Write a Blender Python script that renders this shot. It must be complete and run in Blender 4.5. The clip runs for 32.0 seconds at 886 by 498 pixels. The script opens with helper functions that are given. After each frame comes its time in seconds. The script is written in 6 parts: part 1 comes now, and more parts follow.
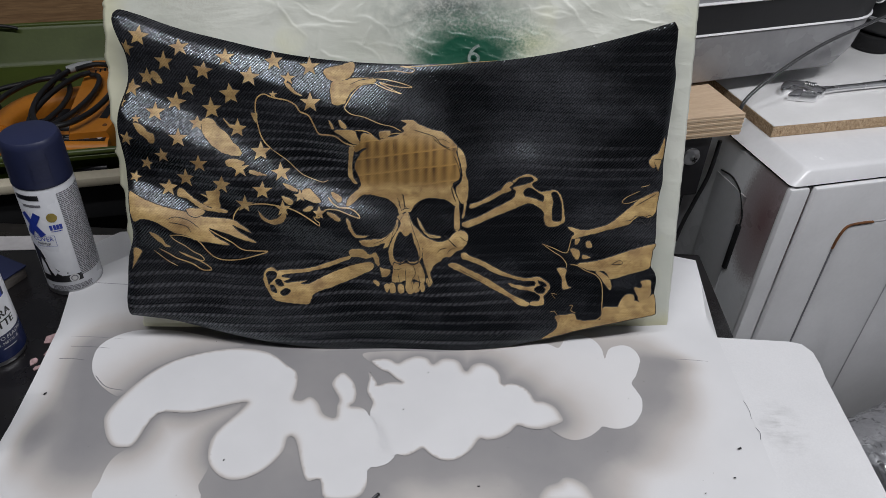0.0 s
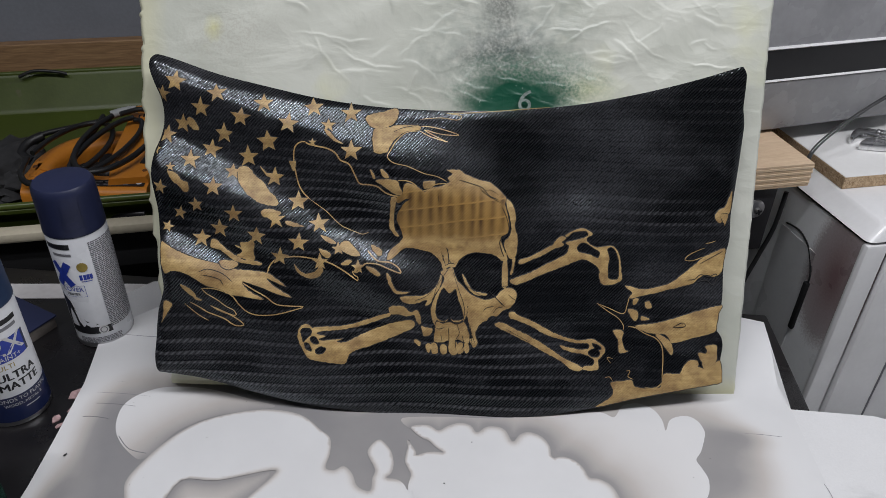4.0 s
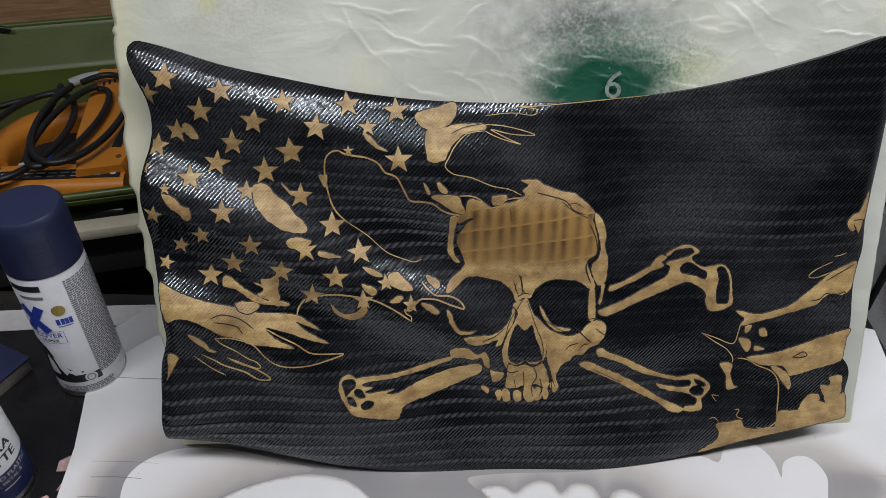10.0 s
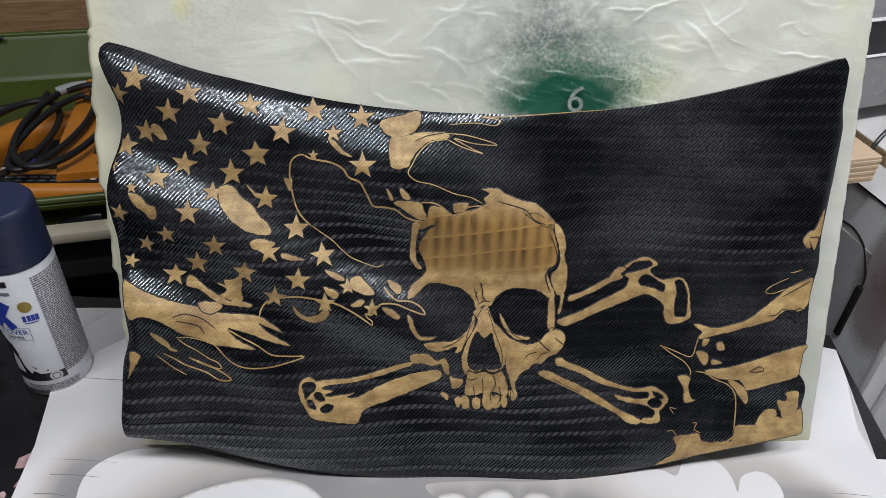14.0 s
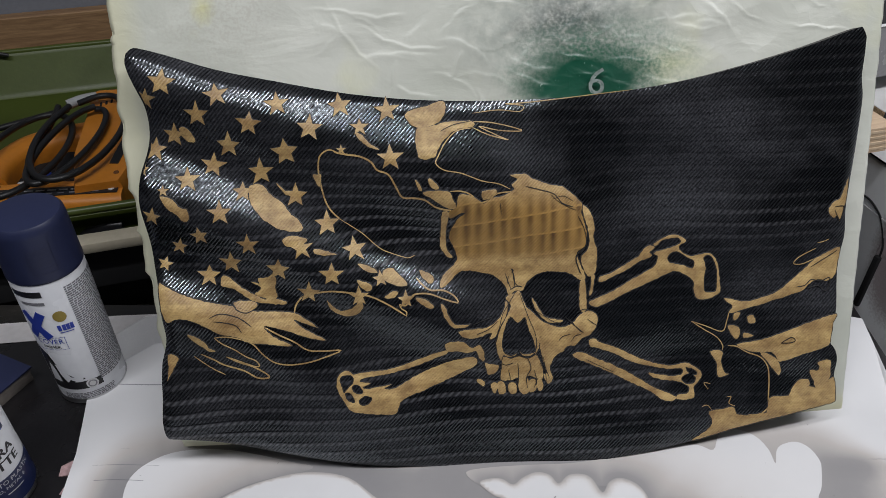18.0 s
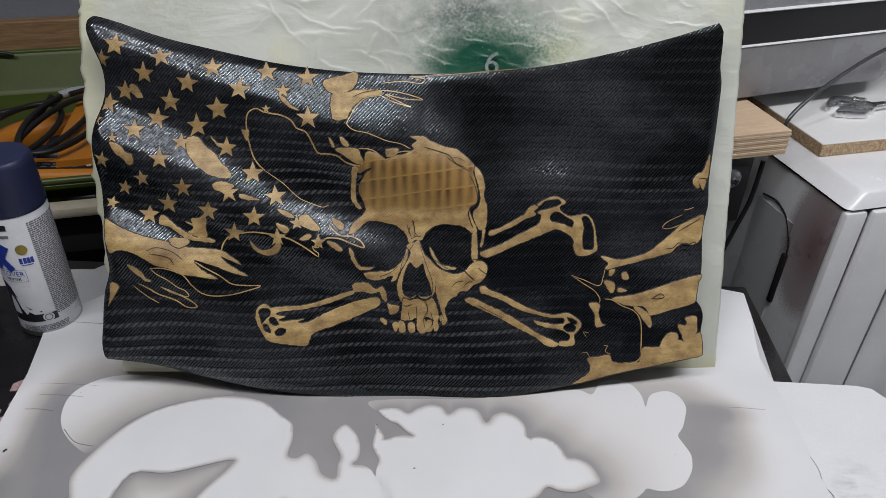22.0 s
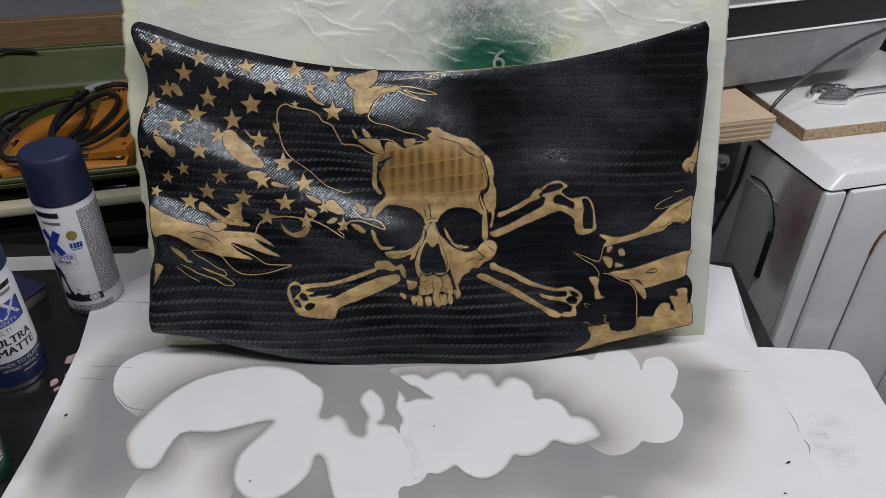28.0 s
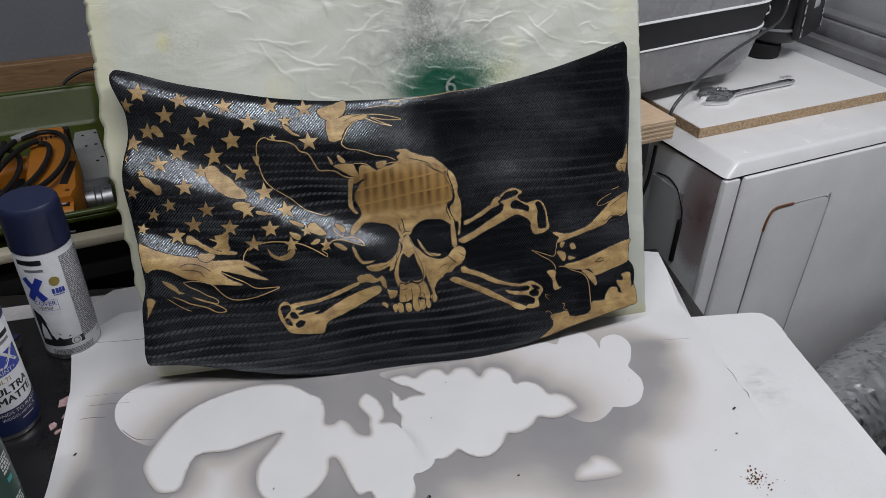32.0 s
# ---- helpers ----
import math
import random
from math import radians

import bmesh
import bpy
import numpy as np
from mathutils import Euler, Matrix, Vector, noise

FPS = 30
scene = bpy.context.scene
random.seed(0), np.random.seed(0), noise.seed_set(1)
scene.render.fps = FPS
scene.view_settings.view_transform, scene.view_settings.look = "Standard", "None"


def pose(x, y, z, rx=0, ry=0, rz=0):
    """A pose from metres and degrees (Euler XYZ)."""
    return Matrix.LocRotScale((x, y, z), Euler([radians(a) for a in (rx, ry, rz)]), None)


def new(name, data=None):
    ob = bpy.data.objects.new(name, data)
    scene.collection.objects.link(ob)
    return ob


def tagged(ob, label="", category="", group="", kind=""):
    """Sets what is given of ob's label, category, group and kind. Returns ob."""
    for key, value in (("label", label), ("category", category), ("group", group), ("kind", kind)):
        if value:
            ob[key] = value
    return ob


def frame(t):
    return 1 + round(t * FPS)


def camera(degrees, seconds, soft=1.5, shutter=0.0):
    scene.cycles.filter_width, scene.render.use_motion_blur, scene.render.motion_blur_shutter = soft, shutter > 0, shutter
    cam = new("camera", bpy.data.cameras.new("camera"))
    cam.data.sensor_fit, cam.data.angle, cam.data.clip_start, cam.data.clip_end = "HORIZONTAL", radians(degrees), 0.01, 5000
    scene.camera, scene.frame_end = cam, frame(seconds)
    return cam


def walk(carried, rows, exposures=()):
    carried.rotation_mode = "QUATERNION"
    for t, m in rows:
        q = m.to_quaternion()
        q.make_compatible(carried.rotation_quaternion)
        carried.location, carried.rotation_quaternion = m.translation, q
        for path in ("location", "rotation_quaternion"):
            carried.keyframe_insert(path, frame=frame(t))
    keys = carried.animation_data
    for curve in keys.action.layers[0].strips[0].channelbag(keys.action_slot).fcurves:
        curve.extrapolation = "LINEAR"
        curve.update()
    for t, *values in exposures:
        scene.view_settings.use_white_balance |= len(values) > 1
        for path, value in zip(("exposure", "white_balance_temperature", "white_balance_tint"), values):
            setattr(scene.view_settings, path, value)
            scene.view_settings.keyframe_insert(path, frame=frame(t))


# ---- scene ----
cam = camera(62.1, 32.0, soft=0.85)
PATH = [
    (0, 0.0231, 0.0140, 1.3386, -0.61, -37.04, 2.99),
    (0.5, 0.0220, 0.0174, 1.3431, -0.74, -37.03, 3.20),
    (1, 0.0222, 0.0178, 1.3442, -0.73, -36.72, 3.14),
    (1.5, 0.0231, 0.0185, 1.3424, -0.68, -36.57, 3.17),
    (2, 0.0243, 0.0259, 1.3394, -0.78, -36.60, 3.26),
    (2.5, 0.0245, 0.0349, 1.3364, -0.10, -35.90, 2.77),
    (3, 0.0249, 0.0425, 1.3378, 2.03, -34.71, 1.68),
    (3.5, 0.0213, 0.0528, 1.3291, 3.74, -33.45, 1.32),
    (5.5, -0.0016, 0.1397, 1.2989, 0.72, -37.25, 2.72),
    (6, -0.0128, 0.1682, 1.2985, 0.07, -38.19, 2.83),
    (6.5, -0.0340, 0.2007, 1.2955, -0.61, -39.33, 3.23),
    (7, -0.0419, 0.2143, 1.2934, -1.17, -40.36, 3.65),
    (7.5, -0.0347, 0.2028, 1.2942, -0.73, -40.62, 3.68),
    (8, -0.0320, 0.1930, 1.2971, 0.16, -40.90, 3.35),
    (8.5, -0.0299, 0.1887, 1.3017, 1.28, -40.64, 2.39),
    (9, -0.0375, 0.1926, 1.3029, 1.93, -40.00, 1.63),
    (9.5, -0.0635, 0.2226, 1.3052, 1.34, -40.04, 1.49),
    (10, -0.0828, 0.2512, 1.3030, 0.30, -40.08, 1.28),
    (10.5, -0.0887, 0.2578, 1.2919, -0.14, -39.41, 0.93),
    (11, -0.0902, 0.2631, 1.2925, -0.16, -39.33, 0.51),
    (11.5, -0.0921, 0.2724, 1.2915, 0.00, -39.38, 0.13),
    (12, -0.0966, 0.2810, 1.2958, -0.11, -39.82, 0.19),
    (12.5, -0.0973, 0.2821, 1.2967, 0.07, -39.79, 0.20),
    (13, -0.0948, 0.2781, 1.2909, 0.07, -39.01, 0.79),
    (13.5, -0.0776, 0.2620, 1.3051, 0.03, -38.94, 1.77),
    (14, -0.0527, 0.2327, 1.2961, 0.04, -37.92, 2.93),
    (14.5, -0.0390, 0.2082, 1.2822, -0.08, -38.04, 3.58),
    (16.5, -0.0464, 0.2059, 1.2578, 0.05, -38.23, 2.79),
    (17, -0.0569, 0.2220, 1.2888, -0.05, -39.28, 0.83),
    (17.5, -0.0705, 0.2168, 1.2949, 0.09, -38.51, -0.02),
    (18, -0.0789, 0.2230, 1.2922, 0.01, -38.07, -0.02),
    (18.5, -0.0789, 0.2317, 1.2883, -0.11, -37.90, 0.35),
    (19, -0.0827, 0.2400, 1.2801, -1.03, -37.97, 1.39),
    (19.5, -0.0768, 0.2500, 1.2730, -1.92, -38.70, 2.31),
    (20, -0.0674, 0.2446, 1.2637, -2.26, -38.59, 2.97),
    (20.5, -0.0491, 0.2073, 1.2700, -1.80, -38.08, 3.07),
    (21, -0.0179, 0.1431, 1.2669, -0.83, -36.69, 2.65),
    (21.5, 0.0154, 0.1034, 1.2678, 0.36, -35.67, 1.96),
    (22, 0.0247, 0.0941, 1.2767, 1.10, -34.43, 1.60),
    (22.5, 0.0182, 0.0878, 1.2823, 1.31, -33.33, 1.63),
    (23, 0.0085, 0.0922, 1.2808, 0.87, -33.15, 2.05),
    (23.5, 0.0067, 0.0931, 1.2786, 0.78, -32.96, 2.22),
    (24, 0.0058, 0.0784, 1.2972, 0.77, -33.24, 2.23),
    (24.5, 0.0060, 0.0681, 1.3013, 0.70, -33.30, 2.17),
    (25, 0.0096, 0.0427, 1.3029, 1.64, -33.03, 1.64),
    (25.5, 0.0075, 0.0087, 1.3119, 2.94, -32.26, 0.73),
    (27.5, 0.0035, 0.0266, 1.3075, 0.81, -35.50, 1.60),
    (28, 0.0091, 0.0272, 1.3144, 0.90, -35.49, 1.02),
    (28.5, 0.0011, 0.0322, 1.3247, 1.02, -35.47, 0.98),
    (29, -0.0082, 0.0358, 1.3311, 1.08, -35.39, 0.98),
    (29.5, -0.0107, 0.0392, 1.3319, 1.09, -35.28, 0.56),
    (30, -0.0253, 0.0274, 1.3380, -0.00, -34.85, 0.05),
    (30.5, -0.0606, -0.0043, 1.3399, -1.87, -34.72, 0.09),
    (31, -0.0944, -0.0381, 1.3369, -3.69, -34.80, 1.09),
    (31.5, -0.1066, -0.0427, 1.3426, -4.95, -34.54, 1.54),
    (32, -0.0969, -0.0444, 1.3476, -9.68, -33.60, 1.40),
]


def aim(x, y, z, yaw, pitch, roll):
    return pose(x, y, z) @ pose(0, 0, 0, 0, 0, yaw) @ pose(0, 0, 0, 90 + pitch) @ pose(0, 0, 0, 0, 0, roll)


walk(cam, [(t, aim(x, y, z, yaw, pitch, roll)) for t, x, y, z, yaw, pitch, roll in PATH], [(0, -0.05), (3.5, 0.0), (6, -0.05), (7, 0.02), (9, 0.05), (11, 0.18), (13, 0.32), (14, 0.32), (14.5, 0.26), (17, 0.08), (18, 0.07), (20, 0.18), (21, 0.20), (22, 0.06), (23, 0.0), (25.5, 0.0), (28, -0.03), (32, -0.06)])

# ---- light ----
scene.world = bpy.data.worlds.new("world")
scene.world.use_nodes = True
scene.world.node_tree.nodes["Background"].inputs[0].default_value = (0.5, 0.55, 0.62, 1)
scene.world.node_tree.nodes["Background"].inputs[1].default_value = 0.02


def ceiling_lamp(name, x, y, z, turn, length, width, watts, colour=(0.985, 0.99, 1.03)):
    data = bpy.data.lights.new(name, "AREA")
    data.shape, data.size, data.size_y, data.energy, data.color = "RECTANGLE", length, width, watts, colour
    ob = new(name, data)
    ob.matrix_world = pose(x, y, z, 0, 0, turn)
    return ob


ceiling_lamp("tube_lamp", 0.78, 0.36, 2.28, 16, 1.25, 0.10, 18.6)
ceiling_lamp("tube_lamp", -0.62, 0.20, 2.28, 16, 1.25, 0.07, 12.8)
scene.view_settings.exposure = 0.0

# ---- materials ----
ROOM = 16.0


def room(u, v, z=0.0, turn=0.0):
    """A pose in the room's own axes, which lie turned to the panel's."""
    return pose(0, 0, 0, 0, 0, ROOM) @ pose(u, v, z, 0, 0, turn)


def nodes_of(name):
    m = bpy.data.materials.new(name)
    m.use_nodes = True
    t = m.node_tree
    return m, t, t.nodes["Principled BSDF"]


def node(t, kind, **values):
    n = t.nodes.new(kind)
    for k, v in values.items():
        n.inputs[k.replace("_", " ")].default_value = v
    return n


def ramp(t, fac, stops):
    r = t.nodes.new("ShaderNodeValToRGB")
    e = r.color_ramp.elements
    while len(e) < len(stops):
        e.new(0.5)
    for el, (pos, col) in zip(e, stops):
        el.position = pos
        el.color = (*col, 1) if isinstance(col, tuple) else (col, col, col, 1)
    t.links.new(fac, r.inputs[0])
    return r.outputs[0]


def blend(t, fac, a, b, mode="MIX"):
    m = t.nodes.new("ShaderNodeMix")
    m.data_type, m.blend_type = "RGBA", mode
    for sock, v in ((m.inputs[0], fac), (m.inputs[6], a), (m.inputs[7], b)):
        if isinstance(v, bpy.types.NodeSocket):
            t.links.new(v, sock)
        elif isinstance(v, tuple):
            sock.default_value = (*v, 1)
        else:
            sock.default_value = v
    return m.outputs[2]


def maths(t, op, a, b=0.0, clamp=False):
    m = t.nodes.new("ShaderNodeMath")
    m.operation, m.use_clamp = op, clamp
    for sock, v in zip(m.inputs, (a, b)):
        if isinstance(v, bpy.types.NodeSocket):
            t.links.new(v, sock)
        else:
            sock.default_value = v
    return m.outputs[0]


def coords(t, kind="Object", scale=(1, 1, 1), turn=(0, 0, 0), shift=(0, 0, 0)):
    c = t.nodes.new("ShaderNodeTexCoord")
    m = t.nodes.new("ShaderNodeMapping")
    m.inputs["Scale"].default_value = scale
    m.inputs["Rotation"].default_value = [radians(a) for a in turn]
    m.inputs["Location"].default_value = shift
    t.links.new(c.outputs[kind], m.inputs[0])
    return m.outputs[0]


def noise_of(t, vec, scale, detail=3.0, rough=0.55, warp=0.0):
    n = node(t, "ShaderNodeTexNoise", Scale=scale, Detail=detail, Roughness=rough, Distortion=warp)
    t.links.new(vec, n.inputs["Vector"])
    return n.outputs[0]


def bumped(t, bsdf, height, strength, distance):
    b = node(t, "ShaderNodeBump", Strength=strength, Distance=distance)
    t.links.new(height, b.inputs["Height"])
    t.links.new(b.outputs[0], bsdf.inputs["Normal"])


def plain(name, colour, rough=0.5, metal=0.0, vary=0.18, scale=9.0, grain=140.0, bump=0.12, coat=0.0, dirt=None, dirt_at=0.62):
    """A surface with broad stains, fine grain and slight relief."""
    m, t, bsdf = nodes_of(name)
    vec = coords(t)
    broad, fine = noise_of(t, vec, scale, 5), noise_of(t, vec, grain, 2)
    dark = tuple(c * (1 - vary) for c in colour)
    light = tuple(min(1, c * (1 + vary * 0.5)) for c in colour)
    col = ramp(t, broad, [(0.3, dark), (0.7, light)])
    col = blend(t, 0.12, col, fine, "OVERLAY")
    if dirt:
        spots = ramp(t, noise_of(t, vec, scale * 3.1, 6, 0.65), [(dirt_at, 0.0), (dirt_at + 0.12, 1.0)])
        col = blend(t, spots, col, dirt)
    t.links.new(col, bsdf.inputs["Base Color"])
    t.links.new(ramp(t, broad, [(0.25, max(0.03, rough - 0.08)), (0.75, min(1, rough + 0.08))]), bsdf.inputs["Roughness"])
    bsdf.inputs["Metallic"].default_value = metal
    bsdf.inputs["Coat Weight"].default_value = coat
    if bump:
        bumped(t, bsdf, fine, bump, 0.001)
    return m


def wood(name, light, dark, scale=(2, 30, 30), rough=0.55):
    m, t, bsdf = nodes_of(name)
    vec = coords(t, scale=scale)
    grain = noise_of(t, vec, 4.0, 6, 0.6, 1.2)
    fine = noise_of(t, coords(t, scale=(scale[0] * 6, scale[1] * 6, scale[2] * 6)), 5.0, 3)
    col = ramp(t, grain, [(0.3, dark), (0.68, light)])
    col = blend(t, 0.18, col, fine, "OVERLAY")
    t.links.new(col, bsdf.inputs["Base Color"])
    bsdf.inputs["Roughness"].default_value = rough
    bumped(t, bsdf, grain, 0.2, 0.001)
    return m


def scallops(t, turn, pitch, wander=0.35):
    """Hollow cutter tracks side by side, with sharp cusps between them, as a height from 0 to 1."""
    split = t.nodes.new("ShaderNodeSeparateXYZ")
    t.links.new(coords(t, turn=(0, 0, turn)), split.inputs[0])
    drift = maths(t, "MULTIPLY", noise_of(t, coords(t, scale=(40, 40, 0)), 1.0, 2), wander)
    lane = maths(t, "FRACT", maths(t, "ADD", maths(t, "DIVIDE", split.outputs[0], pitch), drift))
    hollow = maths(t, "MULTIPLY", maths(t, "ABSOLUTE", maths(t, "SUBTRACT", lane, 0.5)), 2.0)
    return maths(t, "POWER", hollow, 1.6)


def named(t, attribute):
    a = t.nodes.new("ShaderNodeAttribute")
    a.attribute_name = attribute
    return a.outputs["Fac"]


def carbon():
    """Black lacquer over cutter tracks, stepped where the cutter's passes meet, with a row of beads along each step."""
    m, t, bsdf = nodes_of("black_carved_lacquer")
    ridges = scallops(t, 44, 0.0025, 0.12)
    calm = named(t, "calm")
    wander = maths(t, "MULTIPLY", noise_of(t, coords(t, scale=(5, 16, 0)), 1.0, 3), 1.1)
    level = maths(t, "FRACT", maths(t, "ADD", named(t, "level"), wander))
    patchy = ramp(t, noise_of(t, coords(t, scale=(9, 26, 0)), 1.0, 4, 0.6), [(0.38, 0.15), (0.62, 0.85)])
    chipped = ramp(t, noise_of(t, coords(t, scale=(260, 260, 40), turn=(0, 0, 44)), 1.0, 2), [(0.30, 0.4), (0.6, 1.0)])
    weight = blend(t, calm, (0.32, 0.32, 0.32), maths(t, "MULTIPLY", patchy, 0.55))
    sheen_band = named(t, "sheen_band")
    weight = maths(t, "ADD", weight, maths(t, "MULTIPLY", sheen_band, maths(t, "MULTIPLY", patchy, 0.45)))
    tracks = maths(t, "MULTIPLY", maths(t, "MULTIPLY", ridges, chipped), weight)
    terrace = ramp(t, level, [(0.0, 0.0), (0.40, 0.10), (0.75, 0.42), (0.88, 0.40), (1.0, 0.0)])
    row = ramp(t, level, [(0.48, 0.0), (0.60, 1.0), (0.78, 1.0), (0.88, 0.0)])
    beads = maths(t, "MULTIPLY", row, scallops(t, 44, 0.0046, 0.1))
    strong = maths(t, "MULTIPLY", ramp(t, noise_of(t, coords(t, scale=(5, 14, 0), shift=(0.7, 0.1, 0)), 1.0, 3), [(0.34, 0.25), (0.58, 1.0)]), named(t, "rowed"))
    steps = maths(t, "MULTIPLY", maths(t, "MULTIPLY", maths(t, "ADD", terrace, maths(t, "MULTIPLY", beads, 0.45)), maths(t, "MAXIMUM", calm, 0.75)), strong)
    height = maths(t, "ADD", tracks, steps)
    haze = noise_of(t, coords(t, scale=(7, 10, 0), shift=(0.4, 0.2, 0)), 1.0, 5, 0.65)
    fine = noise_of(t, coords(t, scale=(420, 420, 0)), 1.0, 2)
    # Patchy grey dust, together with a painted highlight along one diagonal band.
    dust_haze = maths(t, "MULTIPLY", maths(t, "ADD", ramp(t, haze, [(0.44, 0.0), (0.68, 1.0)]), maths(t, "MULTIPLY", sheen_band, 0.5), True), ramp(t, fine, [(0.35, 0.35), (0.65, 1.0)]))
    dust_haze = maths(t, "MULTIPLY", dust_haze, maths(t, "ADD", maths(t, "MULTIPLY", ridges, 0.7), 0.3))
    # Ridge crests take a paler colour that stands in for their sheen.
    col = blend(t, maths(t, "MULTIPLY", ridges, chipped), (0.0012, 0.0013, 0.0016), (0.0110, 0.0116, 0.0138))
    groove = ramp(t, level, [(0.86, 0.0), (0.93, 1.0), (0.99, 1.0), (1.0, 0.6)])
    # Beads and rows are greyed too, as sheen painted into the colour.
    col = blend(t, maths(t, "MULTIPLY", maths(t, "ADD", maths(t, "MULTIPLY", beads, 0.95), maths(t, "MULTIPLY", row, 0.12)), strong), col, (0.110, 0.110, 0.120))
    col = blend(t, maths(t, "MULTIPLY", dust_haze, 0.8), col, (0.088, 0.089, 0.100))
    # Step faces are blackened, their shade put into the colour.
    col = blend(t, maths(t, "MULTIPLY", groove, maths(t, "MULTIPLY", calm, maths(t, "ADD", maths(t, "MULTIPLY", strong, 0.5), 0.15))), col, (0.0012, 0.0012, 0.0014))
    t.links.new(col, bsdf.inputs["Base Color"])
    t.links.new(ramp(t, haze, [(0.3, 0.10), (0.75, 0.20)]), bsdf.inputs["Roughness"])
    dull = maths(t, "MULTIPLY", ramp(t, ridges, [(0.16, 1.0), (0.42, 0.0)]), ramp(t, chipped, [(0.55, 0.45), (1.0, 1.0)]))
    t.links.new(blend(t, dull, (1.0, 1.0, 1.0), (0.14, 0.14, 0.14)), bsdf.inputs["Specular IOR Level"])
    bsdf.inputs["Specular Tint"].default_value = (0.86, 0.94, 1.0, 1)
    bumped(t, bsdf, height, 1.0, 0.00045)
    return m


def bare_wood(name, plaid=False):
    """Carved bare wood: cutter tracks, flecked grain and darker stains; plaid: with scorched ripples and pale level lines."""
    m, t, bsdf = nodes_of(name)
    ridges = scallops(t, 44, 0.0022, 0.5)
    grain = noise_of(t, coords(t, scale=(14, 120, 20)), 1.0, 5, 0.6)
    broad, patch = noise_of(t, coords(t), 16.0, 4), noise_of(t, coords(t), 75.0, 5, 0.65)
    fleck = noise_of(t, coords(t, scale=(300, 700, 0)), 1.0, 3, 0.6)
    col = ramp(t, grain, [(0.3, (0.35, 0.222, 0.082)), (0.7, (0.63, 0.450, 0.196))])
    col = blend(t, ramp(t, broad, [(0.42, 0.0), (0.7, 0.6)]), col, (0.27, 0.160, 0.072))
    col = blend(t, ramp(t, patch, [(0.42, 0.0), (0.70, 0.75)]), col, (0.170, 0.092, 0.036))
    col = blend(t, ramp(t, fleck, [(0.52, 0.0), (0.72, 0.5)]), col, (0.12, 0.062, 0.024))
    height = maths(t, "ADD", ridges, maths(t, "MULTIPLY", patch, 1.0))
    if plaid:
        split = t.nodes.new("ShaderNodeSeparateXYZ")
        t.links.new(coords(t), split.inputs[0])
        x, y = split.outputs[0], split.outputs[1]
        sway = maths(t, "MULTIPLY", noise_of(t, coords(t, scale=(60, 12, 0)), 1.0, 2), 0.009)
        ripple = maths(t, "SINE", maths(t, "MULTIPLY", maths(t, "ADD", x, sway), 2 * math.pi / 0.0108))
        ripple = maths(t, "ADD", maths(t, "MULTIPLY", ripple, 0.5), 0.5)
        uneven = ramp(t, noise_of(t, coords(t, scale=(85, 12, 0), shift=(0.2, 0.5, 0)), 1.0, 2), [(0.32, 0.35), (0.62, 1.1)])
        rise = maths(t, "SUBTRACT", y, maths(t, "ADD", maths(t, "MULTIPLY", x, 0.13), maths(t, "MULTIPLY", noise_of(t, coords(t), 25.0, 2), 0.004)))
        tide = maths(t, "FRACT", maths(t, "DIVIDE", maths(t, "SUBTRACT", rise, 0.0075), 0.0185))
        scorch = ramp(t, tide, [(0.0, 0.55), (0.10, 0.75), (0.55, 0.85), (0.90, 1.0), (0.93, 0.10), (1.0, 0.12)])
        body = ramp(t, maths(t, "MULTIPLY", y, 4.0), [(0.685, 0.0), (0.72, 0.85), (0.78, 1.0), (0.87, 1.0), (0.925, 0.15)])
        faded = ramp(t, noise_of(t, coords(t, scale=(18, 30, 0), shift=(0.3, 0.1, 0)), 1.0, 3), [(0.3, 0.65), (0.6, 1.0)])
        col = blend(t, maths(t, "MULTIPLY", body, 0.88), col, (0.36, 0.205, 0.055))
        col = blend(t, maths(t, "MULTIPLY", maths(t, "MULTIPLY", body, scorch), maths(t, "MULTIPLY", faded, maths(t, "ADD", maths(t, "MULTIPLY", maths(t, "MULTIPLY", ripple, uneven), 0.80), 0.20))), col, (0.055, 0.023, 0.006))
        height = maths(t, "ADD", height, maths(t, "MULTIPLY", maths(t, "MULTIPLY", body, ripple), 1.2))
    col = blend(t, maths(t, "MULTIPLY", ramp(t, ridges, [(0.02, 1.0), (0.30, 0.0)]), ramp(t, broad, [(0.35, 0.04), (0.6, 0.30)])), col, (0.085, 0.045, 0.017))
    t.links.new(col, bsdf.inputs["Base Color"])
    bsdf.inputs["Roughness"].default_value = 0.42
    bumped(t, bsdf, height, 0.5, 0.0004)
    return m


def spot(t, x, y, rx, ry, inner, outer):
    """A soft blot at a place of the sheet, 1 in its middle."""
    v = coords(t, scale=(1 / rx, 1 / ry, 0), shift=(-x / rx, -y / ry, 0))
    warp = node(t, "ShaderNodeTexNoise", Scale=2.2, Detail=5.0)
    t.links.new(v, warp.inputs["Vector"])
    add = t.nodes.new("ShaderNodeVectorMath")
    add.operation = "LENGTH"
    t.links.new(v, add.inputs[0])
    far = maths(t, "ADD", add.outputs["Value"], maths(t, "MULTIPLY", maths(t, "SUBTRACT", warp.outputs[0], 0.5), 0.7))
    return ramp(t, far, [(inner, 1.0), (outer, 0.0)])


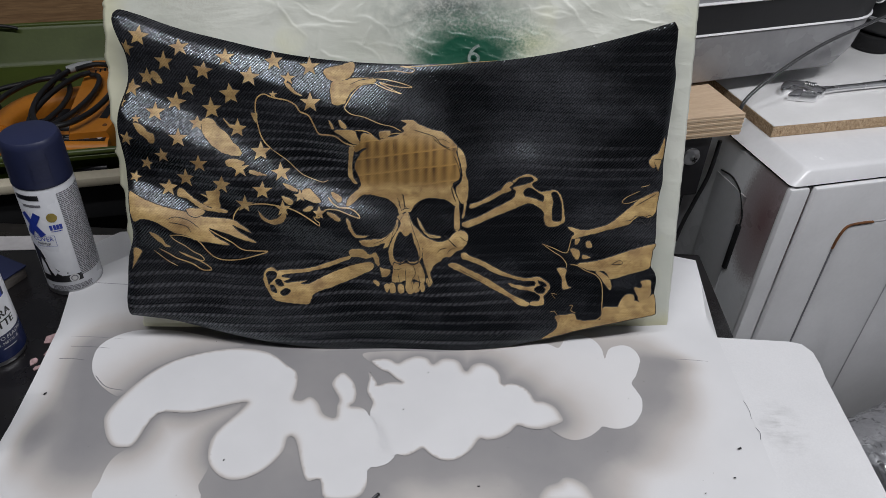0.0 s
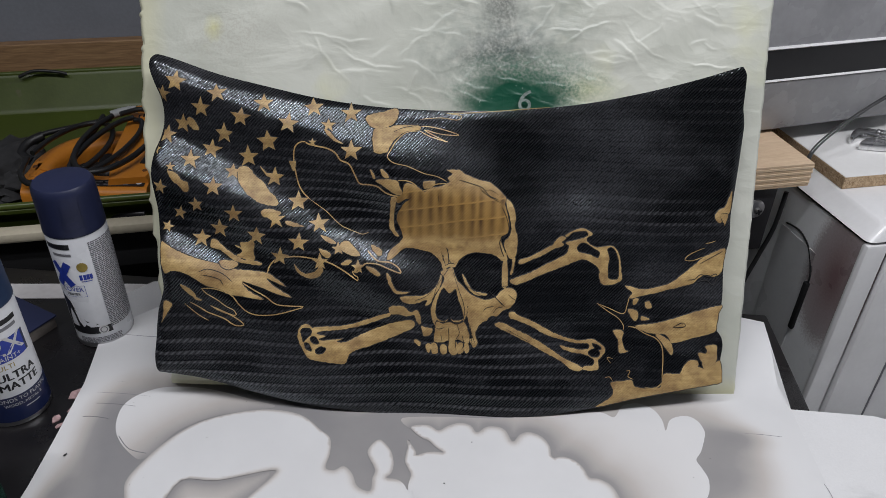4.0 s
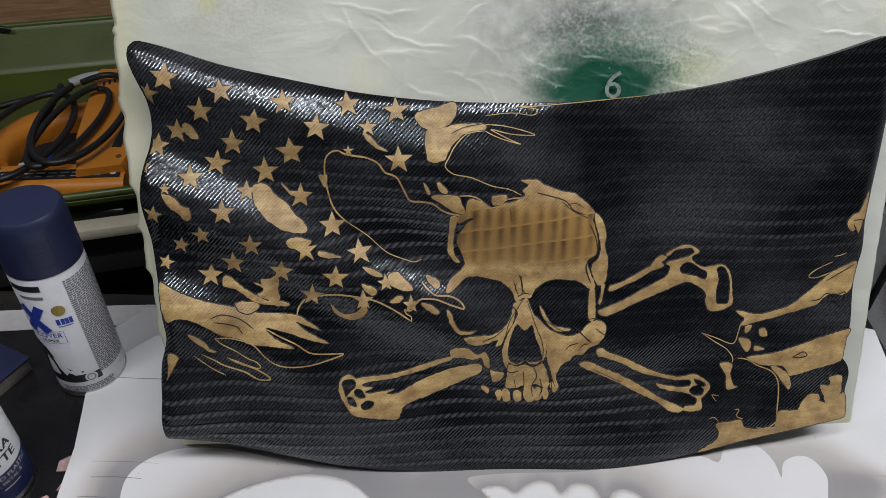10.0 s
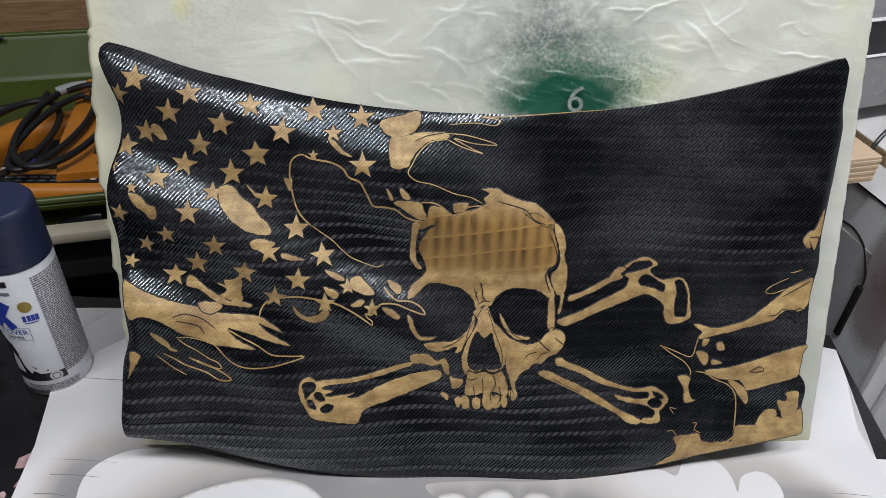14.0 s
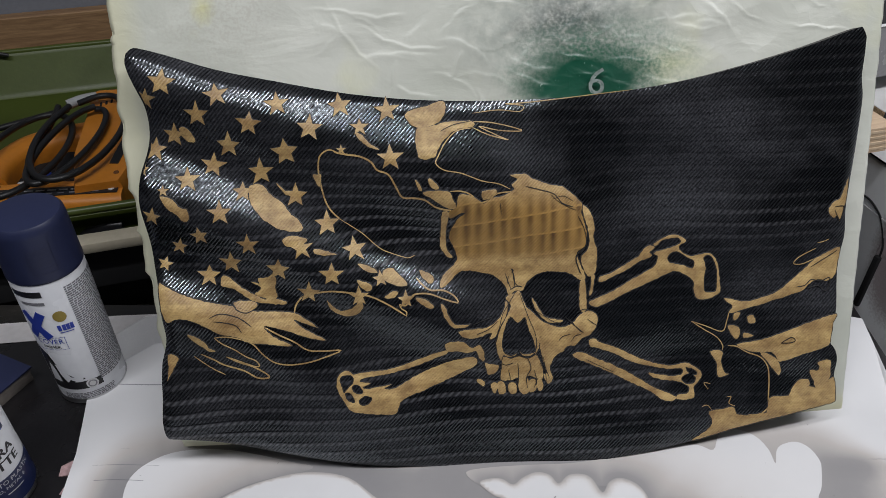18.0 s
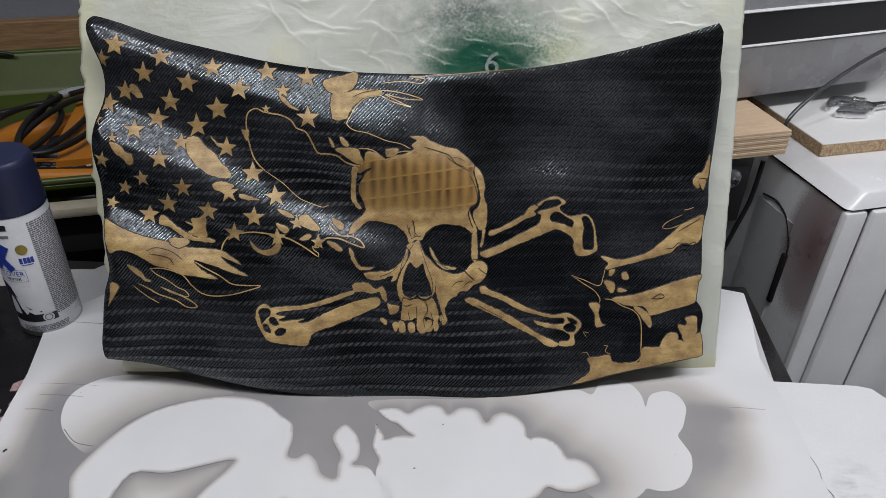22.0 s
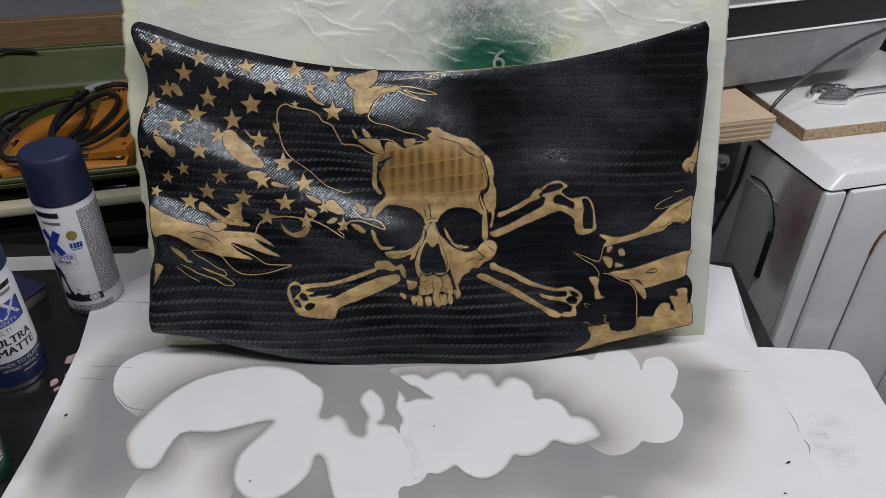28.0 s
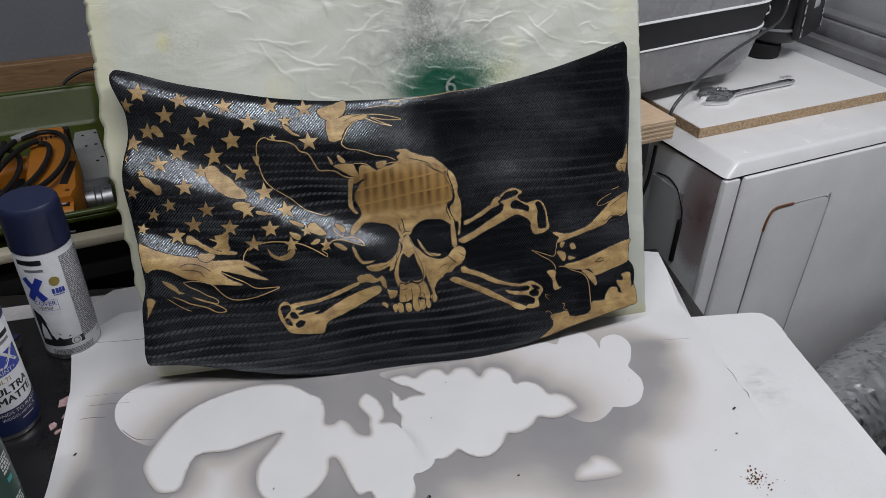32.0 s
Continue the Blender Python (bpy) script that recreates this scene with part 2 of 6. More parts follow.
def film_sheet():
    """Pale wrapping with paint blots, dusty haze and yellowed edges."""
    m, t, bsdf = nodes_of("painted_pale_wrap")
    vec = coords(t)
    broad, fine = noise_of(t, vec, 7.0, 5), noise_of(t, vec, 90.0, 4)
    col = ramp(t, broad, [(0.3, (0.475, 0.492, 0.428)), (0.7, (0.595, 0.602, 0.540))])
    yellow = ramp(t, noise_of(t, vec, 11.0, 3), [(0.58, 0.0), (0.75, 0.6)])
    col = blend(t, yellow, col, (0.62, 0.62, 0.40))
    split = t.nodes.new("ShaderNodeSeparateXYZ")
    t.links.new(vec, split.inputs[0])
    tape = maths(t, "MAXIMUM", ramp(t, maths(t, "ADD", maths(t, "MULTIPLY", split.outputs[0], -1.0), maths(t, "MULTIPLY", broad, 0.03)), [(0.328, 0.0), (0.350, 0.45)]), ramp(t, maths(t, "ADD", split.outputs[1], maths(t, "MULTIPLY", broad, 0.02)), [(0.012, 0.6), (0.030, 0.0)]))
    col = blend(t, tape, col, (0.60, 0.57, 0.33))
    col = blend(t, maths(t, "MULTIPLY", spot(t, 0.135, 0.335, 0.05, 0.022, 0.1, 1.0), 0.38), col, (0.52, 0.53, 0.22))
    col = blend(t, maths(t, "MULTIPLY", spot(t, -0.268, 0.392, 0.012, 0.016, 0.1, 1.0), 0.6), col, (0.58, 0.56, 0.24))
    speckle = ramp(t, noise_of(t, vec, 420.0, 2), [(0.45, 0.0), (0.62, 1.0)])
    brown = maths(t, "MULTIPLY", spot(t, -0.25, 0.385, 0.075, 0.05, 0.2, 1.0), speckle)
    col = blend(t, maths(t, "MULTIPLY", brown, 0.2), col, (0.30, 0.24, 0.19))
    dust_haze = maths(t, "MULTIPLY", spot(t, 0.045, 0.375, 0.12, 0.075, 0.1, 1.0), ramp(t, fine, [(0.35, 0.2), (0.6, 1.0)]))
    col = blend(t, maths(t, "MULTIPLY", dust_haze, 0.75), col, (0.16, 0.20, 0.18))
    soot = maths(t, "MULTIPLY", maths(t, "MAXIMUM", spot(t, 0.040, 0.372, 0.062, 0.034, 0.05, 1.1), spot(t, 0.040, 0.440, 0.030, 0.075, 0.05, 1.1)), ramp(t, noise_of(t, vec, 330.0, 2), [(0.30, 0.35), (0.60, 1.0)]))
    col = blend(t, maths(t, "MULTIPLY", soot, 0.85), col, (0.05, 0.055, 0.055))
    drips = ramp(t, noise_of(t, vec, 260.0, 2), [(0.70, 0.0), (0.74, 1.0)])
    mist = maths(t, "MULTIPLY", spot(t, 0.068, 0.332, 0.100, 0.052, 0.3, 1.0), ramp(t, noise_of(t, vec, 330.0, 2), [(0.35, 0.1), (0.65, 0.9)]))
    col = blend(t, mist, col, (0.035, 0.15, 0.085))
    green = spot(t, 0.058, 0.322, 0.074, 0.036, 0.5, 1.0)
    col = blend(t, green, col, (0.007, 0.075, 0.042))
    rim = maths(t, "MULTIPLY", spot(t, 0.085, 0.338, 0.035, 0.025, 0.2, 1.0), ramp(t, broad, [(0.4, 0.0), (0.6, 0.8)]))
    col = blend(t, rim, col, (0.02, 0.028, 0.026))
    col = blend(t, maths(t, "MULTIPLY", green, drips), col, (0.35, 0.45, 0.38))
    t.links.new(col, bsdf.inputs["Base Color"])
    t.links.new(ramp(t, broad, [(0.3, 0.3), (0.7, 0.5)]), bsdf.inputs["Roughness"])
    soft = noise_of(t, coords(t, scale=(15, 24, 0)), 1.0, 5, 0.5, 0.6)
    # Crumpled facets that meet in thin creases, stronger towards one side.
    bent = t.nodes.new("ShaderNodeVectorMath")
    bent.operation = "ADD"
    wobble = node(t, "ShaderNodeTexNoise", Scale=14.0, Detail=3.0)
    t.links.new(vec, wobble.inputs["Vector"])
    spread = t.nodes.new("ShaderNodeVectorMath")
    spread.operation = "SCALE"
    spread.inputs["Scale"].default_value = 0.05
    t.links.new(wobble.outputs["Color"], spread.inputs[0])
    t.links.new(vec, bent.inputs[0])
    t.links.new(spread.outputs[0], bent.inputs[1])
    facets = node(t, "ShaderNodeTexVoronoi", Scale=34.0)
    t.links.new(bent.outputs[0], facets.inputs["Vector"])
    crumple_at = ramp(t, maths(t, "ADD", split.outputs[0], maths(t, "MULTIPLY", broad, 0.3)), [(0.02, 0.22), (0.30, 0.60)])
    creased = maths(t, "MULTIPLY", facets.outputs["Distance"], crumple_at)
    bumped(t, bsdf, maths(t, "ADD", maths(t, "ADD", soft, creased), maths(t, "MULTIPLY", fine, 0.08)), 0.45, 0.005)
    return m


def sprayed_card():
    m, t, bsdf = nodes_of("sprayed_white_card")
    vec = coords(t)
    a = t.nodes.new("ShaderNodeAttribute")
    a.attribute_name = "overspray"
    grit = noise_of(t, vec, 700.0, 2)
    soft = noise_of(t, vec, 12.0, 4)
    amount = maths(t, "MULTIPLY", a.outputs["Fac"], ramp(t, soft, [(0.25, 0.75), (0.75, 1.1)]))
    white = ramp(t, soft, [(0.3, (0.62, 0.62, 0.63)), (0.7, (0.67, 0.67, 0.68))])
    drift = ramp(t, amount, [(0.0, (0.70, 0.695, 0.70)), (0.3, (0.47, 0.44, 0.42)), (0.62, (0.29, 0.28, 0.28)), (1.0, (0.225, 0.22, 0.228))])
    col = blend(t, ramp(t, amount, [(0.0, 0.0), (0.12, 1.0)]), white, drift)
    specks = ramp(t, noise_of(t, vec, 230.0, 1), [(0.80, 0.0), (0.815, 1.0)])
    col = blend(t, specks, col, (0.08, 0.07, 0.065))
    t.links.new(col, bsdf.inputs["Base Color"])
    bsdf.inputs["Roughness"].default_value = 0.6
    bumped(t, bsdf, grit, 0.1, 0.0004)
    return m


CARBON, WOOD_BARE, WOOD_PLAID = carbon(), bare_wood("bare_carved_wood"), bare_wood("scorched_carved_wood", True)
GROOVE = plain("black_groove", (0.012, 0.011, 0.011), 0.6)
FILM, CARD = film_sheet(), sprayed_card()
CARD_CLEAN = plain("white_card", (0.68, 0.68, 0.69), 0.6, vary=0.05, grain=500, bump=0.06, dirt=(0.5, 0.5, 0.5), dirt_at=0.8)


def smudged(m, x, y, rx, ry, colour):
    """A faint dirty smudge wiped on a sheet."""
    t = m.node_tree
    bsdf = t.nodes["Principled BSDF"]
    base = bsdf.inputs["Base Color"].links[0].from_socket
    streaks = ramp(t, noise_of(t, coords(t, scale=(30, 110, 0)), 1.0, 4, 0.6), [(0.42, 0.0), (0.62, 0.55)])
    t.links.new(blend(t, maths(t, "MULTIPLY", spot(t, x, y, rx, ry, 0.2, 1.0), streaks), base, colour), bsdf.inputs["Base Color"])


smudged(CARD_CLEAN, 0.407, 0.545, 0.030, 0.042, (0.36, 0.36, 0.36))
BLACK_TOP = plain("black_bench_lacquer", (0.012, 0.011, 0.012), 0.3, vary=0.4, dirt=(0.07, 0.06, 0.06), dirt_at=0.66)
WALL = plain("grey_blue_wall_paint", (0.185, 0.195, 0.222), 0.7, vary=0.08)
WALL_PALE = plain("pale_grey_wall_paint", (0.52, 0.53, 0.54), 0.7, vary=0.08)
CEILING = plain("white_ceiling_paint", (0.72, 0.72, 0.71), 0.8)
CONCRETE = plain("grey_concrete", (0.18, 0.175, 0.17), 0.85, dirt=(0.07, 0.07, 0.07))
OAK = wood("brown_wood_board", (0.33, 0.20, 0.10), (0.18, 0.10, 0.05), (3, 40, 40))
PLY = wood("pale_plywood", (0.76, 0.58, 0.41), (0.65, 0.47, 0.31), (4, 26, 26), 0.6)
PLY_DARK = wood("plywood_glue_layer", (0.66, 0.49, 0.33), (0.54, 0.38, 0.24), (6, 40, 40), 0.7)
PLY_PALE = wood("plywood_pale_layer", (0.78, 0.61, 0.43), (0.66, 0.49, 0.32), (6, 40, 40), 0.7)
MELAMINE = plain("white_melamine", (0.86, 0.855, 0.845), 0.35, vary=0.06, dirt=(0.45, 0.44, 0.42), dirt_at=0.72)
ENAMEL = plain("white_enamel", (0.79, 0.79, 0.80), 0.22, vary=0.07, coat=0.3, bump=0.03, dirt=(0.30, 0.28, 0.27), dirt_at=0.76)


def stained_enamel():
    """Grey-white enamel with a drift of red-brown spray paint on its side."""
    m = plain("grey_white_enamel", (0.74, 0.75, 0.76), 0.3, vary=0.08, coat=0.2, bump=0.03)
    t = m.node_tree
    bsdf = t.nodes["Principled BSDF"]
    base = bsdf.inputs["Base Color"].links[0].from_socket
    v = coords(t, scale=(0, 1 / 0.072, 1 / 0.15), shift=(0, -0.036 / 0.072, -0.825 / 0.15))
    far = t.nodes.new("ShaderNodeVectorMath")
    far.operation = "LENGTH"
    t.links.new(v, far.inputs[0])
    mist = ramp(t, maths(t, "ADD", far.outputs["Value"], maths(t, "MULTIPLY", noise_of(t, coords(t), 300, 3), 0.25)), [(0.2, 0.9), (0.8, 0.62), (1.5, 0.0)])
    t.links.new(blend(t, mist, base, (0.11, 0.040, 0.042)), bsdf.inputs["Base Color"])
    return m


ENAMEL_SIDE = stained_enamel()
GREEN_TUB = plain("olive_green_plastic", (0.062, 0.085, 0.014), 0.38, vary=0.2, dirt=(0.10, 0.09, 0.05), dirt_at=0.66)
CREAM = plain("cream_plastic", (0.52, 0.47, 0.36), 0.5)
ORANGE = plain("orange_plastic", (0.60, 0.215, 0.022), 0.42, vary=0.15, dirt=(0.25, 0.10, 0.03), dirt_at=0.7)
RUBBER = plain("black_rubber", (0.012, 0.012, 0.013), 0.45)
BLACK_PLASTIC = plain("black_plastic", (0.016, 0.016, 0.018), 0.38, vary=0.3)
DARK = plain("dark_void_paint", (0.010, 0.010, 0.011), 0.8)
STEEL = plain("brushed_steel", (0.55, 0.55, 0.56), 0.3, 1.0, vary=0.12, grain=260)
CHROME = plain("worn_chrome", (0.88, 0.88, 0.89), 0.24, 1.0, vary=0.12, bump=0.04)
ZINC = plain("galvanised_steel", (0.42, 0.43, 0.44), 0.42, 1.0, vary=0.3)
GREY_PLATE = plain("grey_painted_plate", (0.40, 0.41, 0.41), 0.5)
NAVY = plain("navy_cap_plastic", (0.017, 0.022, 0.060), 0.42, vary=0.15)
BLUE = plain("dull_blue_cap_plastic", (0.018, 0.038, 0.092), 0.48, vary=0.15)
BRIGHT_BLUE = plain("bright_blue_plastic", (0.01, 0.05, 0.42), 0.4)
LABEL = plain("white_gloss_label", (0.70, 0.71, 0.74), 0.3, vary=0.05, bump=0.02)
INK, INK_BLUE, INK_NAVY = plain("black_ink", (0.012, 0.012, 0.014), 0.4), plain("blue_ink", (0.022, 0.05, 0.36), 0.4), plain("navy_ink", (0.010, 0.018, 0.07), 0.35)
INK_GOLD, INK_GREY = plain("gold_ink", (0.36, 0.27, 0.06), 0.35, 0.3), plain("grey_ink", (0.20, 0.20, 0.22), 0.5)
INK_RED, INK_YELLOW, INK_TEAL = plain("red_ink", (0.42, 0.03, 0.025), 0.4), plain("yellow_ink", (0.62, 0.36, 0.02), 0.4), plain("teal_ink", (0.02, 0.30, 0.30), 0.4)
INK_WHITE = plain("white_ink", (0.62, 0.62, 0.62), 0.4)
DARK_GREEN = plain("dark_green_tin", (0.010, 0.042, 0.030), 0.28, vary=0.2)
CASE_GREY = plain("dark_grey_gloss_plastic", (0.33, 0.33, 0.345), 0.28, vary=0.25, dirt=(0.09, 0.09, 0.095), dirt_at=0.72)
FOIL = plain("crumpled_foil", (0.70, 0.70, 0.72), 0.20, 1.0, vary=0.15, scale=30, grain=170, bump=0.6)
SILVER = plain("silver_trim_plastic", (0.88, 0.88, 0.89), 0.3, 0.0, vary=0.05)
RUST = plain("brown_rust", (0.17, 0.065, 0.02), 0.85, vary=0.4, scale=60)
CABLE_SILVER = plain("glossy_dark_cable", (0.11, 0.11, 0.115), 0.20, 0.6)


# ---- building helpers ----
def part(name, bm, material, parent=None, label="", smooth=True):
    me = bpy.data.meshes.new(name)
    bm.normal_update()
    bm.to_mesh(me)
    bm.free()
    me.materials.append(material)
    if smooth:
        me.shade_smooth()
        me.set_sharp_from_angle(angle=radians(38))
    ob = new(name, me)
    ob.parent = parent
    return tagged(ob, label)


def thing(name, m, label, category, group="", kind=""):
    ob = new(name)
    ob.empty_display_size = 0.02
    ob.matrix_world = m
    return tagged(ob, label, category, group, kind)


def box(x0, y0, z0, x1, y1, z1, bevel=0.0, segments=2):
    bm = bmesh.new()
    bmesh.ops.create_cube(bm, size=1.0)
    for v in bm.verts:
        v.co = Vector(((x0 + x1) / 2 + v.co.x * (x1 - x0), (y0 + y1) / 2 + v.co.y * (y1 - y0), (z0 + z1) / 2 + v.co.z * (z1 - z0)))
    if bevel:
        bmesh.ops.bevel(bm, geom=bm.edges[:], offset=bevel, segments=segments, affect="EDGES", profile=0.5)
    return bm


def lathe(profile, steps=48):
    """A body turned round z from rows of radius and height."""
    bm = bmesh.new()
    rings = []
    for r, z in profile:
        rings.append([bm.verts.new((r * math.cos(2 * math.pi * i / steps), r * math.sin(2 * math.pi * i / steps), z)) for i in range(steps)] if r > 1e-5 else [bm.verts.new((0, 0, z))])
    for a, b in zip(rings, rings[1:]):
        for i in range(steps):
            j = (i + 1) % steps
            if len(a) == 1 and len(b) > 1:
                bm.faces.new((a[0], b[i], b[j]))
            elif len(b) == 1 and len(a) > 1:
                bm.faces.new((a[i], a[j], b[0]))
            elif len(a) > 1:
                bm.faces.new((a[i], a[j], b[j], b[i]))
    bmesh.ops.recalc_face_normals(bm, faces=bm.faces[:])
    return bm


def smooth_line(knots, per=6, closed=False):
    """A Catmull-Rom line through the knots."""
    pts, n, out = [Vector(k) for k in knots], len(knots), []
    for i in range(n if closed else n - 1):
        a, b, c, d = (pts[(i + k) % n] if closed else pts[min(max(i + k, 0), n - 1)] for k in (-1, 0, 1, 2))
        for k in range(per):
            s = k / per
            out.append(0.5 * (2 * b + (c - a) * s + (2 * a - 5 * b + 4 * c - d) * s * s + (3 * b - a - 3 * c + d) * s**3))
    return out if closed else out + [pts[-1]]


def tube(knots, radius, per=6, sides=10):
    line = smooth_line(knots, per)
    bm, rings, side = bmesh.new(), [], None
    for i, p in enumerate(line):
        ahead = (line[min(i + 1, len(line) - 1)] - line[max(i - 1, 0)]).normalized()
        side = (Vector((0, 0, 1)) if abs(ahead.z) < 0.9 else Vector((1, 0, 0))) if side is None else side
        side = (side - ahead * side.dot(ahead)).normalized()
        other = ahead.cross(side)
        rings.append([bm.verts.new(p + radius * (math.cos(2 * math.pi * k / sides) * side + math.sin(2 * math.pi * k / sides) * other)) for k in range(sides)])
    for a, b in zip(rings, rings[1:]):
        for k in range(sides):
            bm.faces.new((a[k], a[(k + 1) % sides], b[(k + 1) % sides], b[k]))
    bm.faces.new(rings[0])
    bm.faces.new(rings[-1])
    bmesh.ops.recalc_face_normals(bm, faces=bm.faces[:])
    return bm


def slab(outline, z0, z1, bevel=0.0):
    """A flat plate with the given outline."""
    bm = bmesh.new()
    low = [bm.verts.new((x, y, z0)) for x, y in outline]
    high = [bm.verts.new((x, y, z1)) for x, y in outline]
    top = bm.faces.new(high)
    bm.faces.new(low[::-1])
    for i in range(len(low)):
        j = (i + 1) % len(low)
        bm.faces.new((low[i], low[j], high[j], high[i]))
    bmesh.ops.recalc_face_normals(bm, faces=bm.faces[:])
    if bevel:
        bmesh.ops.bevel(bm, geom=list(top.edges), offset=bevel, segments=2, affect="EDGES", profile=0.5)
    return bm


def rounded(x0, y0, x1, y1, r, steps=6):
    out = []
    for cx, cy, a0 in ((x1 - r, y1 - r, 0), (x0 + r, y1 - r, 90), (x0 + r, y0 + r, 180), (x1 - r, y0 + r, 270)):
        out += [(cx + r * math.cos(radians(a0 + 90 * k / steps)), cy + r * math.sin(radians(a0 + 90 * k / steps))) for k in range(steps + 1)]
    return out


def loft(loops, close_start=True, close_end=True):
    bm = bmesh.new()
    rings = [[bm.verts.new(p) for p in loop] for loop in loops]
    n = len(rings[0])
    for a, b in zip(rings, rings[1:]):
        for i in range(n):
            bm.faces.new((a[i], a[(i + 1) % n], b[(i + 1) % n], b[i]))
    if close_start:
        bm.faces.new(rings[0][::-1])
    if close_end:
        bm.faces.new(rings[-1])
    bmesh.ops.recalc_face_normals(bm, faces=bm.faces[:])
    return bm


def letters(text, size):
    """Flat letters as a bmesh, centred on x, standing on y = 0."""
    curve = bpy.data.curves.new("letters", "FONT")
    curve.body, curve.size, curve.align_x, curve.resolution_u = text, size, "CENTER", 3
    ob = bpy.data.objects.new("letters", curve)
    scene.collection.objects.link(ob)
    bpy.context.view_layer.update()
    me = bpy.data.meshes.new_from_object(ob.evaluated_get(bpy.context.evaluated_depsgraph_get()))
    bpy.data.objects.remove(ob)
    bpy.data.curves.remove(curve)
    bm = bmesh.new()
    bm.from_mesh(me)
    bpy.data.meshes.remove(me)
    bmesh.ops.triangulate(bm, faces=bm.faces[:])
    return bm


def bold(bm, by=0.0009):
    """The same letters set twice, a little apart, for a heavier face."""
    twin = bm.copy()
    third = bm.copy()
    return merged(bm, moved(twin, pose(by, 0, 0)), moved(third, pose(by / 2, by / 3, 0)))


def wrap(bm, radius, angle, z):
    """Bends flat artwork round a can, about the given angle in degrees."""
    for v in bm.verts:
        a = radians(angle) + v.co.x / radius
        v.co = Vector((radius * math.cos(a), radius * math.sin(a), z + v.co.y))
    return bm


def strip(width, height, cuts=10):
    """A flat rectangle cut fine enough to be bent, centred on x."""
    bm = bmesh.new()
    bmesh.ops.create_grid(bm, x_segments=cuts, y_segments=1, size=0.5)
    for v in bm.verts:
        v.co = Vector((v.co.x * width, (v.co.y + 0.5) * height, 0))
    return bm


def merged(*meshes):
    out = bmesh.new()
    for bm in meshes:
        me = bpy.data.meshes.new("m")
        bm.to_mesh(me)
        bm.free()
        out.from_mesh(me)
        bpy.data.meshes.remove(me)
    return out


def moved(bm, m):
    bm.transform(m)
    return bm


# ---- the room ----
FLOOR, TABLE, CARD_TOP, LID_TOP, BOARD_TOP, BENCH_TOP = -0.12, 0.712, 0.717, 0.810, 0.830, 0.854


def structure(name, bm, material, m, label, smooth=False):
    ob = part(name, bm, material, None, label, smooth)
    ob.matrix_world = m
    return tagged(ob, label, kind="structure")


structure("floor", box(-2.4, -2.2, FLOOR - 0.1, 2.6, 1.9, FLOOR), CONCRETE, room(0, 0), "grey concrete basement floor")
structure("ceiling", box(-2.4, -2.2, 2.3, 2.6, 1.9, 2.4), CEILING, room(0, 0), "white painted ceiling")
structure("wall_north", box(-2.4, 1.70, FLOOR, 2.6, 1.8, 2.3), WALL, room(0, 0), "grey-blue painted wall behind the bench")
structure("wall_south", box(-2.4, -2.2, FLOOR, 2.6, -2.1, 2.3), WALL, room(0, 0), "grey-blue painted wall")
structure("wall_west", box(-2.4, -2.1, FLOOR, -2.3, 1.7, 2.3), WALL, room(0, 0), "grey-blue painted wall")
structure("wall_east", box(2.5, -2.1, FLOOR, 2.6, 1.7, 2.3), WALL_PALE, room(0, 0), "pale grey painted wall")
structure("backsplash", box(-2.2, 1.672, 0.60, 0.5, 1.698, 0.812, 0.002), OAK, room(0, 0), "brown wooden board along the wall")

# Work table under the sheet, and the bench behind it.
table = thing("work_table", pose(0, 0, FLOOR), "black lacquered work table strewn with paint flecks", "table")
part("tabletop", box(-1.05, -0.05, TABLE - FLOOR - 0.03, 0.40, 0.86, TABLE - FLOOR, 0.003), BLACK_TOP, table)
for lx in (-0.98, 0.33):
    for ly in (0.0, 0.78):
        part("leg", box(lx - 0.03, ly - 0.03, 0, lx + 0.03, ly + 0.03, TABLE - FLOOR - 0.03, 0.003), BLACK_PLASTIC, table)

bench = thing("workbench", room(0, 0, FLOOR), "workbench with a laminated plywood top and black steel legs", "workbench")
zb = BENCH_TOP - FLOOR
layers = 9
for i in range(layers):
    z0, z1 = zb - 0.036 + 0.036 * i / layers, zb - 0.036 + 0.036 * (i + 1) / layers
    inset = 0.0 if i % 2 else 0.0006
    part("ply_layer", box(0.05, 0.857 + inset, z0, 0.744 - inset, 1.12, z1 - 0.0002, 0.0004, 1), PLY if i == layers - 1 else (PLY_PALE if i % 2 else PLY_DARK), bench)
part("leg", box(0.625, 0.895, 0, 0.705, 0.935, zb - 0.037, 0.004), BLACK_PLASTIC, bench)
part("leg_plate", box(0.590, 0.868, zb - 0.147, 0.706, 0.894, zb - 0.037, 0.002), BLACK_PLASTIC, bench)
part("lower_plate", box(0.600, 0.880, zb - 0.60, 0.688, 0.8945, zb - 0.149, 0.002), GREY_PLATE, bench)
part("leg", box(0.08, 0.895, 0, 0.16, 0.935, zb - 0.037, 0.004), BLACK_PLASTIC, bench)
bolt = part("bolt", moved(lathe([(0, 0.011), (0.004, 0.011), (0.0052, 0.007), (0.009, 0.0062), (0.0135, 0.004), (0.0145, 0.0015), (0.0145, 0)], 32), pose(0.676, 0.868, zb - 0.073, 90)), STEEL, bench, "steel bolt with a washer")
for k in (0, 1):
    part("socket_slot", moved(box(-0.0045, -0.0012, 0, 0.0045, 0.0012, 0.0012), pose(0.676, 0.8572, zb - 0.073, 90) @ pose(0, 0, 0, 0, 0, 90 * k + 20)), DARK, bolt)

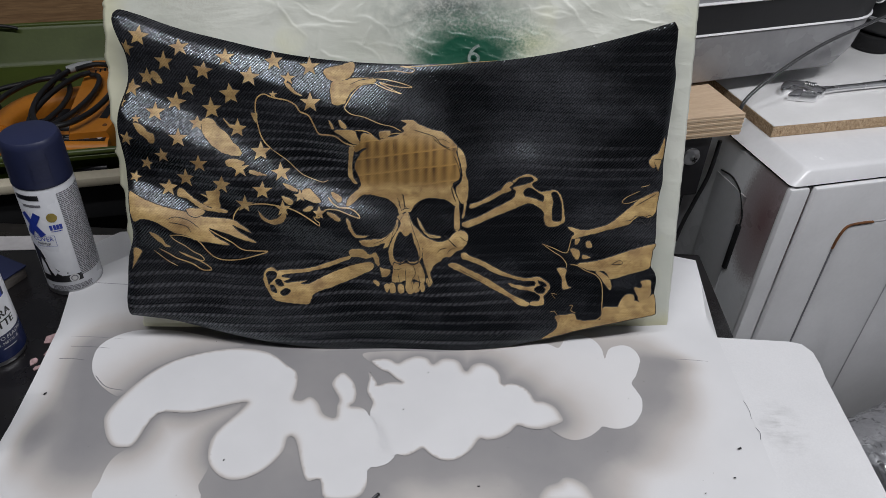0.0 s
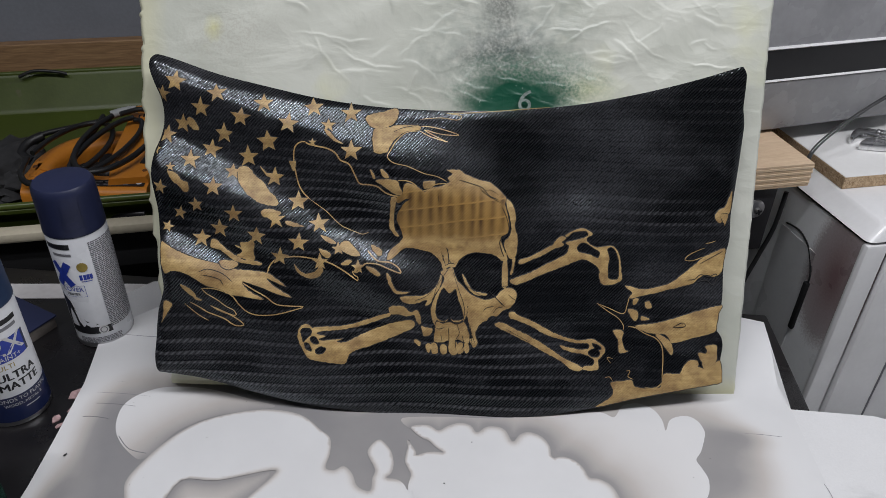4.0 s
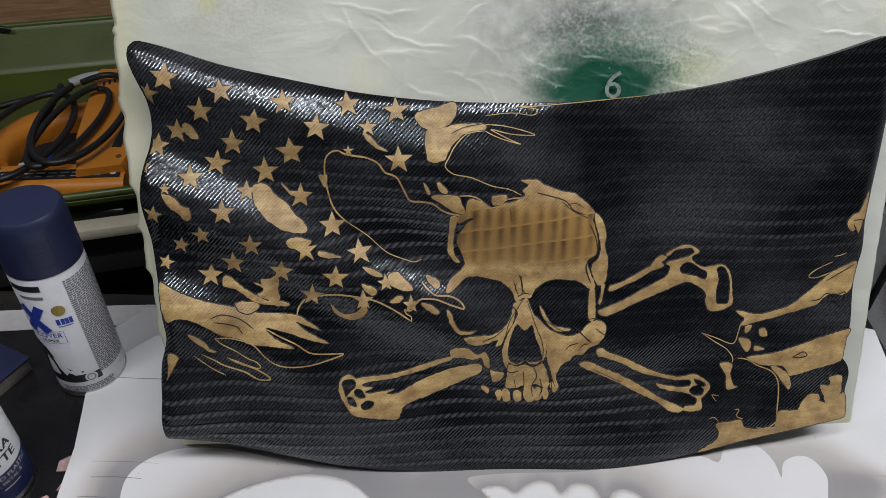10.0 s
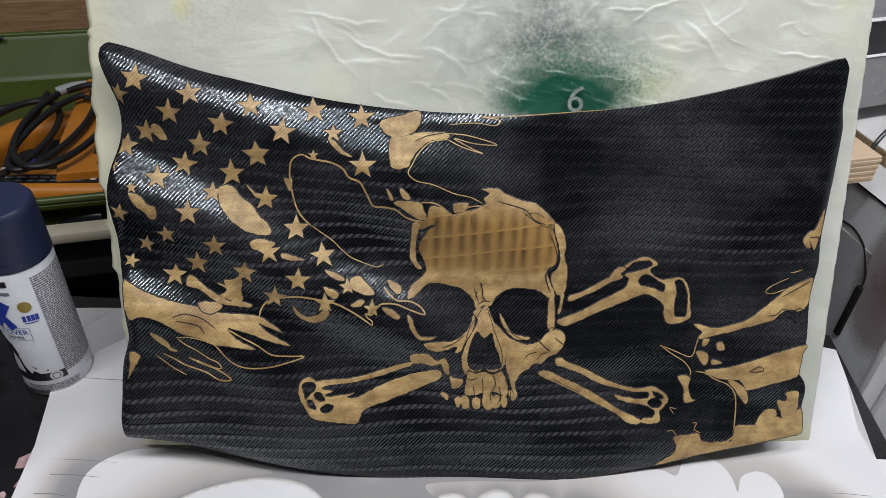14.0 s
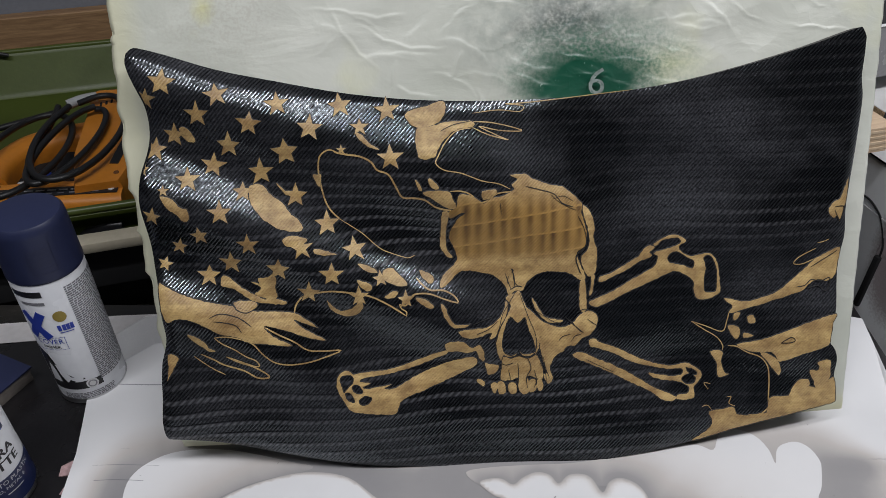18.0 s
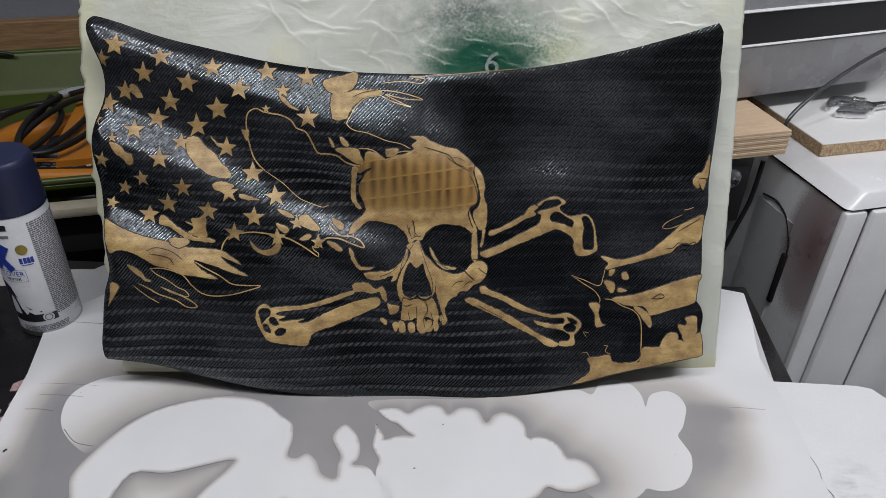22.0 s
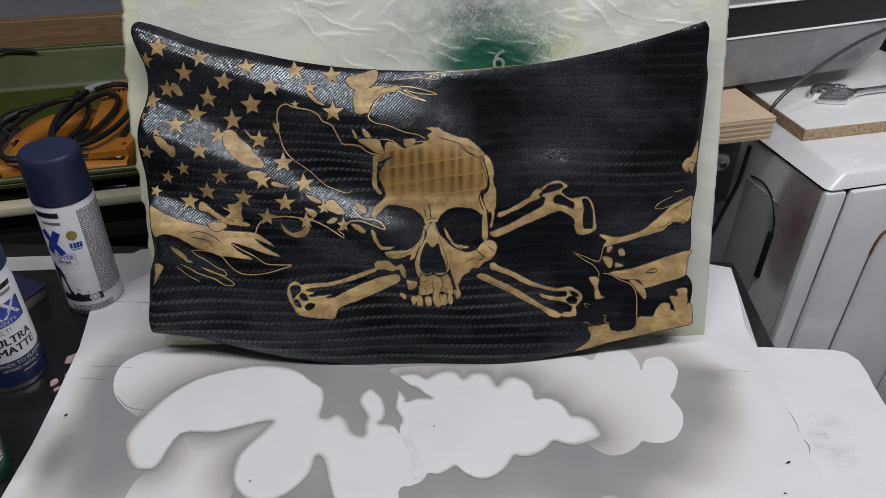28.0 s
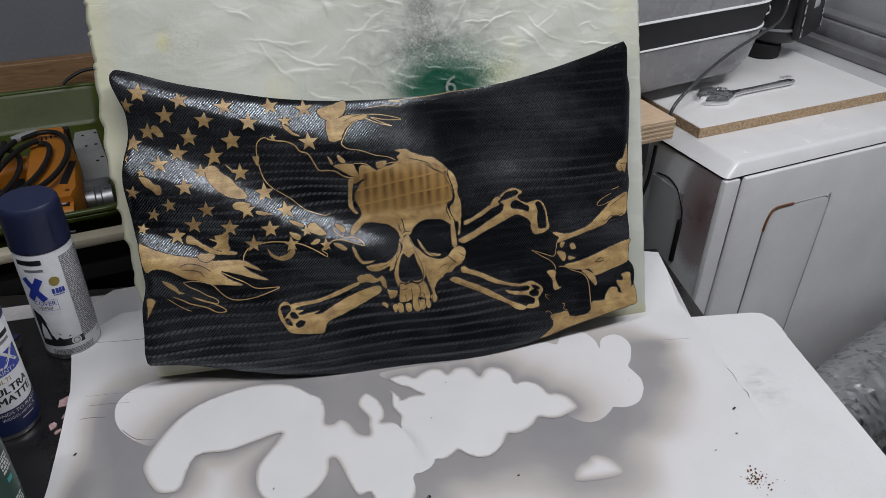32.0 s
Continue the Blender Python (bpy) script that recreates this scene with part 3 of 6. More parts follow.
# ---- the flag ----
FLAG = Matrix(((0.9966, -0.0339, 0.0748, 0.0030), (0.0820, 0.4577, -0.8853, 0.6452), (-0.0042, 0.8885, 0.4589, 0.7359), (0, 0, 0, 1)))
FLAG_TOP = [(-324, 355), (-320, 359), (-314, 359), (-296, 354), (-256, 341), (-207, 330), (-153, 319), (-97, 312), (-41, 309), (15, 309), (72, 312), (129, 319), (187, 331), (244, 346), (285, 359), (291, 359), (295, 352)]
FLAG_RIGHT = [(295, 352), (295, 338), (294, 318), (296, 301), (294, 272), (291, 232), (288, 203), (288, 179), (284, 156), (283, 114), (278, 96), (276, 83), (283, 73), (286, 62), (285, 46), (289, 24)]
FLAG_BOTTOM = [(-324, 24), (-302, 21), (-274, 16), (-217, 1), (-160, -11), (-102, -18), (-49, -22), (4, -24), (58, -22), (111, -16), (154, -8), (196, 3), (244, 12), (284, 20), (289, 24)]
FLAG_LEFT = [(-324, 355), (-325, 348), (-323, 339), (-319, 327), (-315, 314), (-315, 297), (-318, 278), (-323, 259), (-326, 237), (-326, 220), (-325, 203), (-323, 181), (-319, 158), (-318, 136), (-318, 118), (-321, 106), (-325, 93), (-326, 78), (-326, 61), (-328, 40), (-327, 28), (-324, 24)]


def mm(points, per=3, closed=False):
    return [p / 1000 for p in smooth_line([(x, y, 0) for x, y in points], per, closed)]


EDGES = [mm(side, 4) for side in (FLAG_BOTTOM, FLAG_RIGHT, FLAG_TOP, FLAG_LEFT)]
RIM = np.array([(p.x, p.y) for p in EDGES[0] + EDGES[1][::-1] + EDGES[2][::-1] + EDGES[3]])


def rim_distance(p):
    a, b = RIM, np.roll(RIM, -1, 0)
    ab = b - a
    out = np.full(len(p), 1e9)
    for q, d in zip(a, ab):
        s = np.clip(((p - q) @ d) / max(d @ d, 1e-12), 0, 1)
        out = np.minimum(out, np.hypot(*(p - q - s[:, None] * d).T))
    return out


def relief(p):
    """How far the carved cloth stands out from its mean plane: folds that run down from the hoist, soft waves, a rolled rim."""
    s, h = p[:, 0], p[:, 1]
    upper = 0.277 + 0.9 * np.clip(-0.03 - s, 0, 1) ** 2 - 0.05 * (s + 0.03)
    lower = 0.115 - 0.48 * (s + 0.003)
    span = np.clip(upper - lower, 0.070, 0.16)
    fold = np.clip((0.10 - s) / 0.20, 0, 1)
    fold = fold * fold * (3 - 2 * fold)
    d = -0.40 * fold * span / (2 * math.pi) * np.sin(2 * math.pi * (h - lower) / span) * np.clip((h - 0.03) / 0.12, 0, 1)
    q2 = h * math.cos(radians(-28)) + s * math.sin(radians(-28))
    d += 0.0020 * np.clip((s + 0.05) / 0.2, 0, 1) * np.cos(2 * math.pi * (q2 - 0.085) / 0.15)
    d += 0.0011 * np.sin(2 * math.pi * h / 0.092 + 6 * s) + 0.0016 * np.sin(2 * math.pi * s / 0.21 + 9 * h)
    d *= 1 - 0.75 * np.exp(-(((s - 0.26) / 0.09) ** 2 + ((h - 0.30) / 0.07) ** 2))
    d += 0.004 * np.exp(-(((s - 0.0) / 0.08) ** 2 + ((h - 0.19) / 0.07) ** 2))
    e = np.clip(rim_distance(p) / 0.011, 0, 1)
    roll = 0.0008 + 0.0022 * np.clip((0.05 - s) / 0.15, 0, 1) + 0.0040 * np.clip((s - 0.24) / 0.03, 0, 1) * np.exp(-(((h - 0.25) / 0.07) ** 2))
    return d - roll * (1 - e) ** 2


def along(line, n):
    pts = np.array([(p.x, p.y) for p in line])
    run = np.r_[0, np.cumsum(np.hypot(*np.diff(pts, axis=0).T))]
    at = np.linspace(0, run[-1], n)
    return np.c_[np.interp(at, run, pts[:, 0]), np.interp(at, run, pts[:, 1])]


def flag_body(nu=320, nv=190):
    """A patch between the four edges, rolled at the rim, with a back."""
    low, right, top, left = along(EDGES[0], nu), along(EDGES[1], nv), along(EDGES[2], nu), along(EDGES[3], nv)
    right, left = right[::-1], left[::-1]
    u, v = np.linspace(0, 1, nu)[:, None, None], np.linspace(0, 1, nv)[None, :, None]
    u, v = (1 - np.cos(math.pi * u)) / 2 * 0.35 + u * 0.65, (1 - np.cos(math.pi * v)) / 2 * 0.35 + v * 0.65
    low, top = (along(EDGES[k], 4 * nu) for k in (0, 2))
    at = (u[:, 0, 0] * (4 * nu - 1)).round().astype(int)
    low, top = low[at], top[at]
    left, right = (along(EDGES[k], 4 * nv)[::-1][(v[0, :, 0] * (4 * nv - 1)).round().astype(int)] for k in (3, 1))
    p = (1 - v) * low[:, None] + v * top[:, None] + (1 - u) * left[None] + u * right[None]
    p -= (1 - u) * (1 - v) * low[0] + u * (1 - v) * low[-1] + (1 - u) * v * top[0] + u * v * top[-1]
    flat = p.reshape(-1, 2)
    z = relief(flat)
    verts = [(x, y, d) for (x, y), d in zip(flat.tolist(), z.tolist())]
    faces = [(i * nv + j, (i + 1) * nv + j, (i + 1) * nv + j + 1, i * nv + j + 1) for i in range(nu - 1) for j in range(nv - 1)]
    ring = [i * nv for i in range(nu)] + [(nu - 1) * nv + j for j in range(1, nv)] + [i * nv + nv - 1 for i in range(nu - 2, -1, -1)] + [j for j in range(nv - 2, 0, -1)]
    n = len(ring)
    for depth in (0.004, 0.012):
        base = len(verts)
        verts += [(verts[k][0], verts[k][1], verts[k][2] - depth) for k in ring]
        inner = ring if depth < 0.01 else range(base - n, base)
        inner = list(inner)
        faces += [(inner[k], base + k, base + (k + 1) % n, inner[(k + 1) % n]) for k in range(n)]
    faces.append(tuple(range(len(verts) - n, len(verts))))
    me = bpy.data.meshes.new("body")
    me.from_pydata(verts, [], faces)
    bm = bmesh.new()
    bm.from_mesh(me)
    for f in list(bm.faces)[(nu - 1) * (nv - 1):]:
        f.material_index = 1
    bmesh.ops.recalc_face_normals(bm, faces=bm.faces[:])
    return bm


flag = thing("carved_flag", FLAG, "wavy carved wooden flag in black lacquer with bare wood emblems", "wall art")
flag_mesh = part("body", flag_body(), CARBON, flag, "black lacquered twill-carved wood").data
flag_mesh.materials.append(GROOVE)


def height_lines(me):
    """Marks the cutter's passes across the carving, which bend with its height, and where it lies nearly flat."""
    p = np.zeros(len(me.vertices) * 3)
    me.vertices.foreach_get("co", p)
    p = p.reshape(-1, 3)[:, :2]
    z, slope = relief(p), 0
    for way in ((0.002, 0), (0, 0.002)):
        slope = slope + ((relief(p + way) - z) / 0.002) ** 2
    calm = np.clip((0.26 - np.sqrt(slope)) / 0.16, 0, 1)
    x, y = p.T
    rowed = 0.12 + 0.62 * np.clip((0.11 - y) / 0.05, 0, 1) * np.clip((0.16 - x) / 0.1, 0, 1)
    rowed = np.maximum(rowed, 0.7 * np.exp(-(((x + 0.10) / 0.08) ** 2 + ((y - 0.235) / 0.035) ** 2)))
    rowed = np.maximum(rowed, 0.95 * np.exp(-(((x + 0.15) / 0.13) ** 2 + ((y - 0.195) / 0.06) ** 2)))
    rowed = np.maximum(rowed, 0.45 * np.exp(-(((x - 0.20) / 0.10) ** 2 + ((y - 0.195) / 0.03) ** 2)))
    # Band where a diagonal sheen is put into the carving and its colour.
    run, off = ((x - 0.150) + (y - 0.235)) / math.sqrt(2), ((y - 0.235) - (x - 0.150)) / math.sqrt(2)
    sheen_band = np.exp(-((run / 0.075) ** 4 + (off / 0.034) ** 2))
    for name, values in (("sheen_band", sheen_band), ("level", p[:, 1] / 0.0115 + z * 60), ("calm", calm), ("rowed", rowed)):
        me.attributes.new(name, "FLOAT", "POINT").data.foreach_set("value", values.astype(np.float32))


height_lines(flag_mesh)


def inside(p, loop):
    x, y, hit = p[:, 0], p[:, 1], np.zeros(len(p), bool)
    for (ax, ay), (bx, by) in zip(loop, np.roll(loop, -1, 0)):
        if ay != by:
            hit ^= ((ay > y) != (by > y)) & (x < (bx - ax) * (y - ay) / (by - ay) + ax)
    return hit


def skin(loops, lift, step=0.005, cut=0.0009):
    """A thin sheet inside the outer loop, less the others, that follows the carved relief."""
    from mathutils.geometry import delaunay_2d_cdt
    outer = loops[0]
    lo, hi = outer.min(0), outer.max(0)
    gx, gy = np.meshgrid(np.arange(lo[0], hi[0], step), np.arange(lo[1], hi[1], step))
    grid = np.c_[gx.ravel(), gy.ravel()] + 0.0003
    if len(grid):
        keep = inside(grid, outer)
        for hole in loops[1:]:
            keep &= ~inside(grid, hole)
        grid = grid[keep]
    pts, edges = [], []
    for loop in loops:
        base = len(pts)
        pts += [Vector(q) for q in loop.tolist()]
        edges += [(base + i, base + (i + 1) % len(loop)) for i in range(len(loop))]
    pts += [Vector(q) for q in grid.tolist()]
    vs, _, fs, *_ = delaunay_2d_cdt(pts, edges, [], 0, 1e-6)
    xy = np.array([(v.x, v.y) for v in vs])
    mid = np.array([xy[list(f)].mean(0) for f in fs])
    keep = inside(mid, outer)
    for hole in loops[1:]:
        keep &= ~inside(mid, hole)
    z = relief(xy) + lift
    bm = bmesh.new()
    bv = [bm.verts.new((x, y, d)) for (x, y), d in zip(xy.tolist(), z.tolist())]
    for f, k in zip(fs, keep):
        if k:
            bm.faces.new([bv[i] for i in f])
    bmesh.ops.recalc_face_normals(bm, faces=bm.faces[:])
    if bm.faces and sum(f.normal.z for f in bm.faces) < 0:
        bmesh.ops.reverse_faces(bm, faces=bm.faces[:])
    # A dark cut runs round the piece, then its edge goes down into the body.
    rim = [e for e in bm.edges if e.is_boundary]
    out = {}
    for e in rim:
        mid = (e.verts[0].co + e.verts[1].co) / 2
        way = e.verts[1].co - e.verts[0].co
        side = Vector((way.y, -way.x, 0)).normalized()
        if side.dot(e.link_faces[0].calc_center_median() - mid) > 0:
            side = -side
        for v in e.verts:
            key = (round(v.co.x, 7), round(v.co.y, 7))
            out[key] = out.get(key, Vector()) + side
    made = bmesh.ops.extrude_edge_only(bm, edges=rim)["geom"]
    for f in {f for g in made if isinstance(g, bmesh.types.BMEdge) for f in g.link_faces if len(f.verts) == 4 and sum(v in made for v in f.verts) == 2}:
        f.material_index = 1
    for v in (g for g in made if isinstance(g, bmesh.types.BMVert)):
        v.co += out[(round(v.co.x, 7), round(v.co.y, 7))].normalized() * cut
        v.co.z -= lift - 0.0002
    made = bmesh.ops.extrude_edge_only(bm, edges=[e for e in bm.edges if e.is_boundary])["geom"]
    for v in (g for g in made if isinstance(g, bmesh.types.BMVert)):
        v.co.z -= 0.0016
    bmesh.ops.delete(bm, geom=[v for v in bm.verts if not v.link_faces], context="VERTS")
    return bm


def loop_of(points, per=3):
    return np.array([(p.x, p.y) for p in mm(points, per, True)])


def nicked(loop, by=0.0006, every=0.0014):
    """The loop with the small uneven bites that a cutter leaves."""
    shut = np.r_[loop, loop[:1]]
    run = np.r_[0, np.cumsum(np.hypot(*np.diff(shut, axis=0).T))]
    at = np.linspace(0, run[-1], max(8, int(run[-1] / every)), endpoint=False)
    line = np.c_[np.interp(at, run, shut[:, 0]), np.interp(at, run, shut[:, 1])]
    way = np.roll(line, -1, 0) - np.roll(line, 1, 0)
    way /= np.linalg.norm(way, axis=1)[:, None] + 1e-9
    bite = np.array([noise.noise(Vector((x * 330, y * 330, 0))) + 0.6 * noise.noise(Vector((x * 110, y * 110, 3))) for x, y in line])
    return line + np.c_[way[:, 1], -way[:, 0]] * (by * bite)[:, None]


def inlay(name, points, *holes, material=WOOD_BARE, lift=0.0006):
    ob = part(name, skin([nicked(loop_of(p)) for p in (points, *holes)], lift), material, flag)
    ob.data.materials.append(GROOVE)


def stroke(name, width, points, material=WOOD_BARE, lift=0.0005):
    """A carved line of the given width in millimetres that tapers to its ends."""
    line = np.array([(p.x, p.y) for p in mm(points, 4)])
    way = np.gradient(line, axis=0)
    way /= np.linalg.norm(way, axis=1)[:, None] + 1e-9
    n = len(line)
    half = 0.75 * width / 2000 * np.clip(np.minimum(np.arange(n), n - 1 - np.arange(n)) / 3 + 0.35, 0, 1)
    side = np.c_[-way[:, 1], way[:, 0]] * half[:, None]
    xy = np.r_[line + side, line - side]
    z = relief(xy)
    bm = bmesh.new()
    top = [bm.verts.new((x, y, d + lift)) for (x, y), d in zip(xy.tolist(), z.tolist())]
    low = [bm.verts.new((x, y, d - 0.001)) for (x, y), d in zip(xy.tolist(), z.tolist())]
    for i in range(n - 1):
        bm.faces.new((top[n + i], top[n + i + 1], top[i + 1], top[i]))
        bm.faces.new((top[i], top[i + 1], low[i + 1], low[i]))
        bm.faces.new((top[n + i + 1], top[n + i], low[n + i], low[n + i + 1]))
    part(name, bm, material, flag)


HOIST = np.array([(p.x, p.y) for p in EDGES[3]])
HOIST = HOIST[np.argsort(HOIST[:, 1])]


def star(x, y, r, lean):
    """Five points, a little uneven as they are carved."""
    rnd = random.Random(x * 7 + y)
    out = []
    for k in range(10):
        a = radians(90 + lean + 36 * k)
        far = r * (1 if k % 2 == 0 else 0.42) * rnd.uniform(0.9, 1.1) / 1000
        px, py = x / 1000 + far * math.cos(a), y / 1000 + far * math.sin(a)
        out.append((max(px, np.interp(py, HOIST[:, 1], HOIST[:, 0]) + 0.002 + 0.0002 * (k % 3)), py))
    ob = part("star", skin([np.array(out)], 0.0006), WOOD_BARE, flag)
    ob.data.materials.append(GROOVE)


for row in [(-297, 332, 11.4, -8), (-312, 320, 9.0, -14), (-255, 321, 9.6, 8), (-272, 306, 10.2, -4), (-231, 297, 10.8, -8), (-208, 312, 10.2, 4), (-294, 290, 9.6, -10), (-311, 279, 10.2, -10), (-322, 263, 6.6, -5), (-250, 280, 10.8, -6), (-265, 264, 10.8, -10), (-204, 273, 12.0, 3), (-226, 257, 11.4, 0), (-286, 253, 10.2, 0), (-183, 292, 10.8, -6), (-158, 309, 10.2, 6), (-119, 304, 10.8, 2), (-118, 265, 11.4, 0), (-174, 211, 10.8, 0), (-152, 188, 10.8, 6)]:
    star(*row)
for row in [(-199, 236, 10.8, -4), (-242, 241, 9.0, -2), (-261, 225, 10.2, 0), (-317, 224, 7.8, -16), (-280, 206, 8.4, 4), (-240, 197, 9.6, 0), (-299, 197, 7.2, -16), (-313, 182, 6.6, -18), (-257, 181, 10.2, -4), (-277, 170, 10.2, -4), (-217, 174, 10.8, -6), (-172, 168, 10.8, -2), (-193, 152, 10.2, -6), (-196, 192, 9.6, 4), (-150, 148, 9.0, 0), (-110, 143, 7.8, 0), (-131, 162, 7.2, 4), (-142, 291, 7.8, 0), (-158, 273, 4.2, 0), (-305, 245, 4.8, 0)]:
    star(*row)

inlay("cranium", [(-18, 247), (-5, 247), (1, 243), (17, 237), (24, 236), (32, 232), (45, 219), (44, 212), (49, 194), (48, 182), (42, 178), (41, 172), (49, 154), (44, 151), (36, 157), (24, 160), (12, 160), (4, 157), (-3, 151), (-7, 144), (-14, 144), (-19, 140), (-22, 148), (-28, 155), (-37, 160), (-60, 163), (-74, 152), (-80, 151), (-76, 161), (-63, 174), (-70, 194), (-64, 209), (-56, 216), (-60, 216), (-69, 211), (-70, 217), (-64, 221), (-62, 231), (-56, 232), (-48, 229), (-41, 224), (-34, 228), (-24, 230), (-15, 235), (-17, 239), (-12, 243)], material=WOOD_PLAID)
inlay("temple", [(46, 218), (53, 211), (56, 198), (55, 190), (58, 180), (59, 169), (57, 157), (51, 154), (46, 164), (45, 173), (51, 180), (51, 193), (48, 204), (46, 211)])
inlay("temple_strand", [(54, 155), (57, 155), (56, 145), (54, 137), (52, 138), (54, 146)])
inlay("cheek_side", [(-76, 217), (-70, 216), (-72, 206), (-73, 195), (-72, 183), (-67, 176), (-70, 175), (-75, 180), (-78, 187), (-77, 203)])
inlay("orbit_strut", [(44, 150), (48, 151), (49, 144), (49, 124), (44, 123), (43, 133)])
inlay("nose_bridge", [(-14, 142), (-10, 144), (-7, 136), (-2, 125), (4, 114), (7, 104), (6, 92), (2, 85), (4, 81), (3, 88), (-2, 85), (-9, 86), (-12, 93), (-15, 86), (-22, 85), (-26, 87), (-28, 81), (-31, 90), (-32, 100), (-29, 110), (-23, 121), (-18, 131), (-22, 138), (-18, 141)], [(-19, 122), (-15, 118), (-12, 116), (-6, 121), (-3, 110), (2, 98), (3, 89), (-3, 87), (-9, 87), (-12, 92), (-15, 87), (-22, 87), (-26, 91), (-27, 101), (-24, 113)])
inlay("cheek_right", [(-4, 129), (4, 121), (13, 114), (26, 110), (37, 113), (42, 119), (49, 123), (55, 122), (59, 117), (58, 108), (52, 101), (45, 98), (39, 92), (32, 92), (28, 87), (23, 85), (19, 80), (16, 71), (19, 63), (16, 58), (13, 69), (10, 80), (7, 92), (7, 103), (3, 113)])
inlay("orbit_rim", [(1, 137), (5, 131), (11, 121), (18, 118), (28, 116), (24, 114), (15, 115), (8, 121), (3, 129)])
inlay("cheek_left", [(-65, 111), (-54, 113), (-40, 114), (-30, 120), (-24, 129), (-23, 135), (-21, 134), (-22, 125), (-29, 113), (-33, 105), (-38, 103), (-36, 109), (-48, 105), (-59, 105)])
inlay("cheek_left_rim", [(-80, 137), (-76, 134), (-74, 127), (-69, 119), (-61, 117), (-54, 118), (-60, 115), (-69, 115), (-74, 120), (-78, 128)])
inlay("jaw_left", [(-77, 99), (-69, 102), (-61, 101), (-54, 95), (-47, 98), (-43, 90), (-43, 81), (-47, 85), (-50, 92), (-57, 90), (-66, 92), (-75, 92)])
inlay("upper_jaw", [(-26, 85), (-19, 83), (-12, 85), (-5, 83), (3, 85), (7, 79), (10, 70), (9, 61), (3, 63), (-3, 66), (-7, 60), (-13, 64), (-18, 62), (-22, 62), (-28, 63), (-27, 75)])
inlay("tooth", [(-31, 60), (-26, 61), (-24, 56), (-24, 50), (-29, 49), (-31, 54)])
inlay("tooth", [(-21, 58), (-15, 59), (-14, 50), (-20, 49)])
inlay("tooth", [(-13, 62), (-4, 63), (-3, 50), (-10, 49)])
inlay("tooth", [(-3, 60), (3, 62), (4, 54), (3, 51), (-2, 50)])
inlay("tooth", [(4, 61), (9, 61), (10, 53), (6, 51)])
inlay("tooth", [(11, 66), (17, 67), (18, 59), (14, 57)])
inlay("tooth", [(-37, 58), (-32, 60), (-31, 55), (-34, 49)])
inlay("chip", [(-42, 80), (-37, 78), (-30, 77), (-32, 70), (-39, 68), (-41, 74)])
inlay("chip", [(-49, 64), (-45, 63), (-42, 60), (-44, 57), (-49, 61)])
inlay("bone_lower_left", [(-52, 86), (-50, 78), (-66, 69), (-84, 61), (-101, 55), (-116, 50), (-121, 43), (-124, 37), (-139, 38), (-161, 42), (-167, 50), (-173, 62), (-174, 72), (-170, 78), (-164, 80), (-159, 76), (-150, 77), (-132, 77), (-115, 80), (-98, 86), (-77, 93), (-76, 90), (-89, 84), (-106, 78), (-124, 74), (-135, 73), (-150, 72), (-154, 69), (-144, 67), (-152, 64), (-147, 62), (-138, 63), (-126, 64), (-133, 61), (-124, 60), (-107, 68), (-89, 76), (-69, 83)], [(-171, 74), (-166, 76), (-160, 75), (-160, 68), (-164, 65), (-168, 60), (-170, 66)], [(-161, 65), (-156, 67), (-151, 60), (-155, 58), (-160, 60)], [(-167, 60), (-163, 60), (-159, 54), (-160, 50), (-166, 54)], [(-156, 52), (-150, 56), (-144, 54), (-146, 49), (-153, 47)])
inlay("bone_lower_right_top", [(52, 96), (57, 97), (62, 93), (77, 87), (95, 77), (113, 69), (131, 65), (143, 67), (152, 63), (159, 56), (157, 50), (151, 44), (152, 37), (149, 33), (136, 33), (136, 37), (145, 38), (147, 44), (139, 49), (128, 51), (113, 55), (109, 60), (119, 57), (134, 55), (141, 57), (140, 62), (128, 62), (110, 66), (92, 72), (74, 82), (60, 88), (53, 90)], [(144, 63), (152, 60), (155, 56), (151, 55), (146, 58)], [(141, 54), (147, 57), (153, 53), (152, 48), (145, 47), (140, 50)])
inlay("bone_lower_right_bottom", [(38, 84), (45, 85), (57, 79), (75, 70), (95, 58), (113, 46), (126, 40), (135, 35), (130, 32), (121, 34), (111, 42), (90, 53), (69, 65), (51, 74), (38, 81)])
inlay("bone_upper_right", [(52, 131), (56, 133), (74, 140), (91, 149), (103, 155), (112, 161), (114, 169), (110, 172), (116, 174), (123, 176), (129, 178), (134, 181), (132, 185), (126, 185), (117, 183), (113, 179), (110, 180), (119, 186), (129, 188), (137, 184), (138, 181), (133, 178), (134, 173), (144, 168), (156, 170), (163, 168), (168, 161), (171, 147), (173, 134), (168, 130), (160, 127), (152, 128), (148, 136), (148, 144), (141, 150), (134, 154), (126, 154), (115, 149), (97, 142), (80, 135), (62, 127), (55, 127)], [(123, 169), (130, 173), (139, 168), (147, 163), (146, 156), (139, 159), (132, 161), (124, 163)], [(155, 166), (160, 168), (166, 161), (169, 147), (169, 135), (164, 133), (158, 135), (157, 147), (158, 156)])
inlay("bone_upper_tip", [(62, 153), (74, 157), (88, 165), (97, 170), (100, 175), (106, 179), (111, 177), (106, 173), (109, 170), (104, 167), (97, 165), (88, 159), (74, 153), (62, 148)])
inlay("strip_upper_right", [(177, 127), (186, 125), (198, 123), (216, 127), (228, 132), (237, 139), (249, 149), (260, 159), (272, 165), (284, 169), (283, 156), (281, 143), (273, 138), (264, 140), (255, 135), (249, 130), (234, 126), (216, 121), (196, 116), (183, 113), (182, 115), (185, 119), (179, 124)])
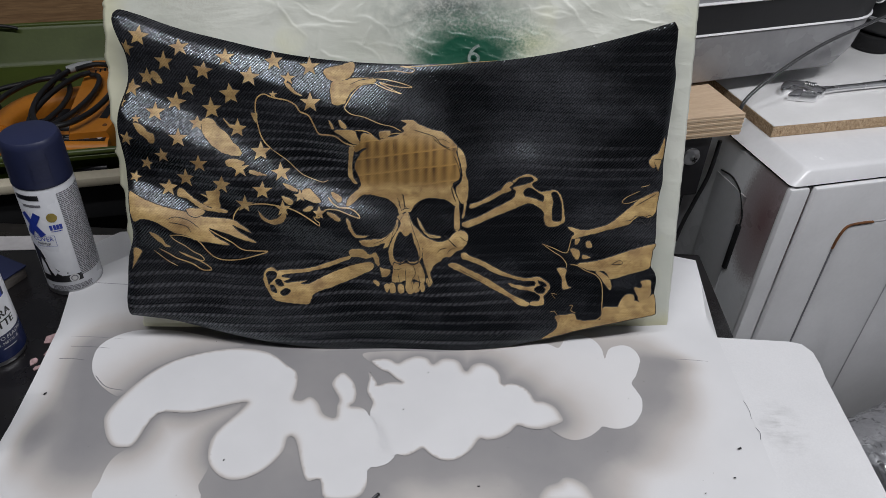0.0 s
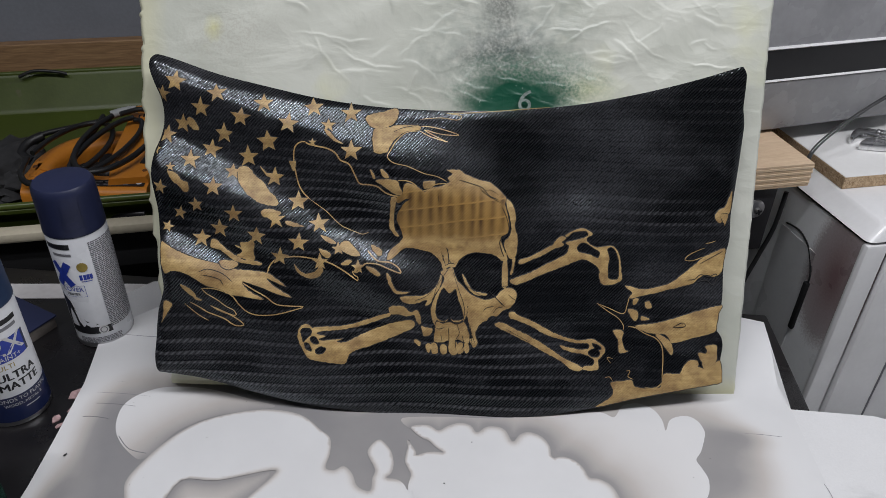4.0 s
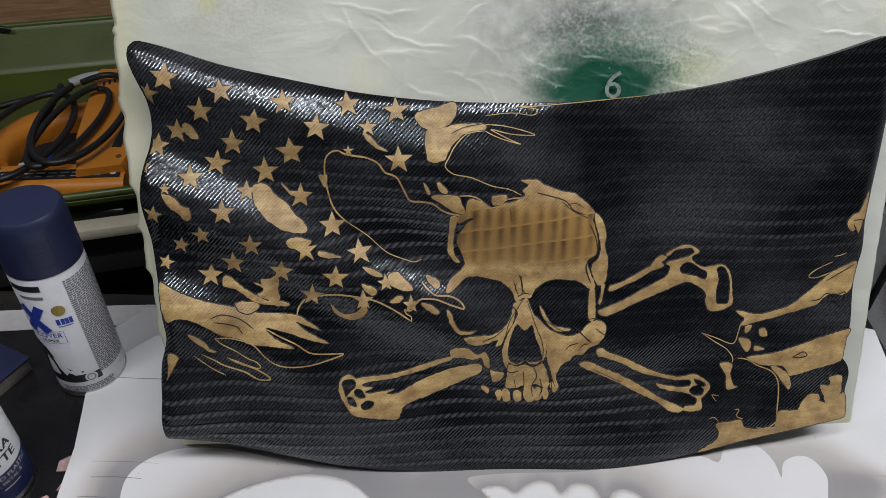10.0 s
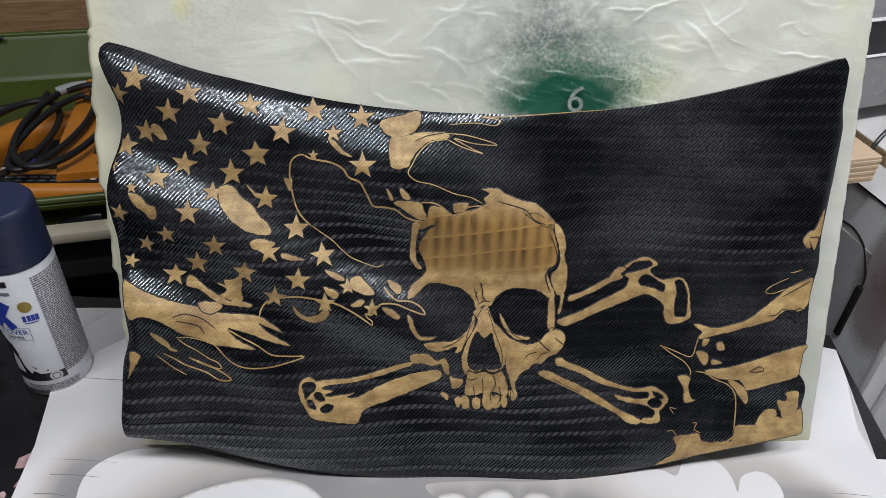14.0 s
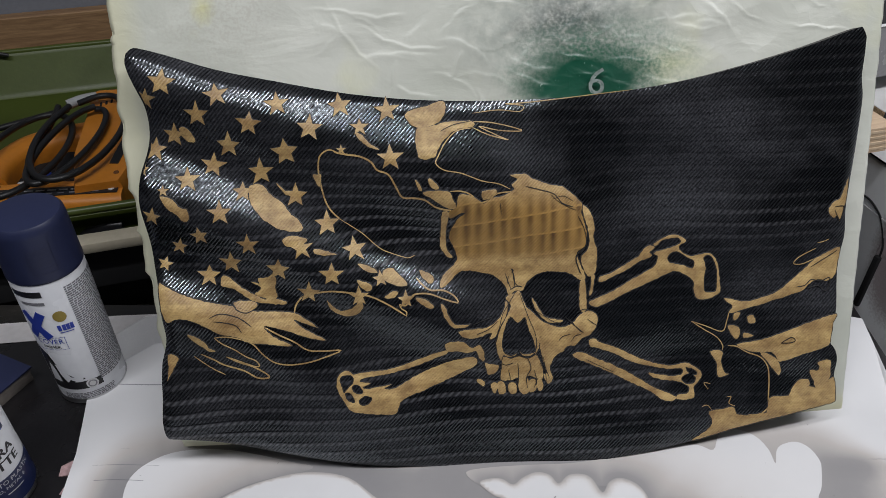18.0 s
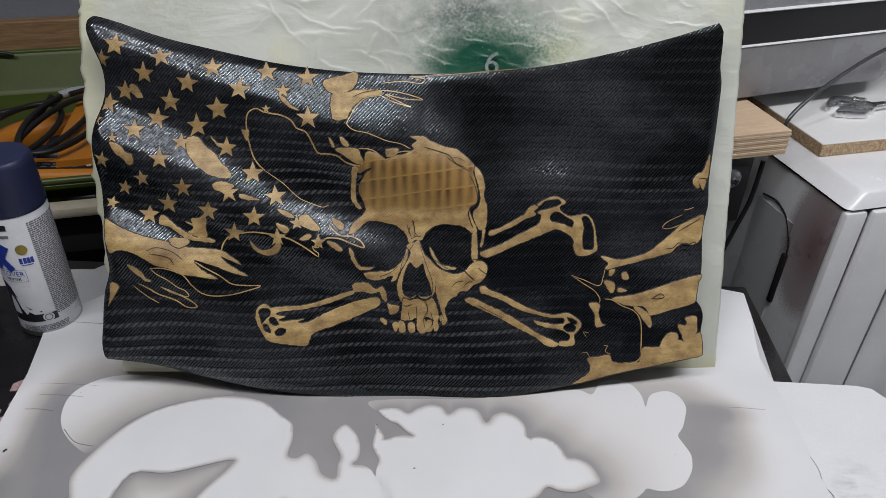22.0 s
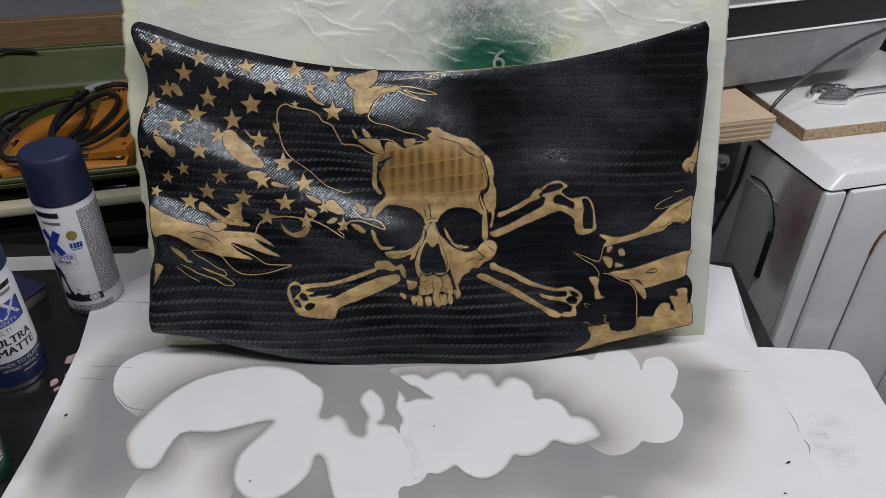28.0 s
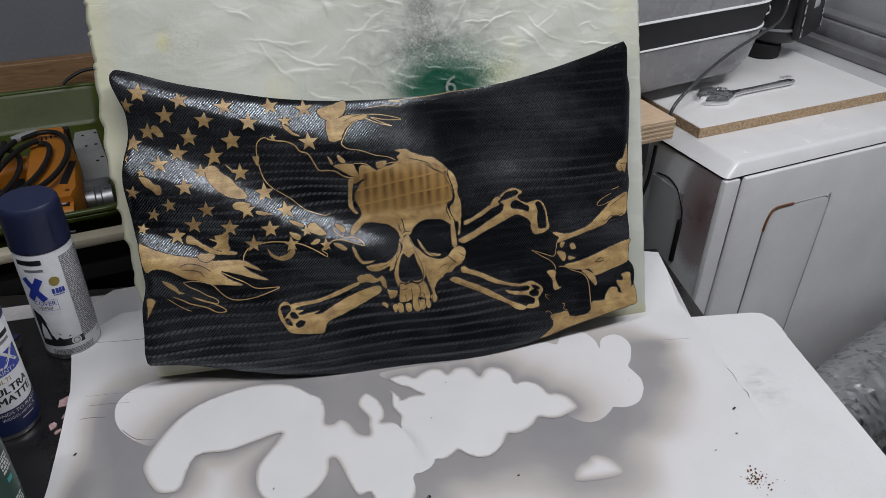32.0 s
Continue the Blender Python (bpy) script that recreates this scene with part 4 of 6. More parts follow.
inlay("strip_middle_right", [(190, 83), (212, 87), (235, 94), (259, 102), (282, 107), (279, 99), (277, 87), (275, 78), (254, 72), (230, 65), (227, 69), (221, 75), (211, 75), (200, 77)])
inlay("strip_claw", [(211, 75), (221, 72), (228, 66), (231, 59), (230, 52), (225, 57), (218, 66)])
inlay("strip_lower_right", [(165, 20), (177, 22), (188, 23), (191, 17), (202, 14), (214, 16), (220, 16), (222, 30), (234, 31), (247, 32), (260, 39), (271, 36), (280, 44), (285, 45), (288, 24), (283, 20), (244, 13), (196, 3), (166, -5), (150, -8), (162, 0), (168, 7), (168, 13)])
inlay("patch", [(242, 36), (249, 46), (258, 46), (260, 40), (253, 31), (244, 23), (240, 26)])
inlay("patch", [(259, 55), (267, 54), (268, 58), (266, 62), (273, 64), (279, 63), (280, 55), (280, 46), (274, 37), (267, 36), (263, 46)])
inlay("patch", [(166, 77), (177, 77), (176, 67), (180, 56), (184, 55), (175, 52), (173, 56), (172, 67)])
inlay("patch", [(181, 101), (190, 100), (192, 95), (190, 88), (185, 92)])
inlay("patch", [(186, 112), (192, 113), (189, 107), (186, 106)])
inlay("patch", [(199, 109), (204, 110), (206, 103), (200, 103)])
inlay("patch", [(196, 94), (205, 91), (196, 89)])
inlay("patch_edge", [(287, 232), (287, 211), (285, 206), (281, 193), (278, 198), (274, 196), (269, 203), (273, 210), (280, 214)])
inlay("strip_wing", [(-319, 164), (-314, 164), (-302, 157), (-285, 150), (-269, 146), (-258, 143), (-244, 138), (-230, 137), (-213, 135), (-207, 134), (-199, 129), (-187, 119), (-200, 125), (-208, 128), (-197, 118), (-181, 108), (-197, 112), (-211, 118), (-228, 124), (-233, 124), (-225, 115), (-210, 106), (-231, 109), (-248, 112), (-256, 117), (-270, 120), (-278, 125), (-292, 133), (-305, 136), (-315, 134)])
inlay("patch", [(-258, 146), (-247, 147), (-238, 144), (-242, 139), (-250, 138), (-255, 141)])
inlay("patch_feather", [(-268, 166), (-265, 169), (-261, 168), (-254, 161), (-244, 154), (-234, 148), (-230, 147), (-225, 148), (-213, 144), (-216, 142), (-227, 143), (-238, 145), (-249, 151), (-258, 158), (-267, 160)])
inlay("patch_head", [(-242, 163), (-235, 161), (-236, 166), (-228, 167), (-222, 170), (-220, 164), (-222, 157), (-220, 149), (-225, 146), (-233, 149), (-240, 152), (-235, 155), (-234, 158)])
inlay("patch", [(-298, 121), (-291, 118), (-284, 112), (-282, 107), (-276, 104), (-281, 103), (-287, 108), (-295, 115)])
inlay("patch_edge_low", [(-319, 101), (-310, 99), (-313, 92), (-318, 83), (-321, 78), (-319, 87)])
inlay("patch_long", [(-237, 244), (-232, 247), (-225, 245), (-220, 238), (-210, 230), (-204, 221), (-197, 215), (-194, 209), (-197, 206), (-206, 207), (-215, 210), (-225, 217), (-232, 225), (-236, 232)])
inlay("patch_under", [(-211, 200), (-205, 203), (-197, 202), (-191, 199), (-195, 195), (-203, 194), (-209, 195)])
inlay("patch", [(-308, 241), (-298, 238), (-293, 231), (-287, 229), (-286, 221), (-291, 219), (-296, 225), (-303, 231)])
inlay("patch", [(-289, 295), (-284, 296), (-280, 292), (-277, 284), (-283, 284), (-287, 288)])
inlay("patch", [(-186, 191), (-178, 189), (-167, 185), (-178, 185), (-185, 187)])
inlay("patch", [(-103, 296), (-102, 302), (-86, 306), (-71, 310), (-70, 301), (-75, 293), (-86, 289), (-95, 289)])
inlay("patch_hook", [(-95, 287), (-84, 289), (-72, 292), (-58, 293), (-47, 292), (-47, 288), (-61, 286), (-71, 279), (-78, 270), (-81, 264), (-94, 264)])
inlay("patch_eye", [(-178, 145), (-174, 140), (-168, 135), (-160, 135), (-154, 139), (-150, 145), (-147, 140), (-150, 133), (-158, 129), (-168, 131), (-175, 136)])
inlay("patch", [(-128, 168), (-121, 170), (-114, 163), (-108, 156), (-112, 154), (-122, 157), (-128, 161)])
inlay("patch", [(-151, 162), (-144, 160), (-138, 156), (-142, 152), (-148, 156)])
inlay("patch", [(-128, 146), (-121, 151), (-116, 149), (-121, 145)])
inlay("patch", [(-97, 166), (-91, 164), (-85, 160), (-87, 154), (-94, 159)])
inlay("patch", [(-101, 144), (-93, 142), (-86, 135), (-90, 134), (-99, 140)])
inlay("patch", [(-150, 176), (-140, 173), (-133, 168), (-136, 167), (-144, 170)])
inlay("patch_brow", [(-92, 234), (-86, 236), (-70, 235), (-67, 229), (-64, 221), (-68, 220), (-76, 223), (-84, 229)])
inlay("patch", [(-87, 246), (-83, 245), (-78, 238), (-84, 238)])
inlay("patch", [(-98, 246), (-95, 243), (-92, 237), (-95, 237)])
inlay("patch", [(-146, 287), (-140, 284), (-133, 276), (-126, 272), (-134, 274), (-142, 280)])
inlay("patch_crown", [(-42, 234), (-30, 235), (-33, 229), (-41, 227)])
inlay("patch", [(-179, 253), (-176, 253), (-178, 243), (-180, 245), (-183, 253)])
inlay("patch", [(-214, 247), (-210, 243), (-204, 237), (-207, 237), (-212, 243)])
stroke("carved_line", 1.7, [(-165, 273), (-170, 273), (-176, 268), (-178, 257), (-177, 243), (-174, 229), (-169, 220), (-162, 213)])
stroke("carved_line", 0.9, [(-162, 213), (-152, 206), (-144, 200), (-136, 192), (-129, 186), (-123, 183), (-113, 179), (-106, 177), (-100, 179)])
stroke("carved_line", 2.0, [(-165, 273), (-162, 271), (-154, 269), (-143, 267), (-134, 262), (-129, 255), (-120, 251), (-114, 240), (-109, 231), (-99, 230), (-90, 228), (-82, 222), (-73, 219), (-65, 219), (-65, 225)])
stroke("carved_line", 1.5, [(-69, 235), (-60, 235), (-52, 232), (-44, 225), (-36, 227), (-29, 232), (-16, 233)])
stroke("carved_line", 1.2, [(-47, 287), (-61, 285), (-71, 276), (-77, 266), (-80, 259), (-73, 253), (-59, 250), (-42, 243), (-28, 240), (-18, 235)])
stroke("carved_line", 1.2, [(-47, 292), (-33, 291), (-16, 287), (-6, 283), (-25, 284), (-42, 288), (-25, 279), (-18, 276), (-35, 281), (-47, 287)])
stroke("carved_line", 1.0, [(-47, 299), (-25, 301), (-9, 299), (-4, 301), (-5, 304), (-19, 306), (-8, 306), (21, 308), (55, 311), (89, 314)])
stroke("carved_line", 1.9, [(-207, 134), (-205, 141), (-199, 148), (-190, 151), (-176, 153), (-162, 152), (-142, 148), (-125, 139), (-110, 128)])
stroke("carved_line", 1.7, [(-116, 139), (-110, 138), (-105, 145), (-100, 147), (-89, 146), (-77, 141), (-65, 137), (-68, 143), (-77, 148), (-88, 149), (-95, 154), (-100, 160)])
stroke("carved_line", 1.2, [(-110, 128), (-110, 132), (-114, 135), (-116, 139)])
stroke("carved_line", 1.5, [(-276, 117), (-262, 117), (-245, 111), (-236, 100), (-227, 92), (-215, 89), (-198, 90), (-181, 94), (-169, 98), (-183, 99), (-197, 101), (-208, 109), (-222, 117), (-233, 124)])
stroke("carved_line", 1.3, [(-276, 117), (-270, 111), (-260, 105), (-251, 98), (-243, 94), (-240, 89), (-244, 88), (-254, 92), (-268, 98)])
stroke("carved_line", 1.7, [(-290, 101), (-279, 95), (-271, 90), (-254, 84), (-243, 77), (-233, 77), (-235, 81), (-246, 88), (-257, 92), (-268, 98)])
stroke("carved_line", 1.0, [(-296, 99), (-288, 92), (-280, 86), (-271, 81)])
stroke("carved_line", 1.0, [(147, 107), (160, 102), (176, 96), (180, 106), (182, 115)])
stroke("carved_line", 1.0, [(147, 107), (160, 98), (171, 91), (177, 83), (177, 78)])
stroke("carved_line", 1.4, [(182, 82), (190, 81), (200, 75), (212, 70), (219, 61), (221, 48), (221, 30), (221, 21), (214, 15), (203, 15)])
stroke("carved_line", 1.0, [(259, 159), (248, 155), (240, 156), (245, 162), (260, 169)])
stroke("carved_line", 0.9, [(261, 174), (267, 175), (272, 177)])
stroke("carved_line", 0.8, [(167, 46), (161, 47), (165, 41)])
stroke("carved_line", 0.8, [(159, 25), (164, 26), (168, 21)])
stroke("carved_line", 0.9, [(182, 33), (186, 33), (184, 27), (190, 24)])
stroke("groove", 0.9, [(-278, 135), (-269, 138), (-257, 135), (-250, 131), (-243, 125)], GROOVE, 0.0011)
stroke("groove", 0.8, [(-275, 132), (-264, 130), (-256, 127), (-252, 121)], GROOVE, 0.0011)
stroke("groove", 1.0, [(-258, 146), (-255, 140), (-247, 137), (-240, 140)], GROOVE, 0.0011)
stroke("groove", 0.9, [(244, 134), (252, 135), (258, 140), (267, 138), (275, 141), (276, 136), (272, 129), (265, 134), (255, 132)], GROOVE, 0.0011)
stroke("groove", 0.8, [(230, 83), (239, 88), (243, 85), (239, 83), (230, 83)], GROOVE, 0.0011)
stroke("groove", 0.9, [(257, 152), (269, 159), (281, 166)], GROOVE, 0.0011)
stroke("groove", 0.8, [(275, 206), (284, 206), (283, 199), (280, 194), (275, 203)], GROOVE, 0.0011)
stroke("groove", 0.9, [(-5, 237), (9, 233), (20, 229), (27, 221), (37, 217)], GROOVE, 0.0011)
stroke("groove", 0.9, [(-16, 163), (-14, 156), (-14, 147)], GROOVE, 0.0011)
stroke("groove", 0.8, [(-22, 160), (-19, 151), (-17, 145)], GROOVE, 0.0011)
stroke("groove", 0.8, [(33, 118), (40, 109), (45, 104)], GROOVE, 0.0011)
stroke("groove", 0.8, [(-47, 293), (-64, 290), (-75, 285)], GROOVE, 0.0011)
stroke("groove", 0.7, [(-78, 81), (-101, 73), (-118, 65)], GROOVE, 0.0011)
stroke("groove", 0.8, [(41, 209), (46, 199), (49, 187), (47, 180), (43, 175)], GROOVE, 0.0011)
stroke("groove", 1.3, [(47, 180), (40, 173), (42, 163), (45, 156)], GROOVE, 0.0011)
stroke("groove", 0.8, [(-19, 157), (-20, 152), (-18, 149)], GROOVE, 0.0011)
stroke("groove", 0.8, [(-15, 159), (-14, 152), (-11, 148)], GROOVE, 0.0011)
stroke("groove", 1.3, [(-17, 164), (-15, 162), (-16, 160)], GROOVE, 0.0011)
stroke("groove", 1.0, [(-18, 145), (-12, 148), (-7, 147)], GROOVE, 0.0011)
stroke("groove", 0.7, [(-14, 142), (-20, 133), (-26, 124), (-30, 109), (-32, 100)], GROOVE, 0.0011)
stroke("groove", 0.7, [(-10, 142), (-6, 130), (-2, 118), (2, 108), (4, 98), (3, 88)], GROOVE, 0.0011)
stroke("groove", 0.9, [(30, 119), (37, 112), (47, 103)], GROOVE, 0.0011)
stroke("groove", 0.7, [(41, 122), (47, 125), (53, 123)], GROOVE, 0.0011)
stroke("groove", 0.8, [(50, 116), (55, 112), (59, 109)], GROOVE, 0.0011)
stroke("groove", 0.5, [(0, 137), (3, 127), (11, 121), (20, 115), (27, 114)], GROOVE, 0.0011)
stroke("groove", 0.8, [(10, 83), (12, 73), (16, 62)], GROOVE, 0.0011)
stroke("groove", 0.8, [(-25, 89), (-16, 85), (-12, 86), (-4, 83), (5, 87)], GROOVE, 0.0011)
stroke("groove", 0.9, [(-21, 72), (-19, 61)], GROOVE, 0.0011)
stroke("groove", 0.8, [(-13, 79), (-12, 67), (-13, 54)], GROOVE, 0.0011)
stroke("groove", 0.8, [(-4, 83), (-1, 73), (-5, 64), (-4, 54)], GROOVE, 0.0011)
stroke("groove", 0.8, [(2, 71), (4, 61), (2, 54)], GROOVE, 0.0011)
stroke("groove", 0.7, [(7, 78), (12, 68), (13, 58)], GROOVE, 0.0011)
stroke("groove", 0.7, [(-28, 79), (-23, 77), (-17, 79)], GROOVE, 0.0011)
stroke("groove", 0.5, [(17, 229), (23, 223), (33, 217), (40, 214)], GROOVE, 0.0011)
stroke("groove", 0.6, [(24, 97), (27, 101), (35, 103)], GROOVE, 0.0011)
stroke("groove", 0.6, [(35, 96), (39, 101), (44, 102)], GROOVE, 0.0011)
stroke("groove", 0.5, [(19, 225), (28, 227), (37, 222)], GROOVE, 0.0011)
stroke("groove", 0.6, [(-52, 117), (-44, 120), (-34, 123)], GROOVE, 0.0011)
stroke("groove", 0.7, [(-49, 108), (-39, 112), (-30, 119)], GROOVE, 0.0011)
stroke("groove", 0.5, [(-27, 224), (-26, 214)], GROOVE, 0.0011)
stroke("groove", 0.5, [(-99, 73), (-80, 82), (-61, 85)], GROOVE, 0.0011)
stroke("groove", 0.5, [(49, 78), (61, 71), (76, 63)], GROOVE, 0.0011)

# ---- the panel behind ----
panel = thing("backing_panel", FLAG @ pose(0, 0, -0.042), "board wrapped in crinkled pale film, blotted with green and black paint", "panel")


def wrapped(nx=620, top=0.66):
    """A crinkled sheet over the board's face: thin raised wrinkles, slack between them, turned back at its edges."""
    rows = np.r_[np.linspace(0, 0.26, 50)[:-1], np.linspace(0.26, 0.47, 200)[:-1], np.linspace(0.47, top, 50)]
    ny = len(rows) - 1
    across = np.linspace(0, 1, nx + 1)[:, None]
    h = rows[None, :] + (0.0015 - 0.0105 * across) * np.clip(1 - rows[None, :] / 0.3, 0, 1)
    left, right = -0.3225 - 0.024 * np.clip(h / 0.27, 0, 1), 0.318 + 0.034 * np.clip(h, 0, 1)
    s = left + (right - left) * across
    d = np.zeros_like(s)
    rnd = random.Random(11)
    for k in range(240):
        x, y = rnd.gauss(0.06, 0.15), rnd.uniform(0.26, 0.60)
        out = math.degrees(math.atan2(y - 0.37, x - 0.06)) if abs(x - 0.06) < 0.12 else -16
        a = radians(rnd.choice((rnd.gauss(-14, 12), rnd.gauss(-22, 12), rnd.gauss(out, 18), rnd.gauss(50, 25))))
        length, tall, wide, bend = rnd.uniform(0.007, 0.034), rnd.uniform(0.0002, 0.0009), rnd.uniform(0.0006, 0.0018), rnd.uniform(-25, 25)
        u, v = (s - x) * math.cos(a) + (h - y) * math.sin(a), -(s - x) * math.sin(a) + (h - y) * math.cos(a)
        v = v - bend * u * u * 0.5 - 0.0016 * np.abs(np.sin(u * 130 + k))
        steep = np.where(v > 0, 1.0, 0.28)
        d = np.maximum(d, tall * np.exp(-((v * steep / wide) ** 2)) * np.exp(-((u / length) ** 4)))
    d += 0.0011 * np.sin(s * 37 + 3 * np.sin(h * 23)) * np.sin(h * 41 + 2 * np.sin(s * 19))
    d *= 0.10 + 0.90 * np.clip((0.315 - s) / 0.05, 0, 1) * np.clip((s + 0.33) / 0.06, 0, 1)
    edge = np.minimum(np.minimum(np.arange(nx + 1)[:, None], nx - np.arange(nx + 1)[:, None]), np.minimum(np.arange(ny + 1), ny - np.arange(ny + 1))[None, :])
    d -= np.where(edge < 5, 0.006 * (1 - edge / 5) ** 2, 0)
    jag = 0.0002 * np.sin(h * 95 + 2 * np.sin(h * 41)) + 0.0003 * np.sin(h * 260 + 3 * np.sin(h * 33))
    jag = np.where(s < 0, jag + 0.0016 * np.sin(h * 47) * np.sin(h * 130) - 0.0022 * np.clip(np.sin(h * 128 + 2 * np.sin(h * 31)) - 0.8, 0, 1) * 5, jag)
    s = s + np.where((np.arange(nx + 1) < 5) | (np.arange(nx + 1) > nx - 5), 1, 0)[:, None] * jag
    verts = np.stack((s, h, 0.012 + d), -1).reshape(-1, 3)
    n = np.arange(nx * (ny + 1)).reshape(nx, ny + 1)[:, :ny].ravel()
    me = bpy.data.meshes.new("wrapping")
    me.from_pydata(verts.tolist(), [], np.stack((n, n + ny + 1, n + ny + 2, n + 1), -1).tolist())
    bm = bmesh.new()
    bm.from_mesh(me)
    bpy.data.meshes.remove(me)
    return bm


part("wrapping", wrapped(), FILM, panel, "crinkled pale film with paint blots")
part("board", slab([(-0.3205, 0.0025), (0.3165, -0.0078), (0.338, 0.657), (-0.345, 0.657), (-0.344, 0.27)], -0.006, 0.0085), FILM, panel)
part("numeral", moved(letters("6", 0.034), pose(0.0635, 0.3115, 0.0175) @ pose(0, 0, 0, 0, 0, -12)), plain("grey_paint", (0.20, 0.24, 0.22), 0.5, vary=0.5, scale=90, dirt=(0.03, 0.09, 0.06), dirt_at=0.55), panel, "worn grey painted numeral")

# ---- the sprayed card ----
SILHOUETTES = {}
SILHOUETTES["left"] = [(-312, 503), (-317, 525), (-301, 566), (-280, 595), (-254, 612), (-218, 624), (-191, 626), (-164, 620), (-141, 602), (-129, 592), (-125, 572), (-126, 554), (-117, 551), (-108, 557), (-98, 549), (-90, 534), (-77, 530), (-77, 545), (-76, 556), (-84, 570), (-87, 578), (-84, 588), (-77, 595), (-69, 589), (-62, 579), (-58, 564), (-59, 553), (-63, 547), (-53, 546), (-45, 541), (-40, 534), (-26, 528), (-11, 489), (-15, 478), (-35, 470), (-35, 447), (-44, 433), (-73, 431), (-81, 452), (-93, 450), (-101, 464), (-113, 498), (-122, 501), (-124, 483), (-137, 462), (-156, 449), (-175, 449), (-192, 463), (-199, 483), (-196, 505), (-176, 538), (-180, 545), (-229, 528), (-264, 525), (-274, 487), (-283, 480), (-298, 483)]
SILHOUETTES["right"] = [(-40, 534), (-39, 552), (-42, 559), (-47, 569), (-47, 581), (-46, 587), (-48, 597), (-42, 590), (-37, 582), (-36, 578), (-27, 582), (-18, 584), (-9, 584), (-17, 590), (-25, 598), (-32, 601), (-40, 607), (-46, 615), (-38, 619), (-26, 619), (-16, 613), (-7, 620), (6, 626), (18, 623), (25, 614), (35, 623), (48, 624), (56, 619), (63, 605), (71, 616), (82, 620), (95, 614), (102, 602), (104, 588), (115, 590), (127, 586), (135, 577), (140, 566), (149, 565), (160, 559), (166, 548), (167, 538), (152, 530), (141, 526), (129, 527), (118, 530), (109, 520), (97, 512), (85, 509), (77, 510), (68, 496), (56, 485), (45, 481), (34, 483), (25, 489), (18, 495), (9, 489), (1, 485), (-9, 486), (-15, 476), (-26, 470), (-33, 469), (-39, 461), (-30, 500)]
SILHOUETTES["lobes"] = [(167, 538), (152, 530), (160, 521), (171, 515), (182, 515), (194, 520), (205, 529), (210, 534), (220, 532), (232, 533), (245, 540), (255, 554), (259, 565), (260, 577), (256, 589), (253, 599), (260, 610), (267, 627), (270, 639), (266, 653), (256, 660), (242, 657), (234, 650), (228, 636), (227, 651), (221, 665), (210, 673), (199, 674), (185, 668), (175, 651), (163, 656), (144, 657), (110, 648), (77, 642), (38, 636), (-1, 634), (-39, 631), (-58, 626), (-46, 613), (-25, 609), (13, 614), (50, 612), (82, 608), (102, 587), (129, 580), (140, 561), (159, 554)]
SILHOUETTES["ghost"] = [(-351, 574), (-362, 597), (-363, 620), (-350, 638), (-324, 650), (-278, 651), (-221, 638), (-199, 630), (-254, 614), (-291, 588), (-310, 549), (-328, 553)]
SILHOUETTES["low_left"] = [(-285, 418), (-292, 440), (-291, 463), (-284, 475), (-274, 487), (-269, 508), (-263, 524), (-229, 526), (-194, 536), (-180, 543), (-185, 522), (-195, 503), (-200, 483), (-193, 463), (-197, 440), (-197, 422)]
SILHOUETTES["low_right"] = [(135, 436), (140, 454), (154, 461), (161, 467), (172, 466), (184, 456), (186, 438)]

MASKS = {k: np.array([(p.x, p.y) for p in mm(v, 4, True)]) for k, v in SILHOUETTES.items()}


def distance_to(p, loop):
    out = np.full(len(p), 1e9)
    for a, b in zip(loop, np.roll(loop, -1, 0)):
        d = b - a
        s = np.clip(((p - a) @ d) / max(d @ d, 1e-12), 0, 1)
        out = np.minimum(out, np.hypot(*(p - a - s[:, None] * d).T))
    return out


def overspray(p):
    """Grey paint that drifted past the masked shapes: thick at their rims, thin further off."""
    main = np.minimum(distance_to(p, MASKS["left"]), distance_to(p, MASKS["right"]))
    side = np.minimum(np.minimum(distance_to(p, MASKS["ghost"]), distance_to(p, MASKS["lobes"])), distance_to(p, MASKS["low_right"]))
    g = 0.72 * np.exp(-((main / 0.055) ** 2)) + 0.5 * np.exp(-((side / 0.04) ** 2))
    for x, y, rx, ry, k in ((-0.379, 0.487, 0.016, 0.035, 0.62), (0.308, 0.634, 0.035, 0.014, 0.38), (0.297, 0.590, 0.04, 0.05, 0.40), (-0.102, 0.602, 0.05, 0.05, 0.3), (0.165, 0.499, 0.11, 0.03, 0.35), (-0.126, 0.433, 0.07, 0.03, 0.35), (-0.367, 0.596, 0.025, 0.05, 0.3), (-0.336, 0.468, 0.03, 0.05, 0.35)):
        g += k * np.exp(-(((p[:, 0] - x) / rx) ** 2 + ((p[:, 1] - y) / ry) ** 2))
    fade = np.clip((0.37 - p[:, 0]) / 0.06, 0, 1) * np.clip((p[:, 0] + 0.425) / 0.05, 0, 1) * np.clip((0.72 - p[:, 1]) / 0.1, 0, 1)
    return np.clip(g, 0, 0.9) * (0.2 + 0.8 * fade)


def card_height(x, y):
    """Flat on the table, but for the back corner that curls up."""
    t = min(max((y - 0.690) / 0.105, 0), 1) * min(max((x - 0.10) / 0.2, 0), 1)
    return CARD_TOP + 0.031 * t * t * (3 - 2 * t) + 0.0008 * noise.noise(Vector((x * 9, y * 9, 0)))


